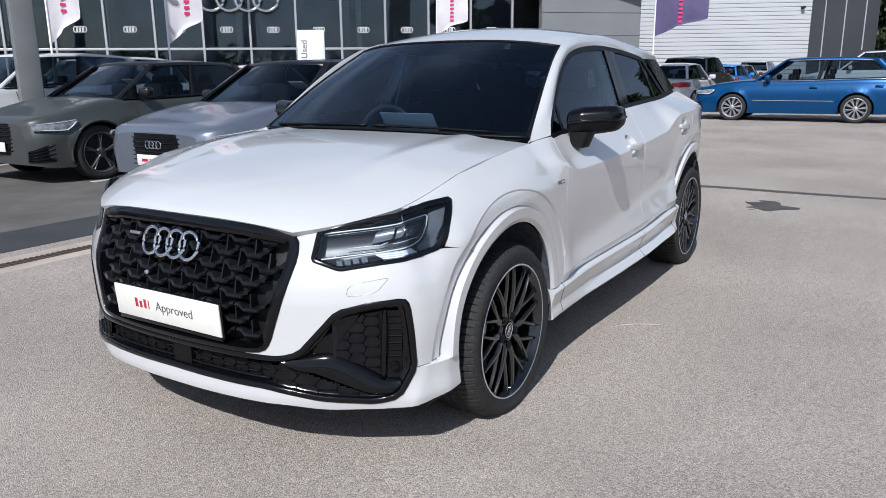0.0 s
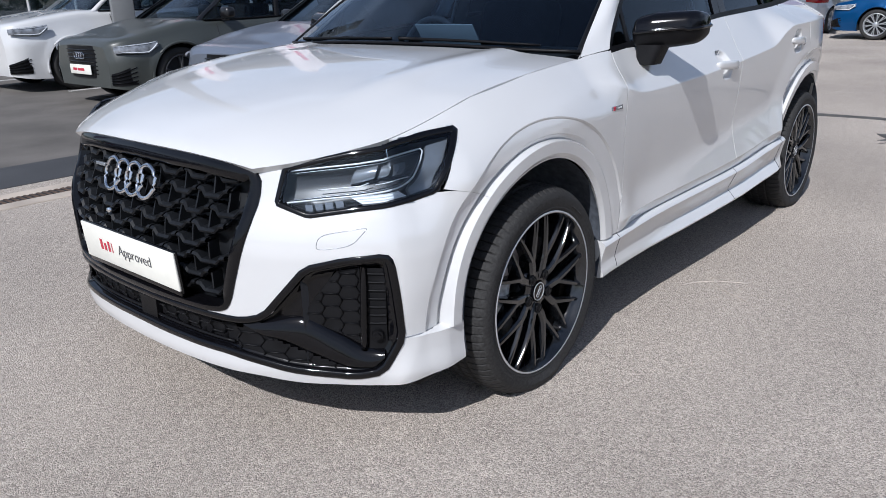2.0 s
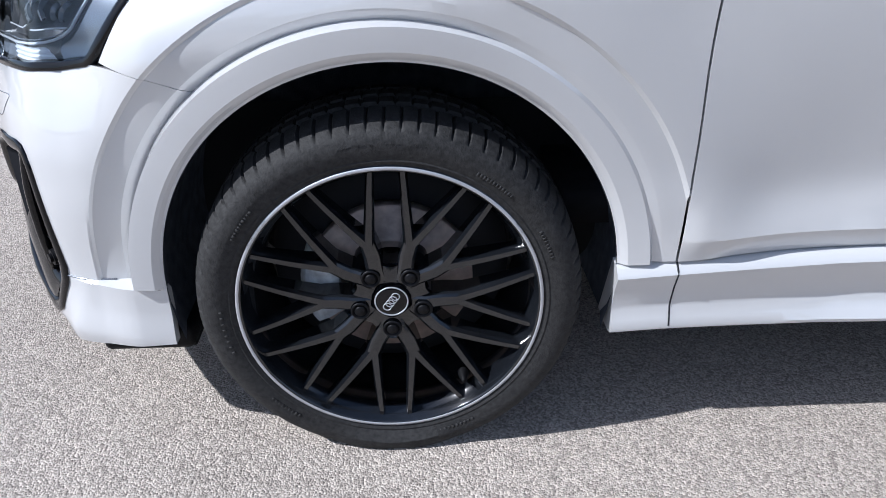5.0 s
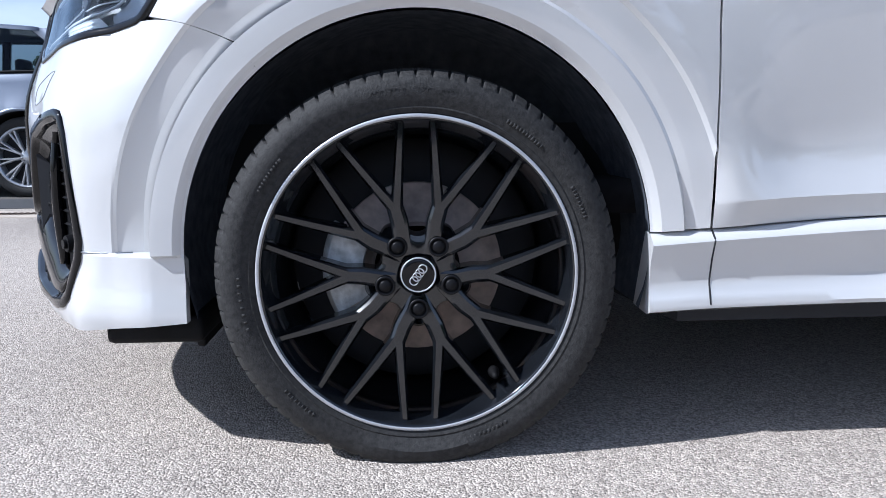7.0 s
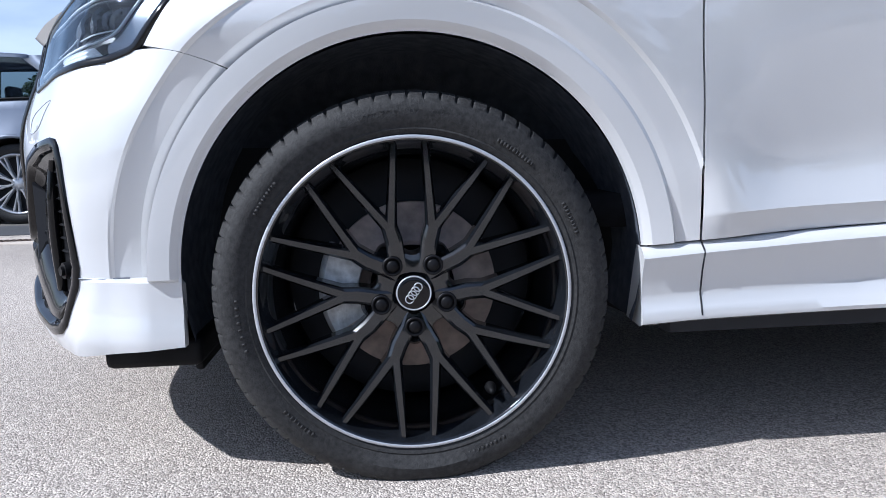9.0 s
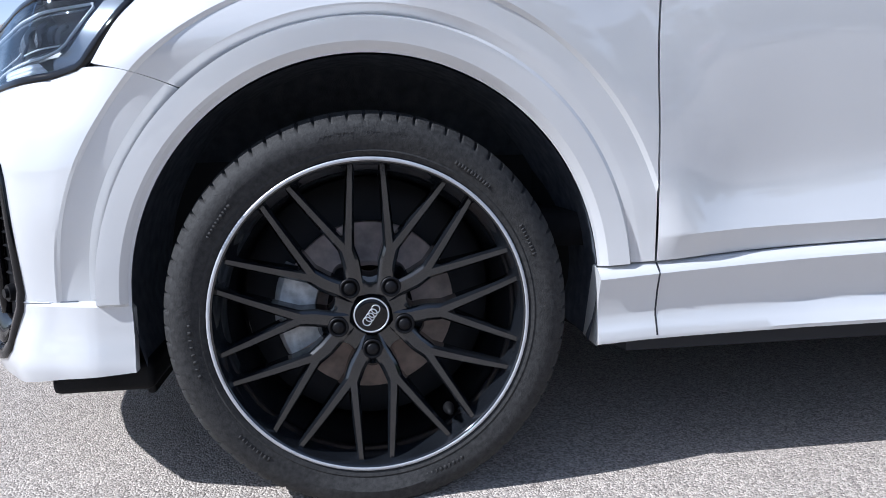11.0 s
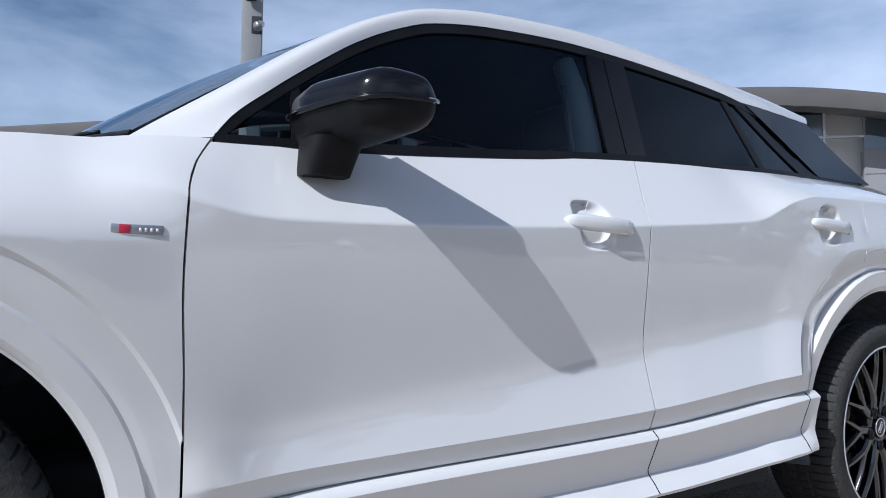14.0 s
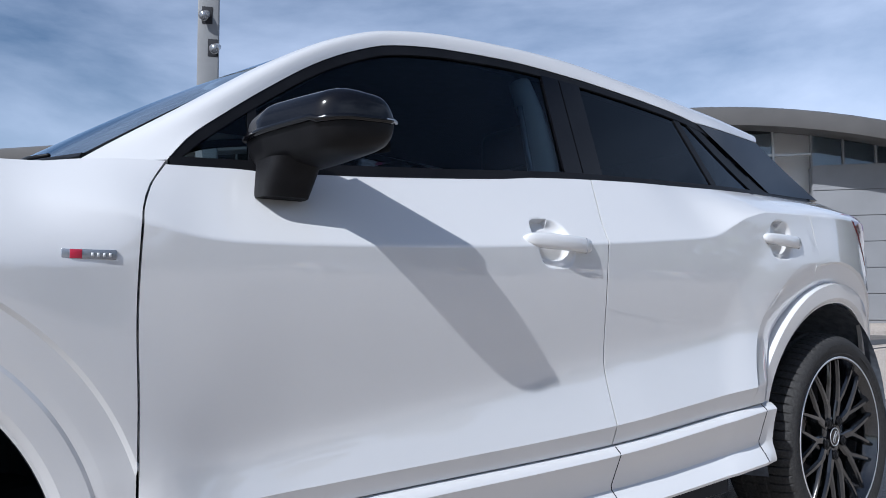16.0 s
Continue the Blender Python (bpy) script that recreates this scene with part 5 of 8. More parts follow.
    for u in np.linspace(-0.985, -0.606, 34):
        zt, zl = top_edge(u), low_edge(u)
        full = step(-0.985, -0.90, u)
        rows.append([lifted(u, zt, sd, -0.024), lifted(u, lerp(zt, zl, 0.06), sd, lerp(-0.008, -0.016, full)), lifted(u, lerp(zt, zl, 0.30), sd, -0.007), lifted(u, lerp(zt, zl, 0.62), sd, 0.000), lifted(u, lerp(zt, zl, 0.90), sd, 0.001), lifted(u, zl, sd, -0.003), lifted(u, zl - 0.004, sd, -0.018)])
    grid(bm, rows)
    outward(bm, (0.4, 0, 0.5))
    part("intake_wing", bm, GLOSS_BLACK, trim, "gloss black wing", sharp=50)
    # slatted column with the parking sensor
    bm = bmesh.new()
    quad_patch(bm, (-0.643, 0.534), (-0.598, 0.532), (-0.598, 0.312), (-0.650, 0.312), 4, 12, sd, lambda r, t: -0.018)
    column = part("slat_panel", bm, PLASTIC, trim)
    for k in range(7):
        bm = bmesh.new()
        z = 0.517 - k * 0.0225
        quad_patch(bm, (-0.641, z + 0.004), (-0.600, z + 0.002), (-0.600, z - 0.002), (-0.643, z - 0.001), 4, 2, sd, lambda r, t: -0.012 - 0.004 * abs(2 * t - 1))
        fold_edges(bm, 0.006)
        part("slat", bm, SATIN_BLACK, column)
    bm = bmesh.new()
    tube(bm, [lifted(lerp(-0.650, -0.660, r), lerp(0.538, 0.314, r), sd, -0.014 + 0.006 * math.sin(math.pi * r)) for r in np.linspace(0, 1, 12)], [lerp(0.006, 0.0095, min(1, r * 4)) for r in np.linspace(0, 1, 12)], 10)
    part("intake_pillar", bm, GLOSS_BLACK, trim)
    bm = bmesh.new()
    c = lifted(-0.622, 0.351, sd, -0.014)
    n = (lifted(-0.622, 0.351, sd, 0.01) - c).normalized()
    turn = n.to_track_quat("Z", "Y").to_matrix().to_4x4()
    for r0, r1, dp, dz in ((0.017, 0.014, 0.016, 0.0), (0.0085, 0.0080, 0.006, 0.010)):
        r = bmesh.ops.create_cone(bm, cap_ends=True, segments=24, radius1=r0, radius2=r1, depth=dp)
        bmesh.ops.transform(bm, matrix=Matrix.Translation(c + n * dz) @ turn, verts=r["verts"])
    part("parking_sensor", bm, SATIN_BLACK, trim, sharp=30)


def build_lamp(car, lamp, sd):
    bm = skin_patch(lamp, 0.008, lambda d, u, z: 0.0012, sd)
    lens = part("headlamp", bm, LENS, car, "clear headlamp with a dark bezel and white light guide")
    bm = skin_patch(lamp, 0.010, lambda d, u, z: -0.006 - 0.040 * step(0.004, 0.03, d), sd)
    part("housing", bm, LAMP_INSIDE, lens)
    bm = bmesh.new()
    outline_strip(bm, dense(lamp, 0.010), sd, 0.004, 0.009, 0.003, 0.008)
    part("lens_edge", bm, GLOSS_BLACK, lens)
    # light guide round the main chamber
    tl, tr, br, bq, bl = (-0.838, 0.770), (-0.420, 0.813), (-0.484, 0.740), (-0.520, 0.727), (-0.848, 0.694)
    bm = bmesh.new()
    line = dense(rounded([tl, tr, br, bq, bl], 1, closed=False, cut=0.010), 0.012, closed=False)
    tube(bm, [lifted(u, z, sd, -0.006) for u, z in line], 0.0024, 6)
    part("light_guide", bm, LAMP_WHITE, lens)
    bm = bmesh.new()
    inner = dense(rounded([(-0.828, 0.764), (-0.432, 0.806), (-0.492, 0.742), (-0.524, 0.732), (-0.838, 0.700)], 1, closed=False, cut=0.010), 0.012, closed=False)
    tube(bm, [lifted(u, z, sd, -0.009) for u, z in inner], 0.0014, 6)
    part("guide_rim", bm, LAMP_GREY, lens)
    # dark chamber with slanted bright facets and thin bars
    bm = bmesh.new()
    quad_patch(bm, (-0.832, 0.764), (-0.438, 0.802), (-0.500, 0.738), (-0.840, 0.702), 24, 8, sd, lambda r, t: -0.030 - 0.006 * math.sin(math.pi * t))
    chamber = part("chamber", bm, LAMP_INSIDE, lens)
    for a, b, c, d in (((-0.668, 0.781), (-0.600, 0.787), (-0.615, 0.752), (-0.690, 0.738)), ((-0.588, 0.788), (-0.535, 0.792), (-0.555, 0.760), (-0.604, 0.752)), ((-0.520, 0.784), (-0.508, 0.785), (-0.522, 0.757), (-0.532, 0.756)), ((-0.500, 0.786), (-0.488, 0.787), (-0.506, 0.757), (-0.514, 0.756))):
        bm = bmesh.new()
        quad_patch(bm, a, b, c, d, 8, 6, sd, lambda r, t: -0.014 - 0.012 * (1 - r) + 0.008 * math.sin(math.pi * t))
        fold_edges(bm, 0.006)
        part("reflector", bm, LAMP_GREY, chamber)
    bm = bmesh.new()
    for pts in ([(-0.765, 0.725), (-0.655, 0.735), (-0.630, 0.742)], [(-0.612, 0.737), (-0.488, 0.749)]):
        tube(bm, [lifted(u, z, sd, -0.013) for u, z in dense(pts, 0.02, closed=False)], 0.0014, 5)
    part("chamber_bar", bm, LAMP_WHITE, chamber)
    # ribbed white running light below it
    bm = bmesh.new()
    quad_patch(bm, (-0.684, 0.709), (-0.528, 0.719), (-0.488, 0.694), (-0.640, 0.689), 12, 24, sd, lambda r, t: -0.007 + 0.0012 * math.cos(8 * math.pi * t))
    part("running_light", bm, LAMP_WHITE, lens, "white running light blade")
    bm = bmesh.new()
    for k in range(4):
        u = -0.800 + 0.026 * k
        quad_patch(bm, (u, 0.690 + 0.003 * k), (u + 0.018, 0.692 + 0.003 * k), (u + 0.022, 0.676 + 0.003 * k), (u + 0.004, 0.677 + 0.002 * k), 2, 2, sd, lambda r, t: -0.010 - 0.006 * r)
    part("side_reflector", bm, LAMP_GREY, lens)
    # silver-grey bezel that wraps round to the wing
    inside = along([(-0.408, 0.817), (-0.440, 0.776), (-0.476, 0.735), (-0.500, 0.718), (-0.482, 0.692)], 16)
    outside = along([(-0.320, 0.834), (-0.372, 0.792), (-0.424, 0.742), (-0.436, 0.722), (-0.446, 0.704)], 16)
    bm = bmesh.new()
    rows = []
    for p, q in zip(inside, outside):
        rows.append([lifted(lerp(p[0], q[0], r), lerp(p[1], q[1], r), sd, -0.007 - 0.012 * r) for r in np.linspace(0, 1, 7)])
    grid(bm, rows)
    outward(bm, (0.4, 0, 0.5))
    fold_edges(bm, 0.01)
    part("bezel", bm, LAMP_GREY, lens, "silver-grey bezel")
    bm = bmesh.new()
    rows = []
    for q in outside:
        rows.append([lifted(q[0] + 0.001, q[1], sd, -0.012), lifted(q[0] + 0.020, q[1] - 0.004, sd, -0.006), lifted(q[0] + 0.040, q[1] - 0.010, sd, -0.005)])
    rows = [r for r in rows[1:-3]]
    grid(bm, rows)
    outward(bm, (0.4, 0, 0.5))
    part("side_marker", bm, GLOSS_BLACK, lens)


def build_grille(car, gril):
    full = gril + [(2 * NOSE_U - u, z) for u, z in reversed(gril[1:-1])]

    def on(y, z, out):
        k = min(159.0, max(0.0, np.interp(-abs(y), [-p[1] for p in PLAN], range(161))))
        i = int(k)
        t = k - i
        x = lerp(PLAN[i][0], PLAN[min(160, i + 1)][0], t)
        tx, ty = PLAN[min(160, i + 1)][0] - PLAN[i][0], PLAN[min(160, i + 1)][1] - PLAN[i][1]
        n = math.hypot(tx, ty)
        s = INSET(z) - out
        return Vector((x - ty / n * s, (abs(y) + tx / n * s * min(1, abs(y) * 8)) * (1 if y >= 0 else -1), z))

    shape = [(y, z) for y, z in GRILLE] + [(-y, z) for y, z in reversed(GRILLE[1:-1])]
    shape = rounded(shape, 1)
    ring = dense(shape, 0.015)
    # dark backing
    bm = bmesh.new()
    rows = []
    for z in np.linspace(0.40, 0.78, 20):
        ys = [y for y, zz in ring if abs(zz - z) < 0.02] or [0.4, -0.4]
        w = min(max(ys), 0.50)
        rows.append([on(w * k / 12, z, -0.055) for k in range(-12, 13)])
    grid(bm, rows)
    backing = part("grille", bm, GRILLE_BLACK, car, "black grille of staggered bars in a gloss frame")
    # frame
    bm = bmesh.new()
    rows = []
    m = len(ring)
    for i in range(m):
        a, b = ring[i - 1], ring[(i + 1) % m]
        ty, tz = b[0] - a[0], b[1] - a[1]
        k = math.hypot(ty, tz)
        ny, nz = tz / k, -ty / k
        y, z = ring[i]
        wide = 0.010 if z < 0.44 else (0.034 if z > 0.765 else 0.024)
        if inside_depth(ring, y + ny * 0.01, z + nz * 0.01) < 0:
            ny, nz = -ny, -nz
        rows.append([on(y - ny * 0.008, z - nz * 0.008, -0.008), on(y - ny * 0.008, z - nz * 0.008, 0.003), on(y - ny * 0.003, z - nz * 0.003, 0.007), on(y + ny * wide * 0.7, z + nz * wide * 0.7, 0.006), on(y + ny * wide, z + nz * wide, 0.0), on(y + ny * wide, z + nz * wide, -0.045)])
    rows.append(rows[0])
    grid(bm, rows)
    outward(bm, (0.0, 0, 0.58))
    part("grille_frame", bm, GLOSS_BLACK, backing, sharp=50)
    # staggered bars
    pitch = 0.118
    levels = [0.445, 0.487, 0.529, 0.571, 0.613, 0.655, 0.697, 0.739]
    for r, z in enumerate(levels):
        off = pitch / 2 if r % 2 else 0.0
        for q in range(-5, 6):
            y = q * pitch + off
            if inside_depth(ring, y - 0.05, z) < 0.012 or inside_depth(ring, y + 0.05, z) < 0.012:
                continue
            bm = bmesh.new()
            path = [(y - 0.056, z + 0.012), (y - 0.040, z + 0.010), (y - 0.026, z - 0.004), (y + 0.026, z - 0.004), (y + 0.040, z + 0.010), (y + 0.056, z + 0.012)]
            rows = []
            for py, pz in path:
                rows.append([on(py, pz + 0.0085, -0.050), on(py, pz + 0.0075, -0.010), on(py, pz + 0.002, -0.003), on(py, pz - 0.004, -0.008), on(py, pz - 0.006, -0.050)])
            grid(bm, rows)
            if r < len(levels) - 1 and inside_depth(ring, y, z + 0.045) > 0.012:
                rows = []
                for zz in np.linspace(z - 0.002, z + 0.050, 4):
                    rows.append([on(y - 0.0025, zz, -0.050), on(y - 0.0025, zz, -0.014), on(y + 0.0025, zz, -0.014), on(y + 0.0025, zz, -0.050)])
                grid(bm, rows)
            part("grille_bar", bm, GRILLE_BLACK, backing, smooth=False)
    # four linked rings
    for q in range(4):
        bm = bmesh.new()
        y0 = (q - 1.5) * 0.0625
        tube(bm, [on(y0 + 0.0435 * math.cos(a), 0.707 + 0.0435 * math.sin(a), 0.012) + Vector((0.0, 0, 0)) for a in np.linspace(0, 2 * math.pi, 40, endpoint=False)], 0.0062, 10, closed=True)
        part("emblem_ring", bm, CHROME, backing, "chrome ring")
    bm = bmesh.new()
    box(bm, on(0.215, 0.716, -0.002), (0.010, 0.055, 0.010), 0.002)
    part("grille_badge", bm, LAMP_GREY, backing)
    bm = bmesh.new()
    bmesh.ops.create_cone(bm, cap_ends=True, segments=16, radius1=0.009, radius2=0.007, depth=0.02, matrix=Matrix.Translation(on(0.10, 0.600, -0.004)) @ Matrix.Rotation(radians(-90), 4, "Y"))
    part("camera_eye", bm, CHROME, backing)

    # show plate
    tilt = Matrix.Rotation(radians(-4), 4, "Y")
    bm = bmesh.new()
    box(bm, (-0.842, 0, 0.488), (0.008, 0.524, 0.112), 0.003, tilt)
    plate = part("show_plate", bm, PLATE, car, "white show plate with lettering")
    bm = bmesh.new()
    box(bm, (-0.835, 0, 0.486), (0.008, 0.532, 0.122), 0.003, tilt)
    box(bm, (-0.833, 0, 0.428), (0.010, 0.52, 0.022), 0.002, tilt)
    part("plate_holder", bm, GLOSS_BLACK, plate)

    def lettering(text, size, y0, z0, mat, name):
        cu = bpy.data.curves.new("text", "FONT")
        cu.body = text
        cu.size = size
        cu.extrude = 0.0004
        cu.offset = -0.0006
        tmp = bpy.data.objects.new("text", cu)
        scene.collection.objects.link(tmp)
        dg = bpy.context.evaluated_depsgraph_get()
        me = bpy.data.meshes.new_from_object(tmp.evaluated_get(dg))
        bpy.data.objects.remove(tmp)
        m = Matrix.Translation((-0.8468, y0, z0)) @ tilt @ Matrix(((0, 0, -1, 0), (-1, 0, 0, 0), (0, 1, 0, 0), (0, 0, 0, 1)))
        me.transform(m)
        me.materials.append(mat)
        ob = new(name, me)
        ob.parent = plate
        return ob

    lettering("Approved", 0.046, 0.048, 0.476, INK, "lettering")
    bm = bmesh.new()
    for k, (w, h) in enumerate(((0.014, 0.032), (0.012, 0.023), (0.012, 0.032), (0.004, 0.030))):
        box(bm, (-0.8468, 0.148 - k * 0.0225 + (0.004 if k == 3 else 0), 0.474 + h / 2), (0.001, w, h), 0.0, tilt)
    part("red_mark", bm, RED, plate, "red mark on the plate", smooth=False)


car = build_car()


# ---- ground ----
def asphalt():
    m = material("asphalt", (0.25, 0.24, 0.228), 0.85, spec=0.3)
    nt = m.node_tree
    b = nt.nodes["Principled BSDF"]
    tc = nt.nodes.new("ShaderNodeTexCoord")
    vor = nt.nodes.new("ShaderNodeTexVoronoi")
    vor.inputs["Scale"].default_value = 260
    big = nt.nodes.new("ShaderNodeTexNoise")
    big.inputs["Scale"].default_value = 0.55
    big.inputs["Detail"].default_value = 7
    mid = nt.nodes.new("ShaderNodeTexNoise")
    mid.inputs["Scale"].default_value = 48
    mid.inputs["Detail"].default_value = 8
    for n in (vor, big, mid):
        nt.links.new(tc.outputs["Object"], n.inputs["Vector"])
    ramp = nt.nodes.new("ShaderNodeValToRGB")
    ramp.color_ramp.elements[0].position = 0.0
    ramp.color_ramp.elements[0].color = (0.205, 0.178, 0.154, 1)
    ramp.color_ramp.elements[1].position = 1.0
    ramp.color_ramp.elements[1].color = (0.545, 0.482, 0.420, 1)
    e = ramp.color_ramp.elements.new(0.5)
    e.color = (0.376, 0.331, 0.288, 1)
    sep = nt.nodes.new("ShaderNodeSeparateColor")
    nt.links.new(vor.outputs["Color"], sep.inputs["Color"])
    nt.links.new(sep.outputs["Red"], ramp.inputs["Fac"])
    fac = nt.nodes.new("ShaderNodeMath")
    fac.operation = "MULTIPLY_ADD"
    fac.inputs[1].default_value = 0.9
    fac.inputs[2].default_value = 0.56
    nt.links.new(big.outputs["Fac"], fac.inputs[0])
    fac2 = nt.nodes.new("ShaderNodeMath")
    fac2.operation = "MULTIPLY_ADD"
    fac2.inputs[1].default_value = 0.5
    fac2.inputs[2].default_value = 0.74
    nt.links.new(mid.outputs["Fac"], fac2.inputs[0])
    both = nt.nodes.new("ShaderNodeMath")
    both.operation = "MULTIPLY"
    nt.links.new(fac.outputs[0], both.inputs[0])
    nt.links.new(fac2.outputs[0], both.inputs[1])
    sc = nt.nodes.new("ShaderNodeVectorMath")
    sc.operation = "SCALE"
    nt.links.new(ramp.outputs["Color"], sc.inputs[0])
    nt.links.new(both.outputs[0], sc.inputs["Scale"])
    nt.links.new(sc.outputs["Vector"], b.inputs["Base Color"])
    bp = nt.nodes.new("ShaderNodeBump")
    bp.inputs["Strength"].default_value = 0.7
    bp.inputs["Distance"].default_value = 0.004
    nt.links.new(vor.outputs["Distance"], bp.inputs["Height"])
    bp.invert = True
    nt.links.new(bp.outputs["Normal"], b.inputs["Normal"])
    return m


ASPHALT = asphalt()
bm = bmesh.new()
xs = [-1500, -200, -40, -12, -6, -3, 0, 3, 6, 12, 24, 60, 200, 1500]
grid(bm, [[(x, y, 0) for x in xs] for y in xs])
outward(bm, (0, 0, -50))
ground = tagged(part("ground", bm, ASPHALT), "pale worn asphalt of a car park", "ground", kind="structure")


# ---- parked cars ----
def paint(name, color, rough=0.3, metal=0.0):
    return vary(material(name, color, rough, metal, coat=0.5, coat_ior=1.4), 4.0, 0.94, 1.05)


P_GREY = paint("grey_paint", (0.045, 0.050, 0.047), 0.4)
P_SILVER = paint("silver_blue_paint", (0.20, 0.225, 0.275), 0.34, 0.6)
P_BLUE = vary(material("blue_paint", (0.0003, 0.052, 0.165), 0.32, metal=0.35, coat=0.4, spec=0.25), 4.0, 0.94, 1.05)
P_SKY = paint("light_blue_paint", (0.02, 0.20, 0.60))
P_BLACK = paint("black_paint", (0.008, 0.008, 0.009))
P_DARK = paint("dark_grey_paint", (0.03, 0.032, 0.036))
P_MID = paint("silver_paint", (0.42, 0.43, 0.44), 0.35, 0.4)
CAR_GLASS = glass_material("car_glass", (0.46, 0.53, 0.57), 1.33)
TAIL_RED = material("lamp_red", (0.32, 0.01, 0.012), 0.2, coat=0.5)
ALLOY = vary(material("alloy_silver", (0.55, 0.56, 0.58), 0.3, metal=0.7), 20.0, 0.9, 1.1)
DARK_ALLOY = vary(material("dark_alloy", (0.10, 0.10, 0.105), 0.3, metal=0.4), 20.0, 0.8, 1.2)
YELLOW = material("plate_yellow", (0.72, 0.48, 0.05), 0.4)
LAMP_DIM = vary(material("lamp_dim", (0.22, 0.23, 0.25), 0.15, metal=0.3), 14.0, 0.5, 1.8)
LAMP_CLEAR = material("lamp_clear", (0.62, 0.65, 0.68), 0.15, coat=0.8)


def simple_wheel(car_ob, x, y, z, sd, r, spokes, light, twin=False):
    """A wheel of a parked car: tyre, rim, spokes."""
    mat = ALLOY if light else DARK_ALLOY
    bm = bmesh.new()
    rim = r * 0.74
    lathe(bm, [(rim, sd * 0.0), (rim + 0.006, sd * 0.006), (rim * 0.96, sd * 0.004), (rim * 0.93, -sd * 0.02), (rim * 0.9, -sd * 0.12)], 40, (x, y, z))
    lathe(bm, [(0.0, -sd * 0.012), (0.05, -sd * 0.012), (0.062, -sd * 0.022), (0.062, -sd * 0.06)], 20, (x, y, z))
    wheel = part("wheel", bm, mat, car_ob)
    for k in range(spokes):
        a = 2 * math.pi * (k + 0.25) / spokes
        bm = bmesh.new()
        for s in ((-1, 1) if twin else (0,)):
            rows = []
            for rr in (0.04, rim * 0.5, rim * 0.97):
                ang = a + s * 0.10 * (rr / rim)
                w = (0.016 if twin else 0.024) * (0.8 + 0.5 * rr / rim)
                c = Vector((x + rr * math.cos(ang), y - sd * 0.014, z + rr * math.sin(ang)))
                t = Vector((-math.sin(ang), 0, math.cos(ang))) * w / 2
                o = Vector((0, sd * 0.010, 0))
                rows.append([c - t - o * 3, c - t, c - t * 0.4 + o, c + t * 0.4 + o, c + t, c + t - o * 3])
            grid(bm, rows, wrap=True)
        bmesh.ops.recalc_face_normals(bm, faces=bm.faces)
        part("spoke", bm, mat, wheel, smooth=False)
    bm = bmesh.new()
    lathe(bm, [(rim, -sd * 0.004), (rim + 0.01, sd * 0.008), (r * 0.88, sd * 0.012), (r * 0.96, sd * 0.002), (r, -sd * 0.03), (r, -sd * 0.19), (r * 0.95, -sd * 0.21)], 48, (x, y, z))
    part("tyre", bm, RUBBER, wheel)
    bm = bmesh.new()
    lathe(bm, [(0.0, -sd * 0.07), (rim * 0.92, -sd * 0.08)], 24, (x, y, z))
    part("brake", bm, DARK, wheel)


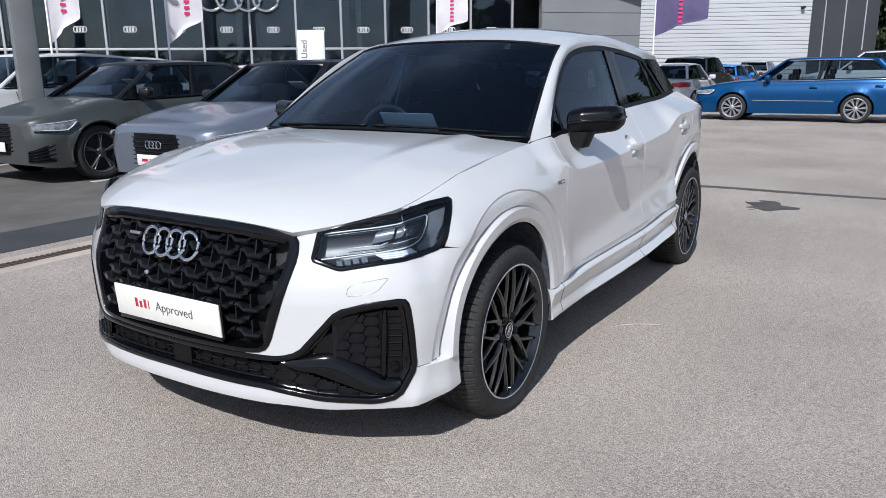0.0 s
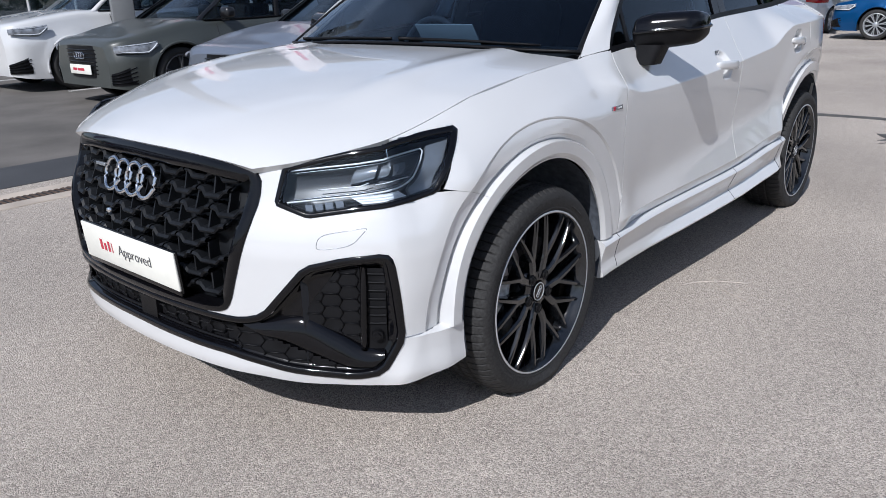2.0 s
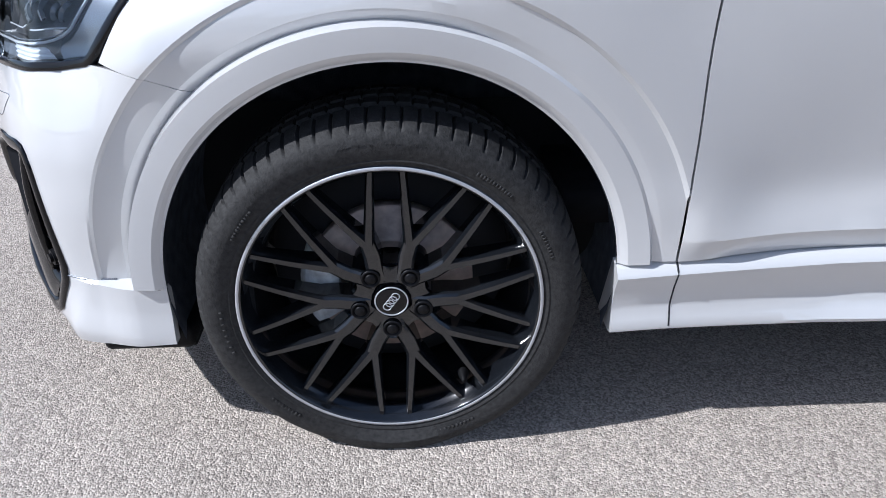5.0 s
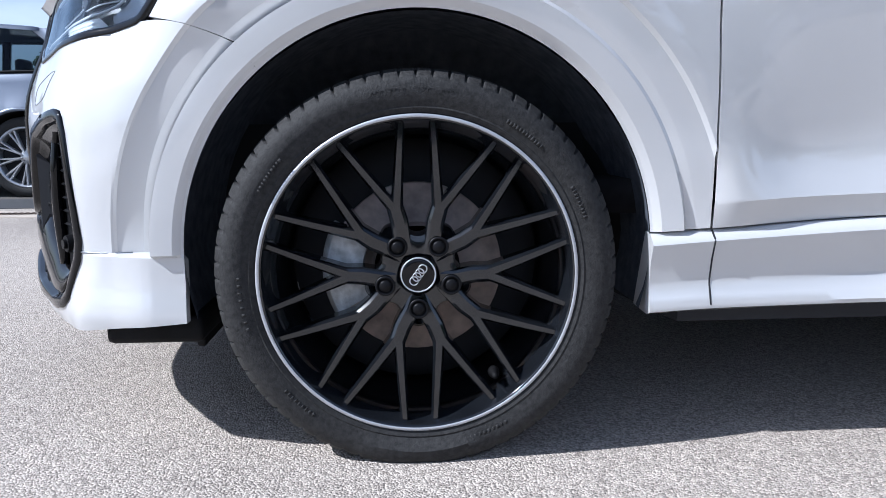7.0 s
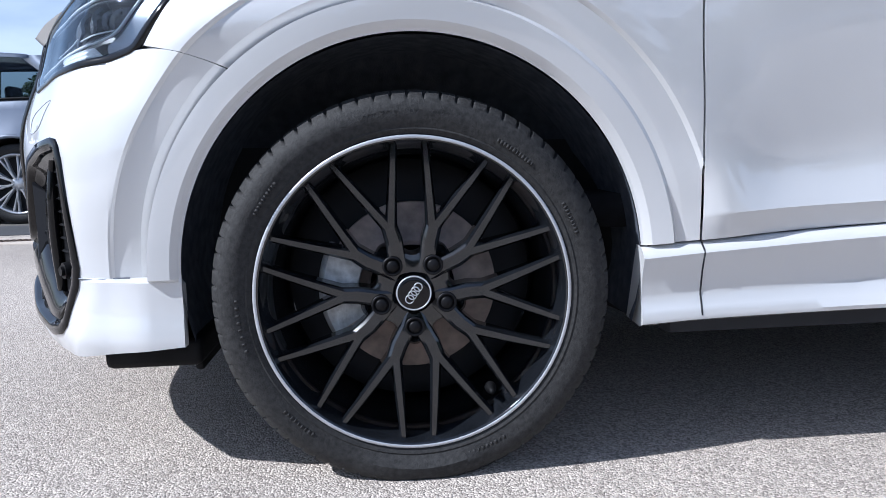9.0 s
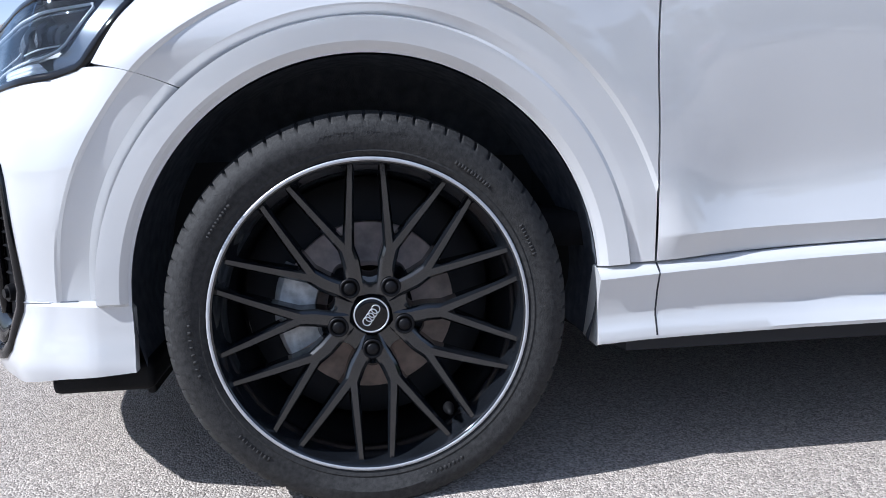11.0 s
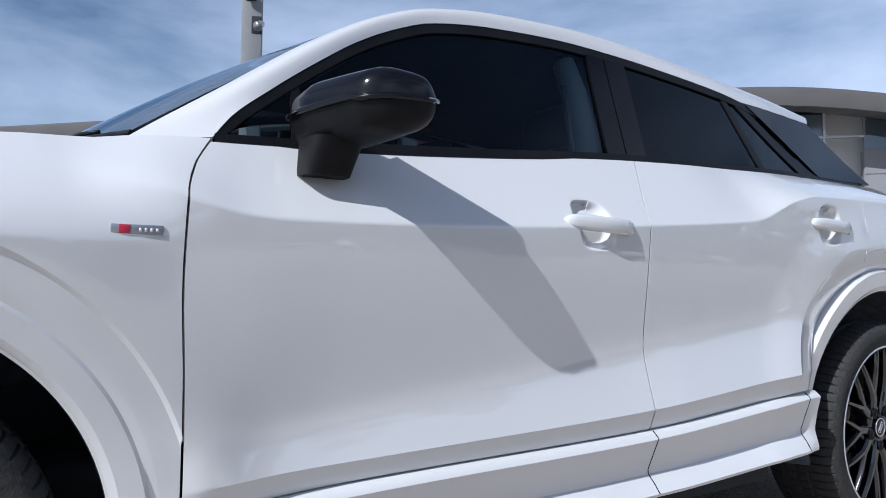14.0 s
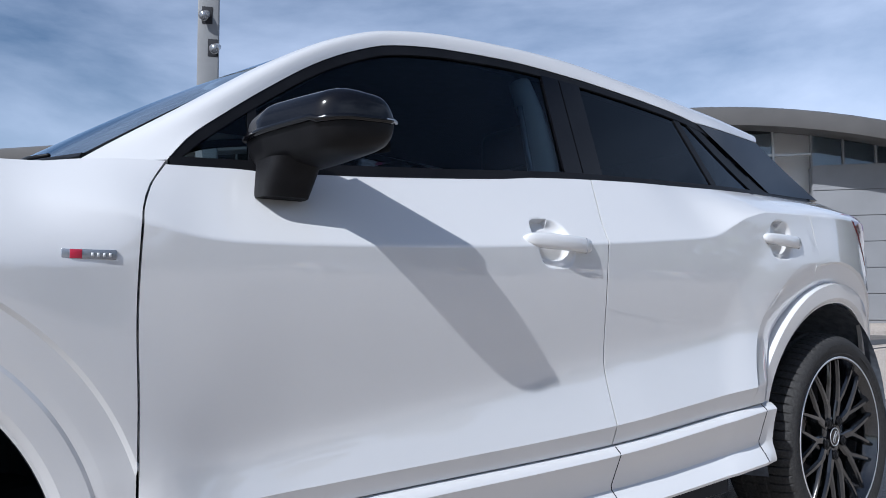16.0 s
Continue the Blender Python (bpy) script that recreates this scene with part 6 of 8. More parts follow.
def parked_car(name, label, at, heading, length=4.2, width=1.78, height=1.45, wheelbase=2.6, overhang=0.82, body=PAINT, roof=None,
               bonnet=(0.80, 0.98), screen=(0.32, 1.02), tail=(2.75, 3.2), deck=1.02, wheel_r=0.32, spokes=5, light_wheels=True,
               lamp_h=(0.075, 0.125), plate_mat=None, group="parked cars", card=False, bright_trim=False):
    """A parked car. Its front axle stands over the place given, its nose points to local -x."""
    ob = thing(name, label, "car", group)
    hw = width / 2
    x0, x1 = -overhang, length - overhang
    hood0, hood1 = bonnet
    s0, s1 = screen
    t0, t1 = tail
    top = smooth_curve([(x0, hood0 - 0.06), (x0 + 0.05, hood0 - 0.005), (x0 + 0.30, hood0 + 0.050), (x0 + 0.6, lerp(hood0, hood1, 0.62)), (s0 - 0.05, hood1), (s0 + 0.6, hood1 + 0.0), (t0, deck), (t1, deck - 0.02), (x1 - 0.04, deck - 0.10), (x1, deck - 0.30)])
    wide = smooth_curve([(x0, hw * 0.72), (x0 + 0.06, hw * 0.84), (x0 + 0.20, hw * 0.935), (x0 + 0.50, hw * 0.985), (0.3, hw), (wheelbase, hw), (x1 - 0.5, hw * 0.97), (x1 - 0.15, hw * 0.86), (x1, hw * 0.70)])
    zlow = smooth_curve([(x0, 0.24), (x0 + 0.3, 0.19), (wheelbase + 0.5, 0.21), (x1 - 0.2, 0.26), (x1, 0.32)])
    stations = sorted(set([round(float(v), 3) for v in np.linspace(x0, x1, 66)] + [round(ax + k * 0.033, 3) for ax in (0.0, wheelbase) for k in range(-13, 14)] + [x0 + 0.02, x0 + 0.04, x1 - 0.02, x1 - 0.05]))
    zs = np.linspace(0, 1, 15)
    arch_r = wheel_r + 0.045
    bm = bmesh.new()
    rows = []
    for x in stations:
        w, zt, zb = wide(x), top(x), zlow(x)
        row = []
        for t in zs:
            z = lerp(zb, zt - 0.045, t)
            f = 0.93 + 0.075 * math.sin(math.pi * min(1, 0.12 + 0.62 * t)) - 0.06 * step(0.62, 1.0, t)
            flare = 0.0
            for ax in (0.0, wheelbase):
                d = math.hypot(x - ax, z - wheel_r)
                flare += 0.022 * (1 - step(arch_r, arch_r + 0.10, d))
            row.append((w * f + flare, z))
        row.append((w * 0.90, zt - 0.020))
        fold = 0.010 * step(x0 + 0.25, x0 + 0.6, x) * (1 - step(s0 - 0.1, s0 + 0.1, x))
        row.append((w * 0.80, zt - 0.003))
        row.append((w * 0.66, zt + 0.004 + fold))
        row.append((w * 0.60, zt + 0.006))
        row.append((w * 0.40, zt + 0.012))
        full = [(x, -a, b) for a, b in row] + [(x, 0, zt + 0.018)] + [(x, a, b) for a, b in reversed(row)]
        rows.append(full)
    vs = [[bm.verts.new(p) for p in r] for r in rows]
    for j in range(len(vs) - 1):
        for i in range(len(vs[0]) - 1):
            q = [vs[j][i], vs[j][i + 1], vs[j + 1][i + 1], vs[j + 1][i]]
            c = sum((v.co for v in q), Vector()) / 4
            if abs(c.y) > hw * 0.6 and any(math.hypot(c.x - ax, c.z - wheel_r) < arch_r for ax in (0.0, wheelbase)):
                continue
            if s0 + 0.30 < c.x < t0 and abs(c.y) < hw * 0.72:
                continue
            bm.faces.new(q)
    bm.faces.new(vs[0])
    bm.faces.new(vs[-1])
    bmesh.ops.delete(bm, geom=[v for v in bm.verts if not v.link_faces], context="VERTS")
    # the wheel openings are round
    for v in [v for v in bm.verts if v.is_boundary and abs(v.co.y) > hw * 0.6]:
        for ax in (0.0, wheelbase):
            dx, dz = v.co.x - ax, v.co.z - wheel_r
            d = math.hypot(dx, dz)
            if abs(d - arch_r) < 0.055:
                if dz > -0.06:
                    v.co.x, v.co.z = ax + dx / d * arch_r, wheel_r + dz / d * arch_r
                elif abs(dx) < arch_r:
                    v.co.x = ax + math.copysign(math.sqrt(max(0.0, arch_r ** 2 - dz ** 2)), dx)
    outward(bm, (1.2, 0, 0.5))
    part("body", bm, body, ob, sharp=55)
    # arch liners, lips and underside
    for ax in (0.0, wheelbase):
        for sd in (-1, 1):
            bm = bmesh.new()
            arc = np.linspace(-0.35, math.pi + 0.35, 26)
            grid(bm, [[(ax + arch_r * 1.01 * math.cos(a), sd * yy, wheel_r + arch_r * 1.01 * math.sin(a)) for a in arc] for yy in (hw * 0.995, hw * 0.55)])
            grid(bm, [[(ax + k * math.cos(a), sd * hw * 0.55, wheel_r + k * math.sin(a)) for a in arc] for k in (arch_r * 1.01, 0.01)])
            part("arch_liner", bm, DARK, ob)
            bm = bmesh.new()
            tube(bm, [(ax + (arch_r + 0.012) * math.cos(a), sd * (wide(ax + (arch_r) * math.cos(a)) * (0.985 if math.sin(a) < 0.75 else 1.0) + 0.014), wheel_r + (arch_r + 0.012) * math.sin(a)) for a in np.linspace(-0.22, math.pi + 0.22, 44)], 0.017, 7)
            part("arch_trim", bm, body, ob)
            simple_wheel(ob, ax, sd * (hw - 0.015), wheel_r, sd, wheel_r, spokes, light_wheels, spokes > 6 or not light_wheels)
    bm = bmesh.new()
    box(bm, ((x0 + x1) / 2, 0, 0.30), (length * 0.86, width * 0.62, 0.20))
    part("underbody", bm, DARK, ob, smooth=False)

    # glasshouse
    rz = height
    wr = hw * 0.70
    wb = hw * 0.885
    ra, rb = s0 + 0.66, t0 - 0.10
    bm = bmesh.new()

    def ring_at(t):
        # t runs up from the belt to the roof edge
        x_f, x_r = lerp(s0, ra, t), lerp(t1, rb, t)
        y = lerp(wb, wr, t)
        z_f, z_m, z_r = lerp(hood1, rz - 0.055, t), lerp(top(1.4), rz - 0.03, t), lerp(deck, rz - 0.06, t)
        pts = []
        for k in range(9):
            a = k / 8
            pts.append(Vector((x_f + 0.10 * (abs(a * 2 - 1) ** 2.0), lerp(y * 0.97, -y * 0.97, a), z_f + 0.02 * (1 - (a * 2 - 1) ** 2))))
        for k in range(1, 16):
            a = k / 16
            pts.append(Vector((lerp(x_f + 0.10, x_r - 0.06, a), -y * (1 + 0.02 * math.sin(math.pi * a) - 0.05 * a ** 3), lerp(z_f, z_r, a) + (z_m - (z_f + z_r) / 2) * 4 * a * (1 - a))))
        for k in range(9):
            a = k / 8
            pts.append(Vector((x_r - 0.06 * (abs(a * 2 - 1) ** 2.0), lerp(-y * 0.95, y * 0.95, a), z_r)))
        for k in range(1, 16):
            a = 1 - k / 16
            pts.append(Vector((lerp(x_f + 0.10, x_r - 0.06, a), y * (1 + 0.02 * math.sin(math.pi * a) - 0.05 * a ** 3), lerp(z_f, z_r, a) + (z_m - (z_f + z_r) / 2) * 4 * a * (1 - a))))
        return pts

    rows = [ring_at(t) for t in np.linspace(0, 1, 7)]
    grid(bm, rows, wrap=True)
    outward(bm, (1.3, 0, 1.0))
    part("glasshouse", bm, CAR_GLASS, ob, "tinted windows")
    roof_mat = roof or body
    last = rows[-1]
    bm = bmesh.new()
    cx = (ra + rb) / 2
    rr = []
    for k, f in enumerate((1.03, 1.02, 0.95, 0.75, 0.4, 0.02)):
        lift = (-0.015, 0.012, 0.028, 0.040, 0.048, 0.050)[k]
        rr.append([Vector((lerp(cx, p.x, f), p.y * f, p.z + lift)) for p in last])
    grid(bm, rr, wrap=True)
    outward(bm, (1.3, 0, 0.8))
    part("roof", bm, roof_mat, ob)
    for sd in (-1, 1):
        for (ba, ta, wd, pm) in (((s0 + 0.06), ra + 0.06, 0.045, roof or body), (lerp(s0, t1, 0.45), lerp(ra, rb, 0.46), 0.04, SATIN_BLACK), (t1 - 0.10, rb - 0.02, 0.11, roof or body)):
            bm = bmesh.new()
            rows = []
            for t in np.linspace(-0.02, 1.02, 6):
                x = lerp(ba, ta, t)
                a = (x - lerp(s0, ra, t)) / max(0.1, (lerp(t1, rb, t) - lerp(s0, ra, t)))
                z_f, z_m, z_r = lerp(hood1, rz - 0.055, t), lerp(top(1.4), rz - 0.03, t), lerp(deck, rz - 0.06, t)
                z = lerp(z_f, z_r, a) + (z_m - (z_f + z_r) / 2) * 4 * a * (1 - a)
                y = lerp(wb, wr, t) * (1 + 0.02 * math.sin(math.pi * min(1, max(0, a))) - 0.05 * max(0, a) ** 3)
                rows.append([(x - wd, sd * (y - 0.03), z), (x - wd * 0.8, sd * (y + 0.006), z), (x + wd * 0.8, sd * (y + 0.006), z), (x + wd, sd * (y - 0.03), z)])
            grid(bm, rows)
            part("pillar", bm, pm, ob)
        # belt strip, door joints and handles
        bm = bmesh.new()
        tube(bm, [(x, sd * (wide(x) * 0.905), top(x) - 0.012) for x in np.linspace(s0 + 0.1, t1 - 0.15, 16)], 0.012, 6)
        part("belt_trim", bm, CHROME if bright_trim else SATIN_BLACK, ob)
        if bright_trim:
            bm = bmesh.new()
            tube(bm, [(x, sd * (wide(x) * 1.004 + 0.004), 0.50) for x in np.linspace(0.46, wheelbase - 0.46, 14)], 0.012, 6)
            part("rubbing_strip", bm, CHROME, ob)
            bm = bmesh.new()
            tube(bm, [(p.x, p.y * 1.015, p.z - 0.02) for p in last if p.y * sd > wr * 0.9], 0.012, 6)
            part("roof_rail", bm, CHROME, ob)
        for dx in (s0 + 0.25, lerp(s0, t1, 0.50)):
            bm = bmesh.new()
            pts = []
            for t in np.linspace(0.1, 0.98, 8):
                z = lerp(zlow(dx), top(dx) - 0.045, t)
                f = 0.93 + 0.075 * math.sin(math.pi * min(1, 0.12 + 0.62 * t)) - 0.06 * step(0.62, 1.0, t)
                pts.append((dx + 0.02 * math.sin(3 * t), sd * (wide(dx) * f + 0.0005), z))
            tube(bm, pts, 0.004, 5)
            part("door_joint", bm, DARK, ob)
            hx = dx + (lerp(s0, t1, 0.50) - s0 - 0.25) * 0.83
            bm = bmesh.new()
            box(bm, (hx, sd * (wide(hx) + 0.012), top(hx) - 0.16), (0.17, 0.03, 0.028), 0.01)
            part("door_handle", bm, body, ob)
        bm = bmesh.new()
        box(bm, (s0 + 0.36, sd * (hw + 0.045), hood1 + 0.07), (0.13, 0.19, 0.13), 0.04)
        box(bm, (s0 + 0.37, sd * (hw - 0.03), hood1 + 0.0), (0.07, 0.10, 0.06), 0.02)
        part("door_mirror", bm, P_BLACK if roof else body, ob)
        # lamps: a dark wedge, tallest at its outer end, with a bright guide along its edge
        bm = bmesh.new()
        rows = []
        for t in np.linspace(0, 1, 9):
            x = lerp(x0 + 0.05, x0 + 0.52, t)
            zt = min(top(x) - 0.05, top(x0 + 0.28) - lerp(0.100, 0.060, t))
            hgt = lerp(lamp_h[0], lamp_h[1], min(1.0, t / 0.7)) * (1 - 0.55 * step(0.72, 1.0, t))
            low = zt - hgt
            rows.append([(x - 0.010, sd * (wide(x) * 0.985 + 0.014), zt), (x - 0.016, sd * (wide(x) * 0.998 + 0.018), lerp(zt, low, 0.5)), (x - 0.010, sd * (wide(x) * 1.0 + 0.014), low)])
        grid(bm, rows)
        outward(bm, (1.0, 0, 0.5))
        fold_edges(bm, 0.02)
        lamp_ob = part("headlamp", bm, LAMP_DIM, ob, "dark wedge-shaped headlamp")
        bm = bmesh.new()
        edge = [Vector(r[2]).lerp(Vector(r[1]), 0.25) + Vector((-0.004, sd * 0.003, 0)) for r in rows[1:8]]
        edge += [Vector(rows[8][1]) + Vector((-0.004, sd * 0.003, 0))]
        tube(bm, edge, [lerp(0.004, 0.010, k / 7) for k in range(8)], 6)
        tube(bm, [Vector(r[0]).lerp(Vector(r[1]), 0.2) + Vector((-0.004, sd * 0.003, 0)) for r in rows[1:]], 0.004, 5)
        part("light_guide", bm, LAMP_CLEAR, lamp_ob)
        bm = bmesh.new()
        rows = []
        for t in np.linspace(0, 1, 7):
            x = lerp(x1 - 0.38, x1 - 0.005, t)
            zt = min(top(x), deck - 0.10) - 0.03
            rows.append([(x + 0.012, sd * (wide(x) * 0.985 + 0.010), deck - 0.10), (x + 0.016, sd * (wide(x) * 1.0 + 0.012), deck - 0.16), (x + 0.012, sd * (wide(x) * 1.0 + 0.008), deck - 0.24)])
        rows.append([(x1 + 0.02, sd * hw * 0.45, deck - 0.115 - 0.0), (x1 + 0.024, sd * hw * 0.45, deck - 0.16), (x1 + 0.02, sd * hw * 0.45, deck - 0.21)])
        grid(bm, rows)
        outward(bm, (1.0, 0, 0.5))
        part("tail_lamp", bm, TAIL_RED, ob)
        # lower front intakes
        bm = bmesh.new()
        rows = []
        for t in np.linspace(0, 1, 6):
            x = lerp(x0 + 0.02, x0 + 0.26, t)
            rows.append([(x - 0.016, sd * (wide(x) * 0.985 + 0.008), lerp(0.40, 0.50, t)), (x - 0.016, sd * (wide(x) * 0.965 + 0.006), 0.27)])
        grid(bm, rows)
        outward(bm, (1.0, 0, 0.5))
        intake = part("intake", bm, SATIN_BLACK, ob)
        for q in range(4):
            bm = bmesh.new()
            tube(bm, [Vector(r[0]).lerp(Vector(r[1]), 0.15 + 0.22 * q) + Vector((-0.006, sd * 0.004, 0)) for r in rows], 0.006, 5)
            part("slat", bm, GLOSS_BLACK, intake)
    # grille, rings of the badge, plates
    bm = bmesh.new()
    rows = []
    for z, w in ((hood0 - 0.055, 0.52), (hood0 - 0.15, 0.60), (hood0 - 0.36, 0.50), (hood0 - 0.42, 0.46)):
        rows.append([(x0 - 0.020 + 0.07 * abs(a) ** 3 * w / 0.45, a * w, z) for a in np.linspace(-1, 1, 13)])
    grid(bm, rows)
    outward(bm, (1.0, 0, 0.5))
    fold_edges(bm, 0.03)
    grille_ob = part("grille", bm, SATIN_BLACK, ob)
    for z in np.arange(hood0 - 0.37, hood0 - 0.10, 0.045):
        bm = bmesh.new()
        w = 0.52
        tube(bm, [(x0 - 0.024 + 0.07 * abs(a) ** 3 * w / 0.45, a * w, z) for a in np.linspace(-1, 1, 9)], 0.008, 5)
        part("grille_bar", bm, GLOSS_BLACK, grille_ob)
    for q in range(4):
        bm = bmesh.new()
        tube(bm, [(x0 - 0.030, (q - 1.5) * 0.055 + 0.038 * math.cos(a), hood0 - 0.165 + 0.038 * math.sin(a)) for a in np.linspace(0, 2 * math.pi, 18, endpoint=False)], 0.006, 5, closed=True)
        part("emblem_ring", bm, CHROME, grille_ob)
    bm = bmesh.new()
    box(bm, (x0 - 0.035, 0, hood0 - 0.325), (0.012, 0.52, 0.11), 0.003)
    part("front_plate", bm, PLATE, ob)
    bm = bmesh.new()
    for k, (c, w) in enumerate(((0.13, 0.10), (-0.02, 0.16))):
        box(bm, (x0 - 0.042, c, hood0 - 0.325), (0.002, w, 0.03))
    part("plate_marks", bm, RED if plate_mat is None else INK, ob, smooth=False)
    bm = bmesh.new()
    box(bm, (x1 + 0.012, 0, deck - 0.30), (0.012, 0.52, 0.11), 0.003)
    part("rear_plate", bm, plate_mat or YELLOW, ob)
    bm = bmesh.new()
    box(bm, (x1 - 0.06, 0, 0.36), (0.16, hw * 1.35, 0.14), 0.04)
    part("rear_valance", bm, SATIN_BLACK, ob)
    # cabin
    bm = bmesh.new()
    for sx in (1.25, 2.05):
        for sy in (-0.36, 0.36):
            box(bm, (sx, sy, 0.85), (0.13, 0.46, 0.55), 0.05)
            box(bm, (sx + 0.05, sy, 1.17), (0.09, 0.24, 0.14), 0.04)
    box(bm, (s0 + 0.45, 0, hood1 - 0.10), (0.45, width * 0.78, 0.12), 0.04)
    part("cabin", bm, CABIN, ob)
    if card:
        bm = bmesh.new()
        box(bm, (s0 + 0.60, -0.30, hood1 + 0.19), (0.006, 0.22, 0.15), 0.001, Matrix.Rotation(radians(-58), 4, "Y"))
        part("price_card", bm, PLATE, ob)
    ob.matrix_basis = pose(at[0], at[1], 0, 0, 0, heading)
    return ob


hatch = dict(length=4.03, width=1.74, height=1.42, wheelbase=2.56, overhang=0.80, bonnet=(0.76, 0.96), screen=(0.30, 1.0), tail=(2.55, 3.0), deck=1.00)
parked_car("car", "dark grey hatchback with a black roof parked on asphalt", (3.15, 7.12), 0, body=P_GREY, roof=P_BLACK, spokes=5, light_wheels=False, wheel_r=0.33, card=True, **hatch)
parked_car("car", "silver-blue hatchback with a price card in its windscreen", (3.40, 4.42), 0, length=4.5, width=1.86, height=1.40, wheelbase=2.68, overhang=0.88, body=P_SILVER, roof=P_BLACK, spokes=5, wheel_r=0.335, card=True, bonnet=(0.72, 0.92), screen=(0.36, 0.95), tail=(2.95, 3.45), deck=0.98, lamp_h=(0.045, 0.060))
parked_car("car", "white crossover with silver wheels parked beside a steel post", (3.15, 9.95), 0, length=4.4, width=1.84, height=1.58, wheelbase=2.65, overhang=0.84, body=PAINT, spokes=10, wheel_r=0.345, bonnet=(0.92, 1.08), screen=(0.36, 1.1), tail=(2.8, 3.25), deck=1.12)
parked_car("car", "white hatchback standing in the second row", (9.6, 7.6), 180, body=PAINT, **hatch)
parked_car("car", "white hatchback in the second row near the showroom", (9.8, 12.6), 180, body=PAINT, length=4.4, width=1.84, height=1.6, wheelbase=2.65, overhang=0.84, bonnet=(0.92, 1.08), screen=(0.36, 1.1), tail=(2.8, 3.25), deck=1.12)
parked_car("car", "metallic blue estate car with silver wheels and chrome trim", (18.25, 1.72), -90, bright_trim=True, length=4.77, width=1.82, height=1.50, wheelbase=2.71, overhang=0.95, body=P_BLUE, spokes=10, wheel_r=0.325, bonnet=(0.78, 0.97), screen=(0.42, 1.0), tail=(3.15, 3.62), deck=1.02)
parked_car("car", "white hatchback parked tail towards the drive", (22.4, 4.1), 180, body=PAINT, **hatch)
parked_car("car", "black sport utility car parked tail towards the drive", (26.6, 4.5), 180, length=4.7, width=1.90, height=1.66, wheelbase=2.8, overhang=0.88, body=P_BLACK, bonnet=(0.95, 1.12), screen=(0.40, 1.15), tail=(2.9, 3.5), deck=1.15, wheel_r=0.36)
parked_car("car", "light blue hatchback parked tail towards the drive", (32.0, 4.6), 180, body=P_SKY, **hatch)
parked_car("car", "dark grey hatchback parked tail towards the drive", (36.6, 5.0), 180, body=P_DARK, **hatch)
parked_car("car", "pale silver crossover parked tail towards the drive", (44.0, 5.3), 180, length=4.5, width=1.88, height=1.66, wheelbase=2.7, overhang=0.86, body=P_MID, bonnet=(0.95, 1.1), screen=(0.4, 1.12), tail=(2.9, 3.35), deck=1.15, wheel_r=0.35)
parked_car("car", "tall white people carrier with dark windows", (27.5, 0.4), -90, length=4.9, width=1.92, height=1.80, wheelbase=3.0, overhang=0.9, body=PAINT, bonnet=(1.02, 1.2), screen=(0.25, 1.2), tail=(3.4, 3.8), deck=1.22, wheel_r=0.34)
parked_car("car", "silver-blue hatchback with silver twin-spoke wheels", (-5.75, 5.25), 0, length=4.4, width=1.84, height=1.46, wheelbase=2.65, overhang=0.86, body=P_SILVER, spokes=10, wheel_r=0.335, bonnet=(0.78, 0.99), screen=(0.38, 1.05), tail=(2.85, 3.3), deck=1.05)
# the row across the drive, seen mirrored in the paint
for k, (cx, cy, hd, mat, tall) in enumerate(((-14.0, -19.5, 80, P_MID, 0), (-8.5, -20.0, 90, PAINT, 1), (-3.0, -20.6, 92, P_DARK, 0), (4.0, -22.0, 178, P_MID, 0), (14.2, -22.5, 176, PAINT, 0), (19.8, -21.5, 172, P_DARK, 0), (26.5, -21.0, 176, PAINT, 1), (33.0, -21.5, 180, P_MID, 1))):
    lab = {id(PAINT): "white", id(P_MID): "silver", id(P_DARK): "dark grey"}[id(mat)]
    if tall:
        parked_car("car", lab + " crossover in the row across the drive", (cx, cy), hd, length=4.4, width=1.84, height=1.6, wheelbase=2.65, overhang=0.84, body=mat, bonnet=(0.92, 1.08), screen=(0.36, 1.1), tail=(2.8, 3.25), deck=1.12, group="cars across the drive")
    else:
        parked_car("car", lab + " hatchback in the row across the drive", (cx, cy), hd, body=mat, group="cars across the drive", **hatch)


# ---- yard: drains, patches, kerb ----
CONCRETE = vary(material("concrete", (0.50, 0.43, 0.36), 0.85), 3.0, 0.75, 1.15, bump=0.4, bump_scale=120)
STRIP_DARK = vary(material("dark_strip", (0.045, 0.046, 0.05), 0.8), 2.0, 0.8, 1.2, bump=0.5, bump_scale=260)
IRON = vary(material("drain_iron", (0.085, 0.055, 0.038), 0.7, metal=0.3), 12.0, 0.6, 1.5, bump=0.3, bump_scale=150)
DAMP = vary(material("damp_asphalt", (0.075, 0.072, 0.068), 0.8), 6.0, 0.7, 1.3, bump=0.5, bump_scale=170)
STEEL = vary(material("grey_post_paint", (0.19, 0.195, 0.20), 0.5), 2.0, 0.85, 1.1)


def flat_patch(name, pts, z, mat, label, category, kind="structure"):
    bm = bmesh.new()
    vs = [bm.verts.new((x, y, z)) for x, y in pts]
    bm.faces.new(vs)
    r = bmesh.ops.extrude_face_region(bm, geom=bm.faces[:])
    for g in r["geom"]:
        if isinstance(g, bmesh.types.BMVert):
            g.co.z = -0.02
    bmesh.ops.recalc_face_normals(bm, faces=bm.faces)
    return tagged(part(name, bm, mat, smooth=False), label, category, kind=kind)


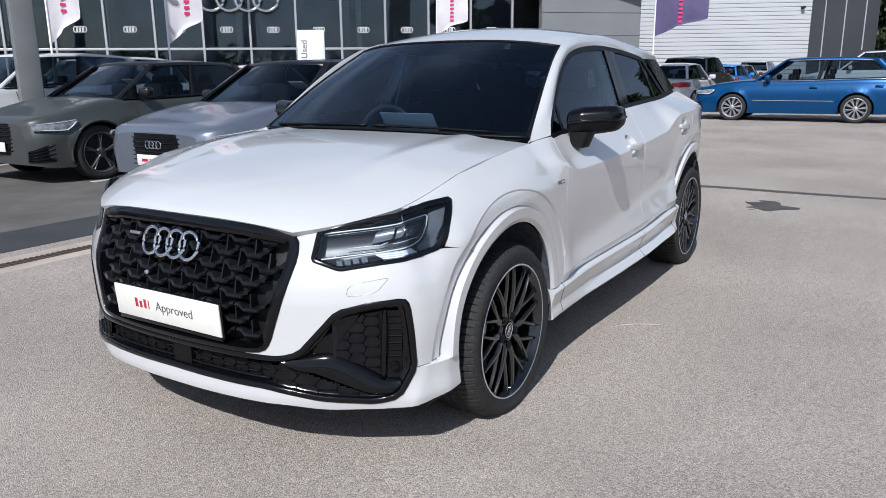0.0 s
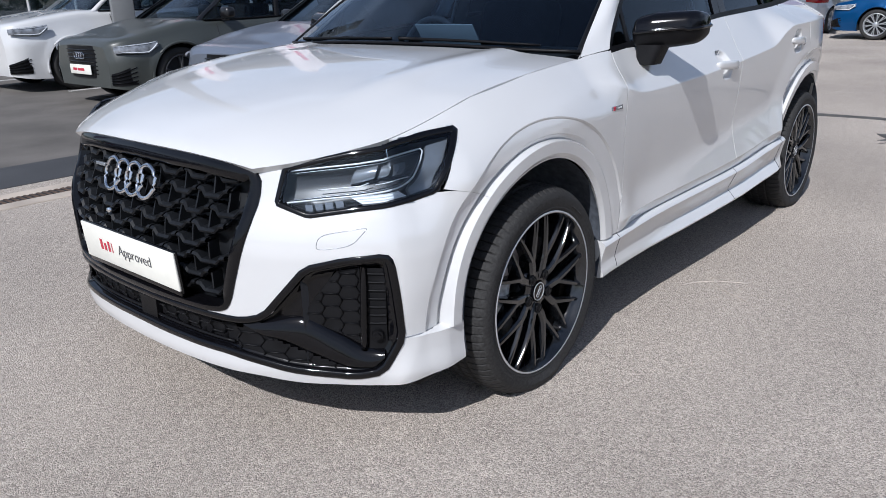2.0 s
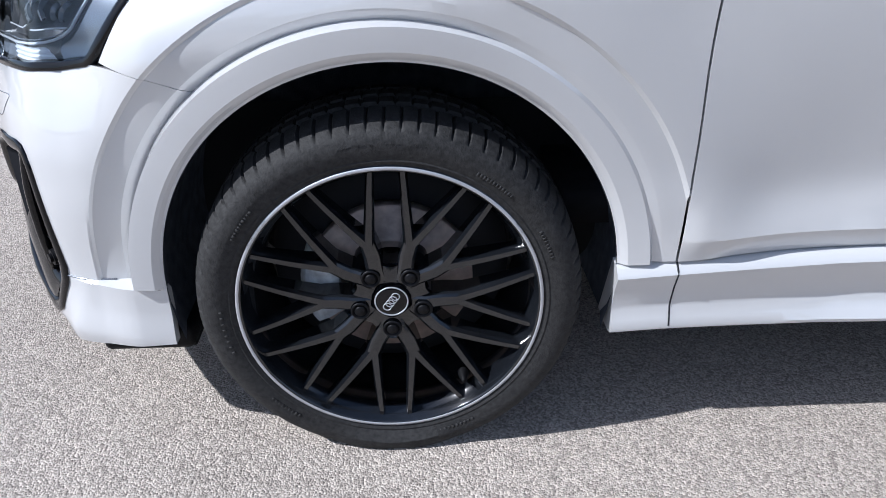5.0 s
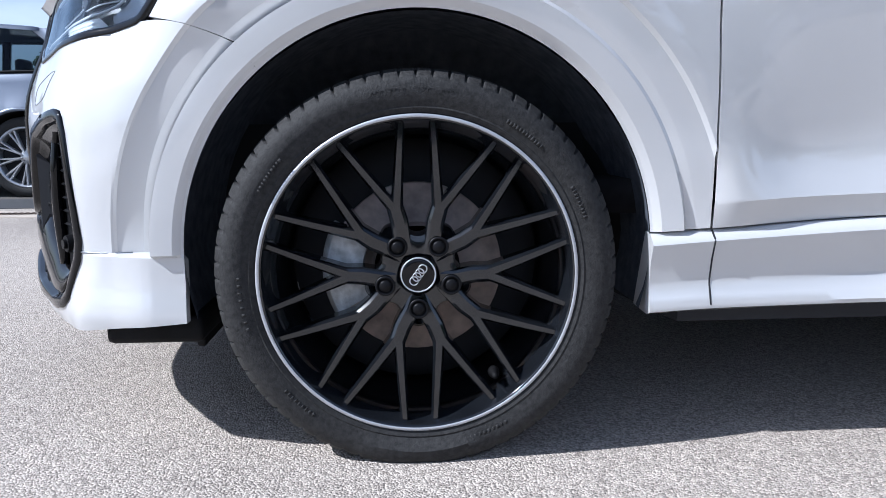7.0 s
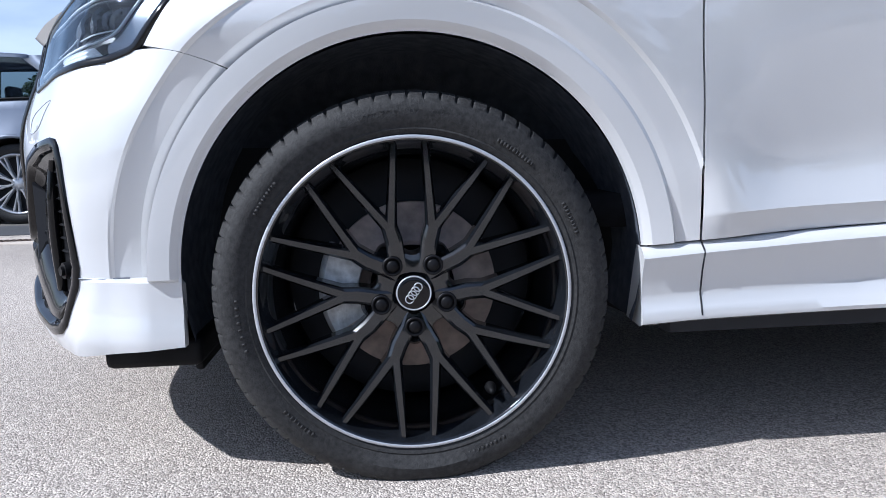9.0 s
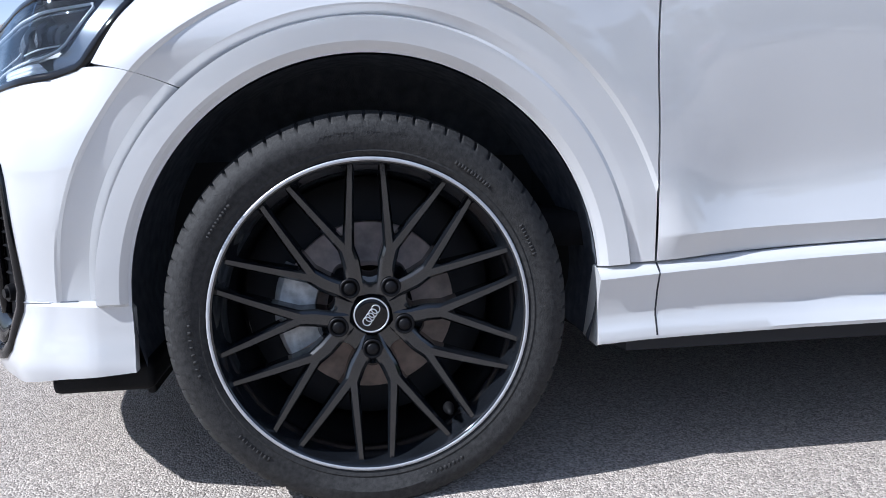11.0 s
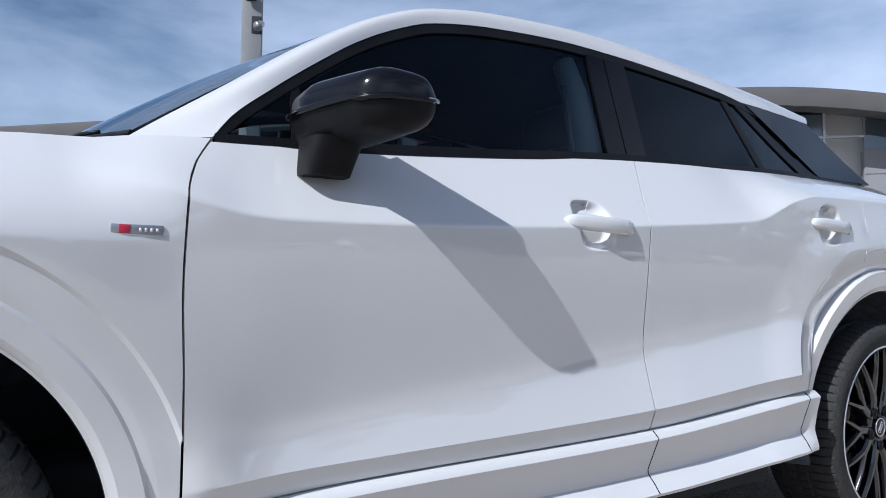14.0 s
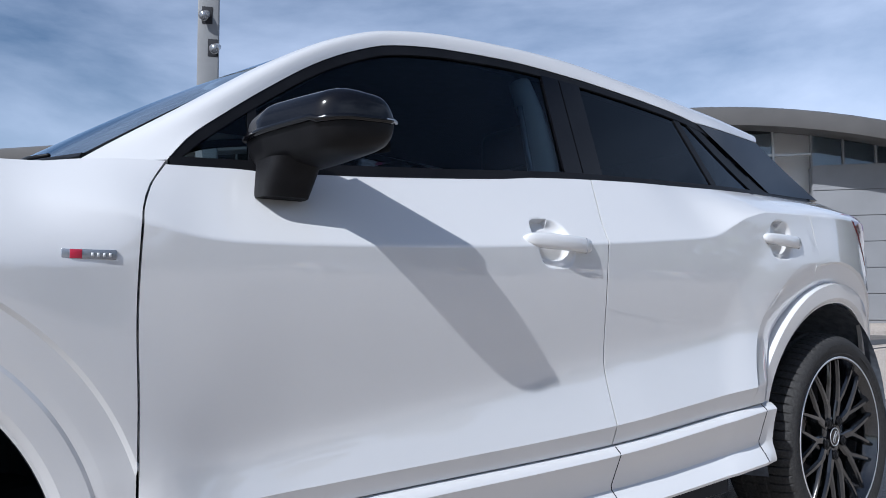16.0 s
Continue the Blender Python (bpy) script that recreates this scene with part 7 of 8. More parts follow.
channel = tagged(part("drain_channel", (lambda b: (box(b, (-7.0, 2.90, -0.014), (46.0, 0.14, 0.04), 0.004), box(b, (-7.0, 3.16, -0.014), (46.0, 0.14, 0.04), 0.004), b)[2])(bmesh.new()), CONCRETE), "pale concrete drain channel set in the asphalt", "drain channel", kind="structure")
bm = bmesh.new()
box(bm, (-7.0, 3.03, -0.016), (46.0, 0.12, 0.04), 0.0)
part("grate_bed", bm, DARK, channel, smooth=False)
slot = bpy.data.meshes.new("grate_bar")
bm = bmesh.new()
box(bm, (0, 0, 0), (0.022, 0.125, 0.02), 0.002, segments=1)
bm.to_mesh(slot)
bm.free()
slot.materials.append(IRON)
for k in range(150):
    ob = new("grate_bar", slot)
    ob.parent = channel
    ob.location = (-4.6 + k * 0.04, 3.03, -0.002)
flat_patch("ground_strip", [(-24, 3.42), (16, 3.42), (16, 4.05), (-24, 4.30)], 0.004, STRIP_DARK, "dark strip along the asphalt", "road patch")
rnd = random.Random(3)
flat_patch("tarmac_seam", [(5.93, 3.30)] + [(5.93 + rnd.uniform(-0.02, 0.02), y) for y in np.arange(3.0, -9.0, -0.5)] + [(6.06 + rnd.uniform(-0.02, 0.02), y) for y in np.arange(-8.6, 3.2, 0.5)], 0.004, DAMP, "dark repaired seam in the asphalt", "seam")
flat_patch("damp_patch", [(5.03 + (0.28 + rnd.uniform(-0.10, 0.12)) * math.cos(a), -1.03 + (0.18 + rnd.uniform(-0.09, 0.09)) * math.sin(a)) for a in np.linspace(0, 2 * math.pi, 22, endpoint=False)], 0.003, DAMP, "small dark damp patch on the asphalt", "stain")

def scuff(pts, wide, z):
    """A pale scrape on the asphalt along a bent line."""
    line = [Vector(p) for p in along(pts, 14)]
    bm = bmesh.new()
    rows = []
    for i, p in enumerate(line):
        d = (line[min(13, i + 1)] - line[max(0, i - 1)]).normalized()
        n = Vector((-d.y, d.x)) * wide * rnd.uniform(0.3, 1.0)
        rows.append([(p.x - n.x, p.y - n.y, -0.01), (p.x - n.x, p.y - n.y, z), (p.x + n.x, p.y + n.y, z), (p.x + n.x, p.y + n.y, -0.01)])
    grid(bm, rows)
    bmesh.ops.recalc_face_normals(bm, faces=bm.faces)
    tagged(part("scuff", bm, SCUFF, smooth=False), "pale curved scrape on the asphalt", "stain", kind="structure")


SCUFF = vary(material("pale_scuff", (0.46, 0.41, 0.365), 0.9), 60.0, 0.7, 1.1, bump=0.5, bump_scale=260)
scuff([(1.05, -0.89), (1.12, -0.93), (1.17, -0.985), (1.23, -1.10)], 0.004, 0.003)
scuff([(1.27, -0.95), (1.17, -0.985), (1.10, -1.05), (1.03, -1.17)], 0.0035, 0.005)

BAY = vary(material("bay_asphalt", (0.125, 0.115, 0.105), 0.85, spec=0.3), 1.3, 0.75, 1.25, bump=0.6, bump_scale=220)
flat_patch("parking_bay", [(-24, 4.304), (16, 4.054), (16, 14.0), (-24, 14.0)], 0.003, BAY, "darker worn asphalt of the parking bays", "road surface")
LINE_PAINT = vary(material("line_paint", (0.55, 0.54, 0.52), 0.7), 9.0, 0.6, 1.1)
for y0 in (8.84, 6.1, 11.5):
    flat_patch("parking_line", [(2.9, y0), (7.6, y0), (7.6, y0 + 0.10), (2.9, y0 + 0.10)], 0.008, LINE_PAINT, "worn white parking line on asphalt", "road marking")

# ---- lamp post ----
post = thing("lamp_post", "square grey steel post with small spot lamps let into it", "lamp post")
bm = bmesh.new()
box(bm, (0, 0, 3.55), (0.30, 0.28, 7.1), 0.01)
part("shaft", bm, STEEL, post)
bm = bmesh.new()
box(bm, (0, 0, 0.02), (0.50, 0.46, 0.04), 0.01)
part("base_plate", bm, STEEL, post)
for k, zz in enumerate((4.53, 5.02, 5.46)):
    bm = bmesh.new()
    box(bm, (0.075 - 0.09 * (k % 2), -0.140, zz), (0.15, 0.02, 0.26), 0.004)
    part("lamp_niche", bm, DARK, post)
    bm = bmesh.new()
    c = Vector((0.12 - 0.16 * (k % 2), -0.21, zz - 0.02))
    r = bmesh.ops.create_cone(bm, cap_ends=True, segments=20, radius1=0.075, radius2=0.050, depth=0.16)
    bmesh.ops.transform(bm, matrix=Matrix.Translation(c) @ Vector((0.3, 0.8, 0.5)).to_track_quat("Z", "Y").to_matrix().to_4x4(), verts=r["verts"])
    spot = part("spot_lamp", bm, ALLOY, post, "round silver spot lamp", sharp=40)
    bm = bmesh.new()
    r = bmesh.ops.create_cone(bm, cap_ends=True, segments=20, radius1=0.062, radius2=0.058, depth=0.012)
    bmesh.ops.transform(bm, matrix=Matrix.Translation(c - Vector((0.3, 0.8, 0.5)).normalized() * 0.082) @ Vector((0.3, 0.8, 0.5)).to_track_quat("Z", "Y").to_matrix().to_4x4(), verts=r["verts"])
    part("lamp_glass", bm, LAMP_GREY, spot)
post.matrix_basis = pose(3.82, 8.81, 0, 0, 0, -22)

# ---- showroom ----
WALL_GREY = vary(material("grey_cladding", (0.205, 0.21, 0.22), 0.5), 1.0, 0.92, 1.06)
FRAME = vary(material("aluminium_frame", (0.50, 0.51, 0.52), 0.4, metal=0.5), 3.0, 0.9, 1.05)
SHOW_GLASS = glass_material("showroom_glass", (0.62, 0.67, 0.70), 1.7)
SHOW_DARK = vary(material("showroom_inside", (0.19, 0.205, 0.22), 0.8), 0.45, 0.2, 1.9)
SIGN_WHITE = material("sign_white", (0.80, 0.80, 0.80), 0.5)
LEFT, RIGHT = Vector((1.6, 31.5, 0)), Vector((24.9, 6.5, 0))
ALONG = (RIGHT - LEFT).normalized()
LONG = (RIGHT - LEFT).length
INTO = Vector((-ALONG.y, ALONG.x, 0))
if INTO.dot(Vector((1, 1, 0))) < 0:
    INTO = -INTO
show = thing("showroom", "long glass-fronted car showroom with a curved grey roof edge", "building")


def wall_box(bm, s0, s1, d0, d1, z0, z1, bevel=0.0):
    c = LEFT + ALONG * (s0 + s1) / 2 + INTO * (d0 + d1) / 2 + Vector((0, 0, (z0 + z1) / 2))
    turn = Matrix((ALONG, INTO, Vector((0, 0, 1)))).transposed().to_4x4()
    box(bm, c, (abs(s1 - s0), abs(d1 - d0), z1 - z0), bevel, turn)


bay = 1.47
solid = LONG - 3.7
bm = bmesh.new()
wall_box(bm, 0, LONG, 7.0, 7.3, 0, 6.2)
wall_box(bm, 0, LONG, 0.2, 7.0, -0.05, 0.02)
part("back_wall", bm, SHOW_DARK, show, smooth=False)
bm = bmesh.new()
wall_box(bm, solid, LONG, 0.0, 0.3, 0.0, 4.70)
wall_box(bm, LONG - 0.3, LONG, 0.3, 12.0, 0, 6.0)
part("side_wall", bm, WALL_GREY, show, smooth=False)
for k in range(6):
    bm = bmesh.new()
    wall_box(bm, solid + 0.02, LONG - 0.02, -0.03, -0.005, 0.1 + k * 0.78, 0.86 + k * 0.78, 0.008)
    part("cladding_panel", bm, WALL_GREY, show, smooth=False)
n_bay = int(solid / bay)
for k in range(n_bay + 1):
    bm = bmesh.new()
    wall_box(bm, k * bay - 0.035, k * bay + 0.035, -0.06, 0.10, 0, 6.0, 0.006)
    part("mullion", bm, FRAME, show, smooth=False)
for z in (0.10, 2.02, 3.75, 5.12):
    bm = bmesh.new()
    wall_box(bm, 0, solid, -0.05, 0.08, z - 0.035, z + 0.035, 0.006)
    part("transom", bm, FRAME, show, smooth=False)
for k in range(n_bay):
    for z0, z1 in ((0.10, 2.02), (2.02, 3.75), (3.75, 5.12), (5.12, 6.0)):
        bm = bmesh.new()
        wall_box(bm, k * bay + 0.035, (k + 1) * bay - 0.035, 0.012, 0.024, z0 + 0.035, z1 - 0.035)
        part("pane", bm, SHOW_GLASS, show, smooth=False)
    bm = bmesh.new()
    wall_box(bm, k * bay + 0.05, k * bay + 0.30, 0.32, 0.36, 0, 5.6)
    part("inner_fin", bm, WALL_GREY, show, smooth=False)
    if k % 3 == 1:
        bm = bmesh.new()
        wall_box(bm, k * bay + 0.8, k * bay + 0.98, 3.4, 3.58, 0, 6.0, 0.02)
        part("inner_column", bm, FRAME, show, smooth=False)
    # small four-ring marks on the glass
    bm = bmesh.new()
    for q in range(4):
        c = LEFT + ALONG * ((k + 0.5) * bay + (q - 1.5) * 0.085) + Vector((0, 0, 2.62)) - INTO * 0.01
        tube(bm, [c + ALONG * 0.062 * math.cos(a) + Vector((0, 0, 0.085 * math.sin(a))) for a in np.linspace(0, 2 * math.pi, 14, endpoint=False)], 0.014, 5, closed=True)
    part("window_mark", bm, SIGN_WHITE, show)
# upper windows of the solid end; an added pale backing brightens their panes
bm = bmesh.new()
wall_box(bm, solid - 2.8, LONG - 0.3, 0.9, 1.0, 3.9, 6.0)
part("pane_brightener", bm, SIGN_WHITE, show, smooth=False)
for k in range(4):
    bm = bmesh.new()
    wall_box(bm, solid + 0.05 + k * 0.9, solid + 0.87 + k * 0.9, 0.05, 0.07, 4.72, 6.0)
    part("pane", bm, SHOW_GLASS, show, smooth=False)
    bm = bmesh.new()
    wall_box(bm, solid - 0.015 + k * 0.9, solid + 0.035 + k * 0.9, -0.03, 0.10, 4.70, 6.0, 0.005)
    part("mullion", bm, WALL_GREY, show, smooth=False)
# curved fascia and roof
bm = bmesh.new()
rows = []
for s in np.linspace(-1.5, LONG + 1.0, 48):
    drop = 1.25 * (max(0.0, s - (LONG - 7.5)) / 7.5) ** 2.0 + 0.2 * (max(0.0, (LONG - 14.0) - s) / 20.0)
    base = LEFT + ALONG * s
    rows.append([base + INTO * d + Vector((0, 0, z - drop)) for d, z in ((0.2, 6.05), (-1.25, 5.83), (-1.40, 5.86), (-1.45, 6.10), (-1.45, 6.34), (-1.30, 6.42), (0.5, 6.62), (6.0, 6.9), (13.0, 6.6))])
grid(bm, rows)
bmesh.ops.recalc_face_normals(bm, faces=bm.faces)
part("roof", bm, vary(material("roof_edge", (0.085, 0.082, 0.080), 0.5), 1.0, 0.9, 1.1), show, sharp=30)
# four large chrome rings over the entrance
sign_s = 20.3
for q in range(4):
    bm = bmesh.new()
    c = LEFT + ALONG * (sign_s + (q - 1.5) * 0.56) - INTO * 0.4 + Vector((0, 0, 3.58))
    tube(bm, [c + ALONG * 0.40 * math.cos(a) + Vector((0, 0, 0.40 * math.sin(a))) for a in np.linspace(0, 2 * math.pi, 36, endpoint=False)], 0.055, 8, closed=True)
    part("emblem_ring", bm, CHROME, show)
# display cars as dim shapes behind the glass are cars of their own
parked_car("car", "red car on show behind the glass", tuple((LEFT + ALONG * 11.5 + INTO * 2.6)[:2]), math.degrees(math.atan2(ALONG.y, ALONG.x)), body=paint("red_paint", (0.30, 0.02, 0.02)), group="cars on show", **hatch)
parked_car("car", "white car on show behind the glass", tuple((LEFT + ALONG * 21.0 + INTO * 2.8)[:2]), math.degrees(math.atan2(ALONG.y, ALONG.x)) + 12, body=PAINT, group="cars on show", **hatch)

# ---- warehouse ----
CLAD = vary(material("white_cladding", (0.46, 0.47, 0.485), 0.55), 0.3, 0.93, 1.05)
CLAD_DARK = vary(material("dark_cladding", (0.032, 0.035, 0.042), 0.5), 0.4, 0.85, 1.15)
store = thing("warehouse", "pale metal-clad warehouse with narrow horizontal ribs", "building")
A, B = Vector((40.0, 17.0, 0)), Vector((46.1, 3.3, 0))
C = Vector((47.6, 0.0, 0))
dAB = (B - A).normalized()
nAB = Vector((dAB.y, -dAB.x, 0))
if nAB.x > 0:
    nAB = -nAB
turnAB = Matrix((dAB, nAB, Vector((0, 0, 1)))).transposed().to_4x4()
bm = bmesh.new()
box(bm, (A + B) / 2 - nAB * 6 + Vector((0, 0, 4.5)), ((B - A).length, 12.0, 9.0), 0, turnAB)
part("wall", bm, CLAD, store, smooth=False)
for k in range(38):
    bm = bmesh.new()
    box(bm, (A + B) / 2 + nAB * 0.015 + Vector((0, 0, 0.35 + k * 0.232)), ((B - A).length, 0.036, 0.190), 0.012, turnAB, 1)
    part("rib", bm, CLAD, store, smooth=False)
bm = bmesh.new()
box(bm, (B + C) / 2 - nAB * 5 + Vector((0, 0, 4.3)), ((C - B).length, 10.0, 8.6), 0, turnAB)
part("end_wall", bm, CLAD_DARK, store, smooth=False)
for s in (0.2, 0.5, 0.8):
    bm = bmesh.new()
    p = B.lerp(C, s) + nAB * 0.04
    tube(bm, [p + Vector((0, 0, 0.2)), p + Vector((0, 0, 8.2))], 0.035, 6)
    part("down_pipe", bm, FRAME, store)
for s, z in ((0.86, 5.4), (0.955, 5.6), (0.965, 4.6), (0.62, 5.9)):
    bm = bmesh.new()
    box(bm, A.lerp(B, s) + nAB * 0.2 + Vector((0, 0, z)), (0.18, 0.3, 0.14), 0.03, turnAB)
    part("wall_lamp", bm, DARK, store)
sign = tagged(part("warning_sign", (lambda b: (box(b, A.lerp(B, 0.42) + nAB * 0.09 + Vector((0, 0, 2.0)), (0.26, 0.02, 0.32), 0.01, turnAB), b)[1])(bmesh.new()), material("sign_yellow", (0.75, 0.55, 0.03), 0.5), smooth=False), "small yellow warning sign on the warehouse wall", "sign")
# palisade fence
fence = thing("fence", "dark steel palisade fence beside the warehouse", "fence")
for k in range(60):
    bm = bmesh.new() if k == 0 else None
    if k == 0:
        box(bm, (0, 0, 1.1), (0.03, 0.14, 2.2), 0.006, segments=1)
        first = part("pale", bm, CLAD_DARK, fence, smooth=False)
        first.location = (46.0, 0.6, 0)
    else:
        ob = new("pale", first.data)
        ob.parent = fence
        ob.location = (46.0 - 0.04 * k, 0.6 - k * 0.21, 0)
for z in (0.4, 1.8):
    bm = bmesh.new()
    tube(bm, [(46.04, 0.6, z), (43.68, -11.8, z)], 0.03, 6)
    part("rail", bm, CLAD_DARK, fence)


# ---- flags and the totem ----
def feather_flag(at, cloth, label, height=4.6, low=1.7, wide=0.75, turn=0.0, marks=None, name="feather_flag"):
    ob = thing(name, label, "flag", "feather flags")
    bm = bmesh.new()
    pts = [(0, 0, 0.0), (0, 0, height * 0.6), (0.02, 0, height * 0.8), (0.12, 0, height * 0.93), (0.34, 0, height), (0.6, 0, height * 0.985)]
    tube(bm, pts, [0.020, 0.017, 0.013, 0.011, 0.009, 0.007], 8)
    part("pole", bm, SIGN_WHITE, ob)
    bm = bmesh.new()
    box(bm, (0, 0, 0.03), (0.5, 0.5, 0.06), 0.02)
    part("foot", bm, DARK, ob)
    bm = bmesh.new()
    rows = []
    for j in range(29):
        t = j / 28
        z = lerp(low, height * 0.985, t)
        edge = np.interp(z, [p[2] for p in pts[:5]], [p[0] for p in pts[:5]])
        w = wide * (1 - 0.75 * step(0.80, 1.0, t)) * (0.35 + 0.65 * step(0.0, 0.16, t))
        rows.append([(edge + w * a, 0.05 * math.sin(5 * t + 4 * a) * a + 0.03 * math.sin(11 * t + 2 * a) * a, z + 0.18 * a * (1 - step(0, 0.2, t))) for a in np.linspace(0.0, 1, 13)])
    grid(bm, rows)
    part("cloth", bm, cloth, ob)
    for z0, z1, off, mat in marks or ():
        bm = bmesh.new()
        for k in range(int((z1 - z0) / 0.10)):
            zz = z0 + k * 0.10
            t = (zz - low) / (height * 0.985 - low)
            box(bm, (off, 0.05 * math.sin(5 * t + 4 * off / wide) * off / wide + 0.03 * math.sin(11 * t + 2 * off / wide) * off / wide - 0.012, zz), (0.10, 0.004, 0.055))
        part("flag_mark", bm, mat, ob, smooth=False)
    ob.matrix_basis = pose(at[0], at[1], 0, 0, 0, turn)
    return ob


CLOTH_WHITE = vary(material("white_cloth", (0.72, 0.68, 0.70), 0.8), 3.0, 0.9, 1.05)
CLOTH_PURPLE = vary(material("purple_cloth", (0.09, 0.075, 0.16), 0.8), 2.0, 0.8, 1.2)
PINK = material("flag_pink", (0.60, 0.03, 0.16), 0.7)
EYE0 = Vector((-2.36, -2.04, 0))


def by_bearing(deg, dist):
    return (EYE0.x + dist * math.cos(radians(deg)), EYE0.y + dist * math.sin(radians(deg)))


feather_flag(by_bearing(58.8, 14.6), CLOTH_WHITE, "white feather flag with pink marks on a pole", marks=[(2.3, 3.6, 0.26, PINK)], turn=-30, low=1.75, wide=0.50)
feather_flag(by_bearing(51.4, 14.6), CLOTH_WHITE, "white feather flag with pink marks on a pole", marks=[(2.3, 3.6, 0.36, PINK)], turn=-30, low=1.75, wide=0.62)
feather_flag(by_bearing(32.2, 21.0), CLOTH_WHITE, "white feather flag with pink marks on a pole", marks=[(2.6, 3.6, 0.42, PINK)], turn=-50, low=2.2, wide=0.85)
feather_flag(by_bearing(16.4, 20.0), CLOTH_PURPLE, "dark purple feather flag on a white pole", marks=[(2.4, 3.4, 0.60, PINK)], turn=-75, low=2.05, wide=1.25)
feather_flag((-2.85, 11.7), CLOTH_PURPLE, "dark purple feather flag on a white pole", marks=[(3.2, 4.4, 0.3, SIGN_WHITE)], turn=170, low=1.6, wide=0.75, height=5.2)
totem = thing("totem_sign", "white upright totem sign with dark lettering", "sign")
bm = bmesh.new()
box(bm, (0, 0, 1.1), (0.62, 0.16, 2.2), 0.02)
part("slab", bm, SIGN_WHITE, totem)
cu = bpy.data.curves.new("text", "FONT")
cu.body, cu.size, cu.extrude = "Approved Used", 0.20, 0.002
tmp = bpy.data.objects.new("text", cu)
scene.collection.objects.link(tmp)
me = bpy.data.meshes.new_from_object(tmp.evaluated_get(bpy.context.evaluated_depsgraph_get()))
bpy.data.objects.remove(tmp)
me.transform(Matrix.Translation((-0.10, -0.084, 0.70)) @ Matrix.Rotation(radians(90), 4, "X") @ Matrix.Rotation(radians(90), 4, "Z"))
me.materials.append(INK)
ob = new("lettering", me)
ob.parent = totem
tx, ty = by_bearing(41.5, 18.0)
totem.matrix_basis = pose(tx, ty, 0, 0, 0, -46)


# ---- trees ----
LEAF = vary(material("leaf_green", (0.055, 0.085, 0.030), 0.6), 1.2, 0.5, 1.5)
BARK = vary(material("bark", (0.10, 0.08, 0.06), 0.9), 6.0, 0.6, 1.3, bump=0.6, bump_scale=40)


def leaf_cloud(rnd, blobs, count, size):
    """Many small leaf clumps, as one mesh, spread through a few uneven masses."""
    verts, faces = [], []
    for _ in range(count):
        cx, cy, cz, rx, rz = rnd.choice(blobs)
        a, b = rnd.uniform(0, 2 * math.pi), math.acos(rnd.uniform(-1, 1))
        k = rnd.uniform(0.55, 1.0) ** 0.5 * rnd.uniform(0.75, 1.08)
        p = Vector((cx + rx * k * math.sin(b) * math.cos(a), cy + rx * k * math.sin(b) * math.sin(a), cz + rz * k * math.cos(b)))
        u = Vector((rnd.gauss(0, 1), rnd.gauss(0, 1), rnd.gauss(0, 0.6))).normalized()
        v = u.cross(Vector((rnd.gauss(0, 1), rnd.gauss(0, 1), rnd.gauss(0, 1)))).normalized()
        s = size * rnd.uniform(0.6, 1.4)
        i = len(verts)
        verts += [p - u * s, p - v * s * 0.5, p + u * s, p + v * s * 0.55]
        faces.append((i, i + 1, i + 2, i + 3))
    return verts, faces


def tree(at, height, seed, label, low=0.38, slim=1.0):
    rnd = random.Random(seed)
    ob = thing("tree", label, "tree", "trees")
    bm = bmesh.new()
    tube(bm, [(0, 0, 0), (0.1, 0.05, height * 0.25), (0.0, 0.1, height * 0.6), (0.05, 0, height * 0.85)], [height * 0.03, height * 0.024, height * 0.014, height * 0.005], 8)
    for k in range(6):
        a, z = rnd.uniform(0, 6.28), height * rnd.uniform(0.28, 0.6)
        tube(bm, [(0.05, 0.05, z), (math.cos(a) * height * 0.12, math.sin(a) * height * 0.12, z + height * 0.10), (math.cos(a) * height * 0.24, math.sin(a) * height * 0.24, z + height * 0.22)], [height * 0.012, height * 0.008, height * 0.003], 6)
    part("trunk", bm, BARK, ob)
    blobs = []
    for k in range(11):
        a, z = rnd.uniform(0, 6.28), rnd.uniform(low, 0.92)
        rr = height * 0.20 * (1.15 - abs(z - 0.55)) * slim
        blobs.append((math.cos(a) * rr, math.sin(a) * rr, height * z, height * rnd.uniform(0.09, 0.17), height * rnd.uniform(0.07, 0.13)))
    v, f = leaf_cloud(rnd, blobs, 5200, height * 0.022)
    me = bpy.data.meshes.new("crown")
    me.from_pydata([tuple(p) for p in v], [], f)
    me.materials.append(LEAF)
    crown = new("crown", me)
    crown.parent = ob
    ob.location = at
    return ob


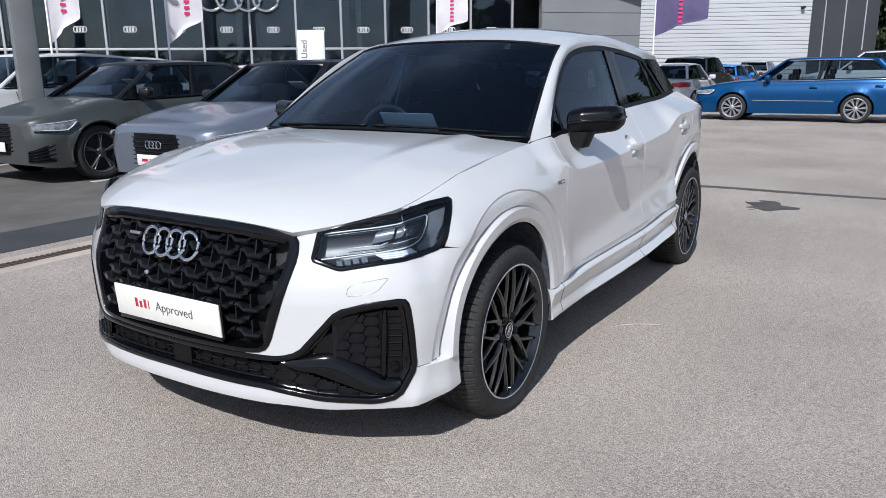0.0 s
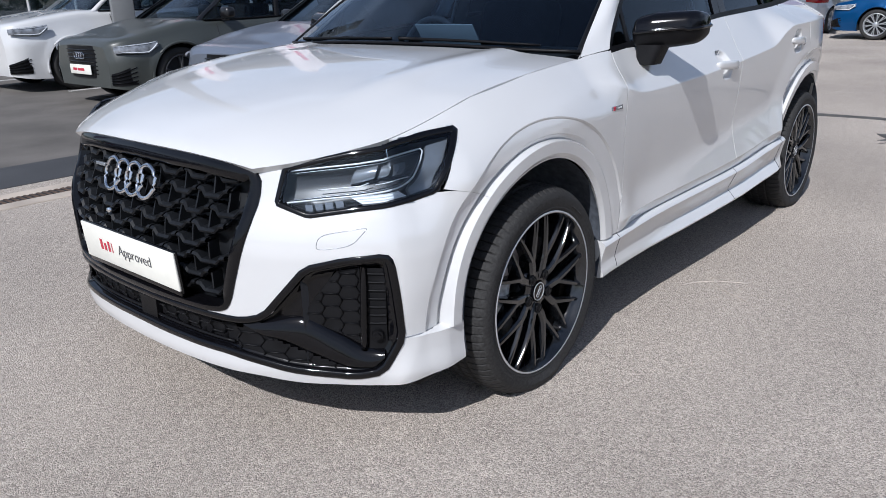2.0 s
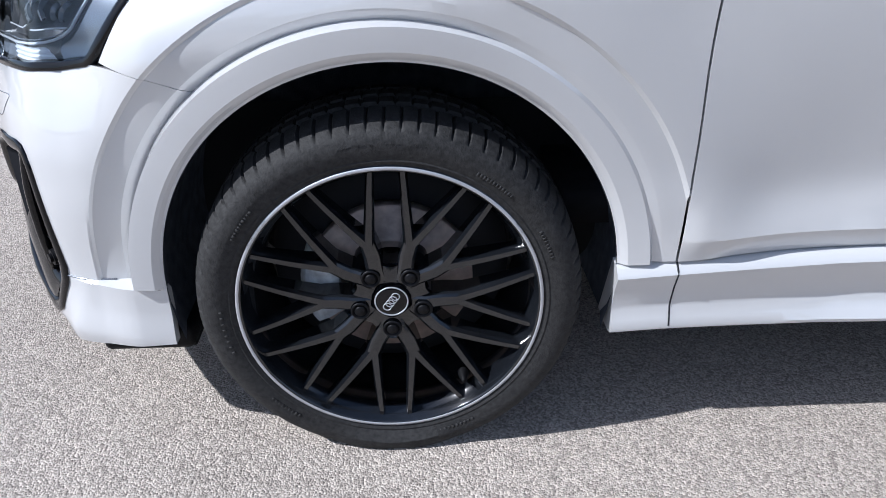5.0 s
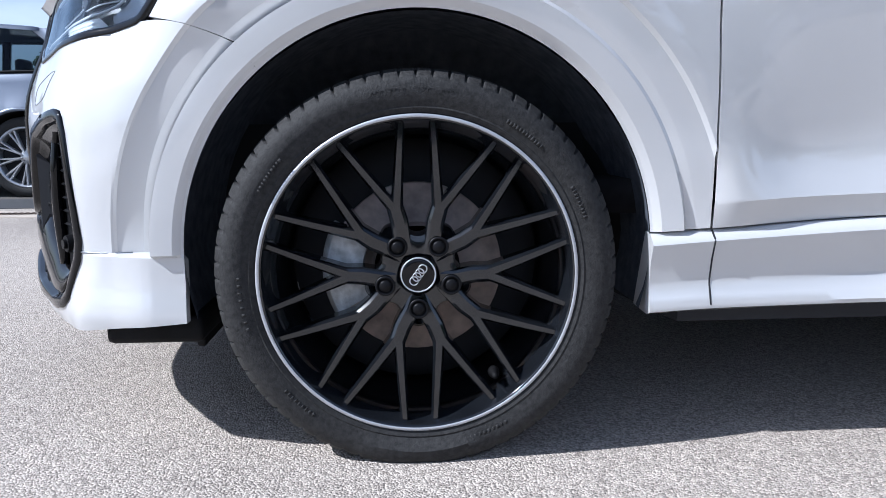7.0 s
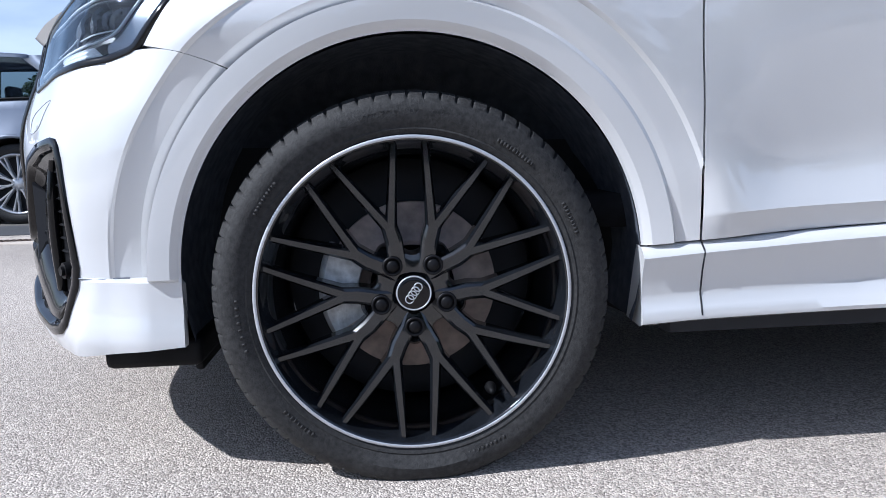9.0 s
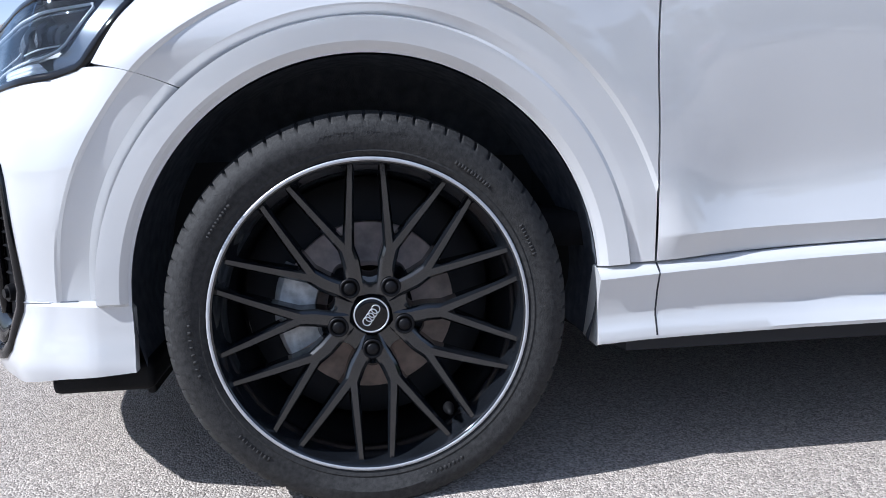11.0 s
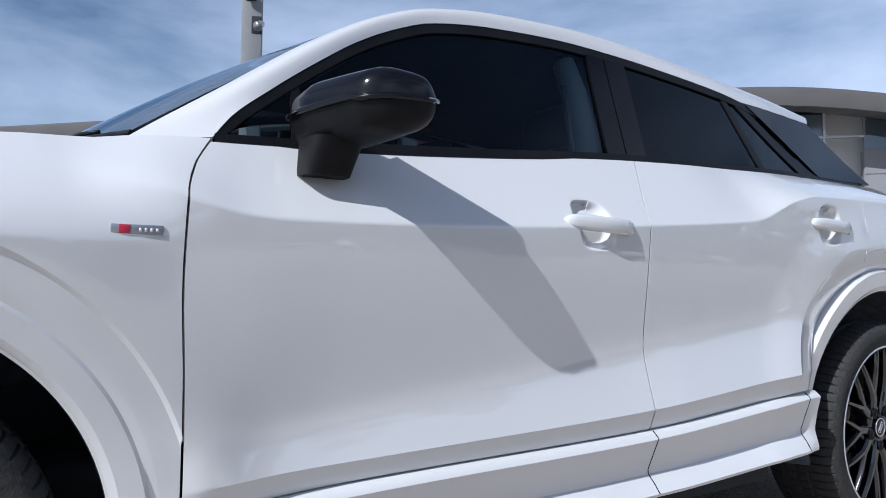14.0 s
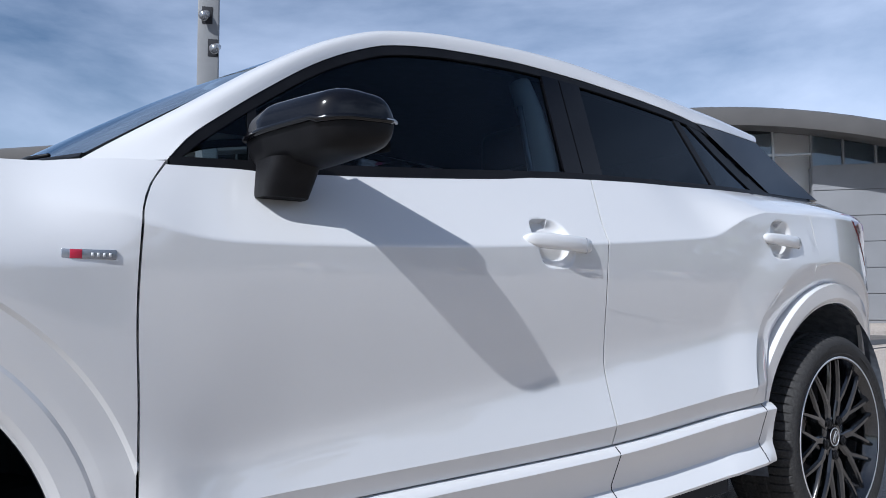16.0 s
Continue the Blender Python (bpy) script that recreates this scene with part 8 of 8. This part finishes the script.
first_tree = tree((66.0, -3.0, 0), 12.0, 1, "broad dark green tree behind the fence")
for x, y, s, r in ((60.0, -8.5, 0.9, 70), (72.0, -14.0, 1.2, 160), (58.0, -16.0, 0.8, 250), (-26.0, 58.0, 0.62, 20), (-33.0, 55.0, 0.55, 110), (-20.0, 62.0, 0.6, 200), (-6.0, -42.0, 0.9, 40), (6.0, -45.0, 1.0, 140), (17.0, -43.0, 0.85, 240), (28.0, -46.0, 1.0, 10), (-18.0, -43.0, 0.95, 300)):
    copy_thing(first_tree, pose(x, y, 0, 0, 0, r) @ Matrix.Scale(s, 4))
dark_tree = tree((53.0, -0.6, 0), 13.0, 4, "tall dark evergreen tree behind the fence", low=0.10, slim=0.8)
for x, y, s, r in ((55.0, -3.4, 1.1, 60), (52.0, -6.4, 0.9, 140), (56.5, -9.6, 1.15, 230), (54.0, -13.0, 1.0, 310), (60.0, -17.0, 1.2, 20), (58.0, 1.2, 1.1, 100), (-10.0, -38.0, 0.7, 30), (1.0, -40.0, 0.8, 130), (12.0, -38.5, 0.75, 220), (23.0, -40.0, 0.8, 320), (34.0, -38.0, 0.75, 50), (45.0, -40.0, 0.8, 150)):
    copy_thing(dark_tree, pose(x, y, 0, 0, 0, r) @ Matrix.Scale(s, 4))
# a nearer belt of trees across the drive, mirrored in the side windows and doors
rnd = random.Random(19)
blobs = []
for k in range(60):
    a = radians(lerp(-112, -28, k / 59))
    d = 62 + rnd.uniform(-5, 8)
    blobs.append((d * math.cos(a), d * math.sin(a), rnd.uniform(2.0, 6.0), rnd.uniform(2.4, 3.6), rnd.uniform(2.0, 3.2)))
v, f = leaf_cloud(rnd, blobs, 16000, 0.5)
me = bpy.data.meshes.new("woods")
me.from_pydata([tuple(p) for p in v], [], f)
me.materials.append(LEAF)
tagged(new("woods", me), "belt of dark green trees across the drive", "woods", kind="stuff")

# far belt of woods round the horizon
rnd = random.Random(9)
blobs = []
for k in range(230):
    a = 2 * math.pi * k / 230
    d = 150 + rnd.uniform(-12, 25)
    blobs.append((d * math.cos(a), d * math.sin(a), rnd.uniform(1.5, 5.0), rnd.uniform(3.0, 6.0), rnd.uniform(2.5, 4.5)))
v, f = leaf_cloud(rnd, blobs, 26000, 0.75)
me = bpy.data.meshes.new("woods")
me.from_pydata([tuple(p) for p in v], [], f)
me.materials.append(LEAF)
tagged(new("woods", me), "distant belt of dark green trees", "woods", kind="stuff")
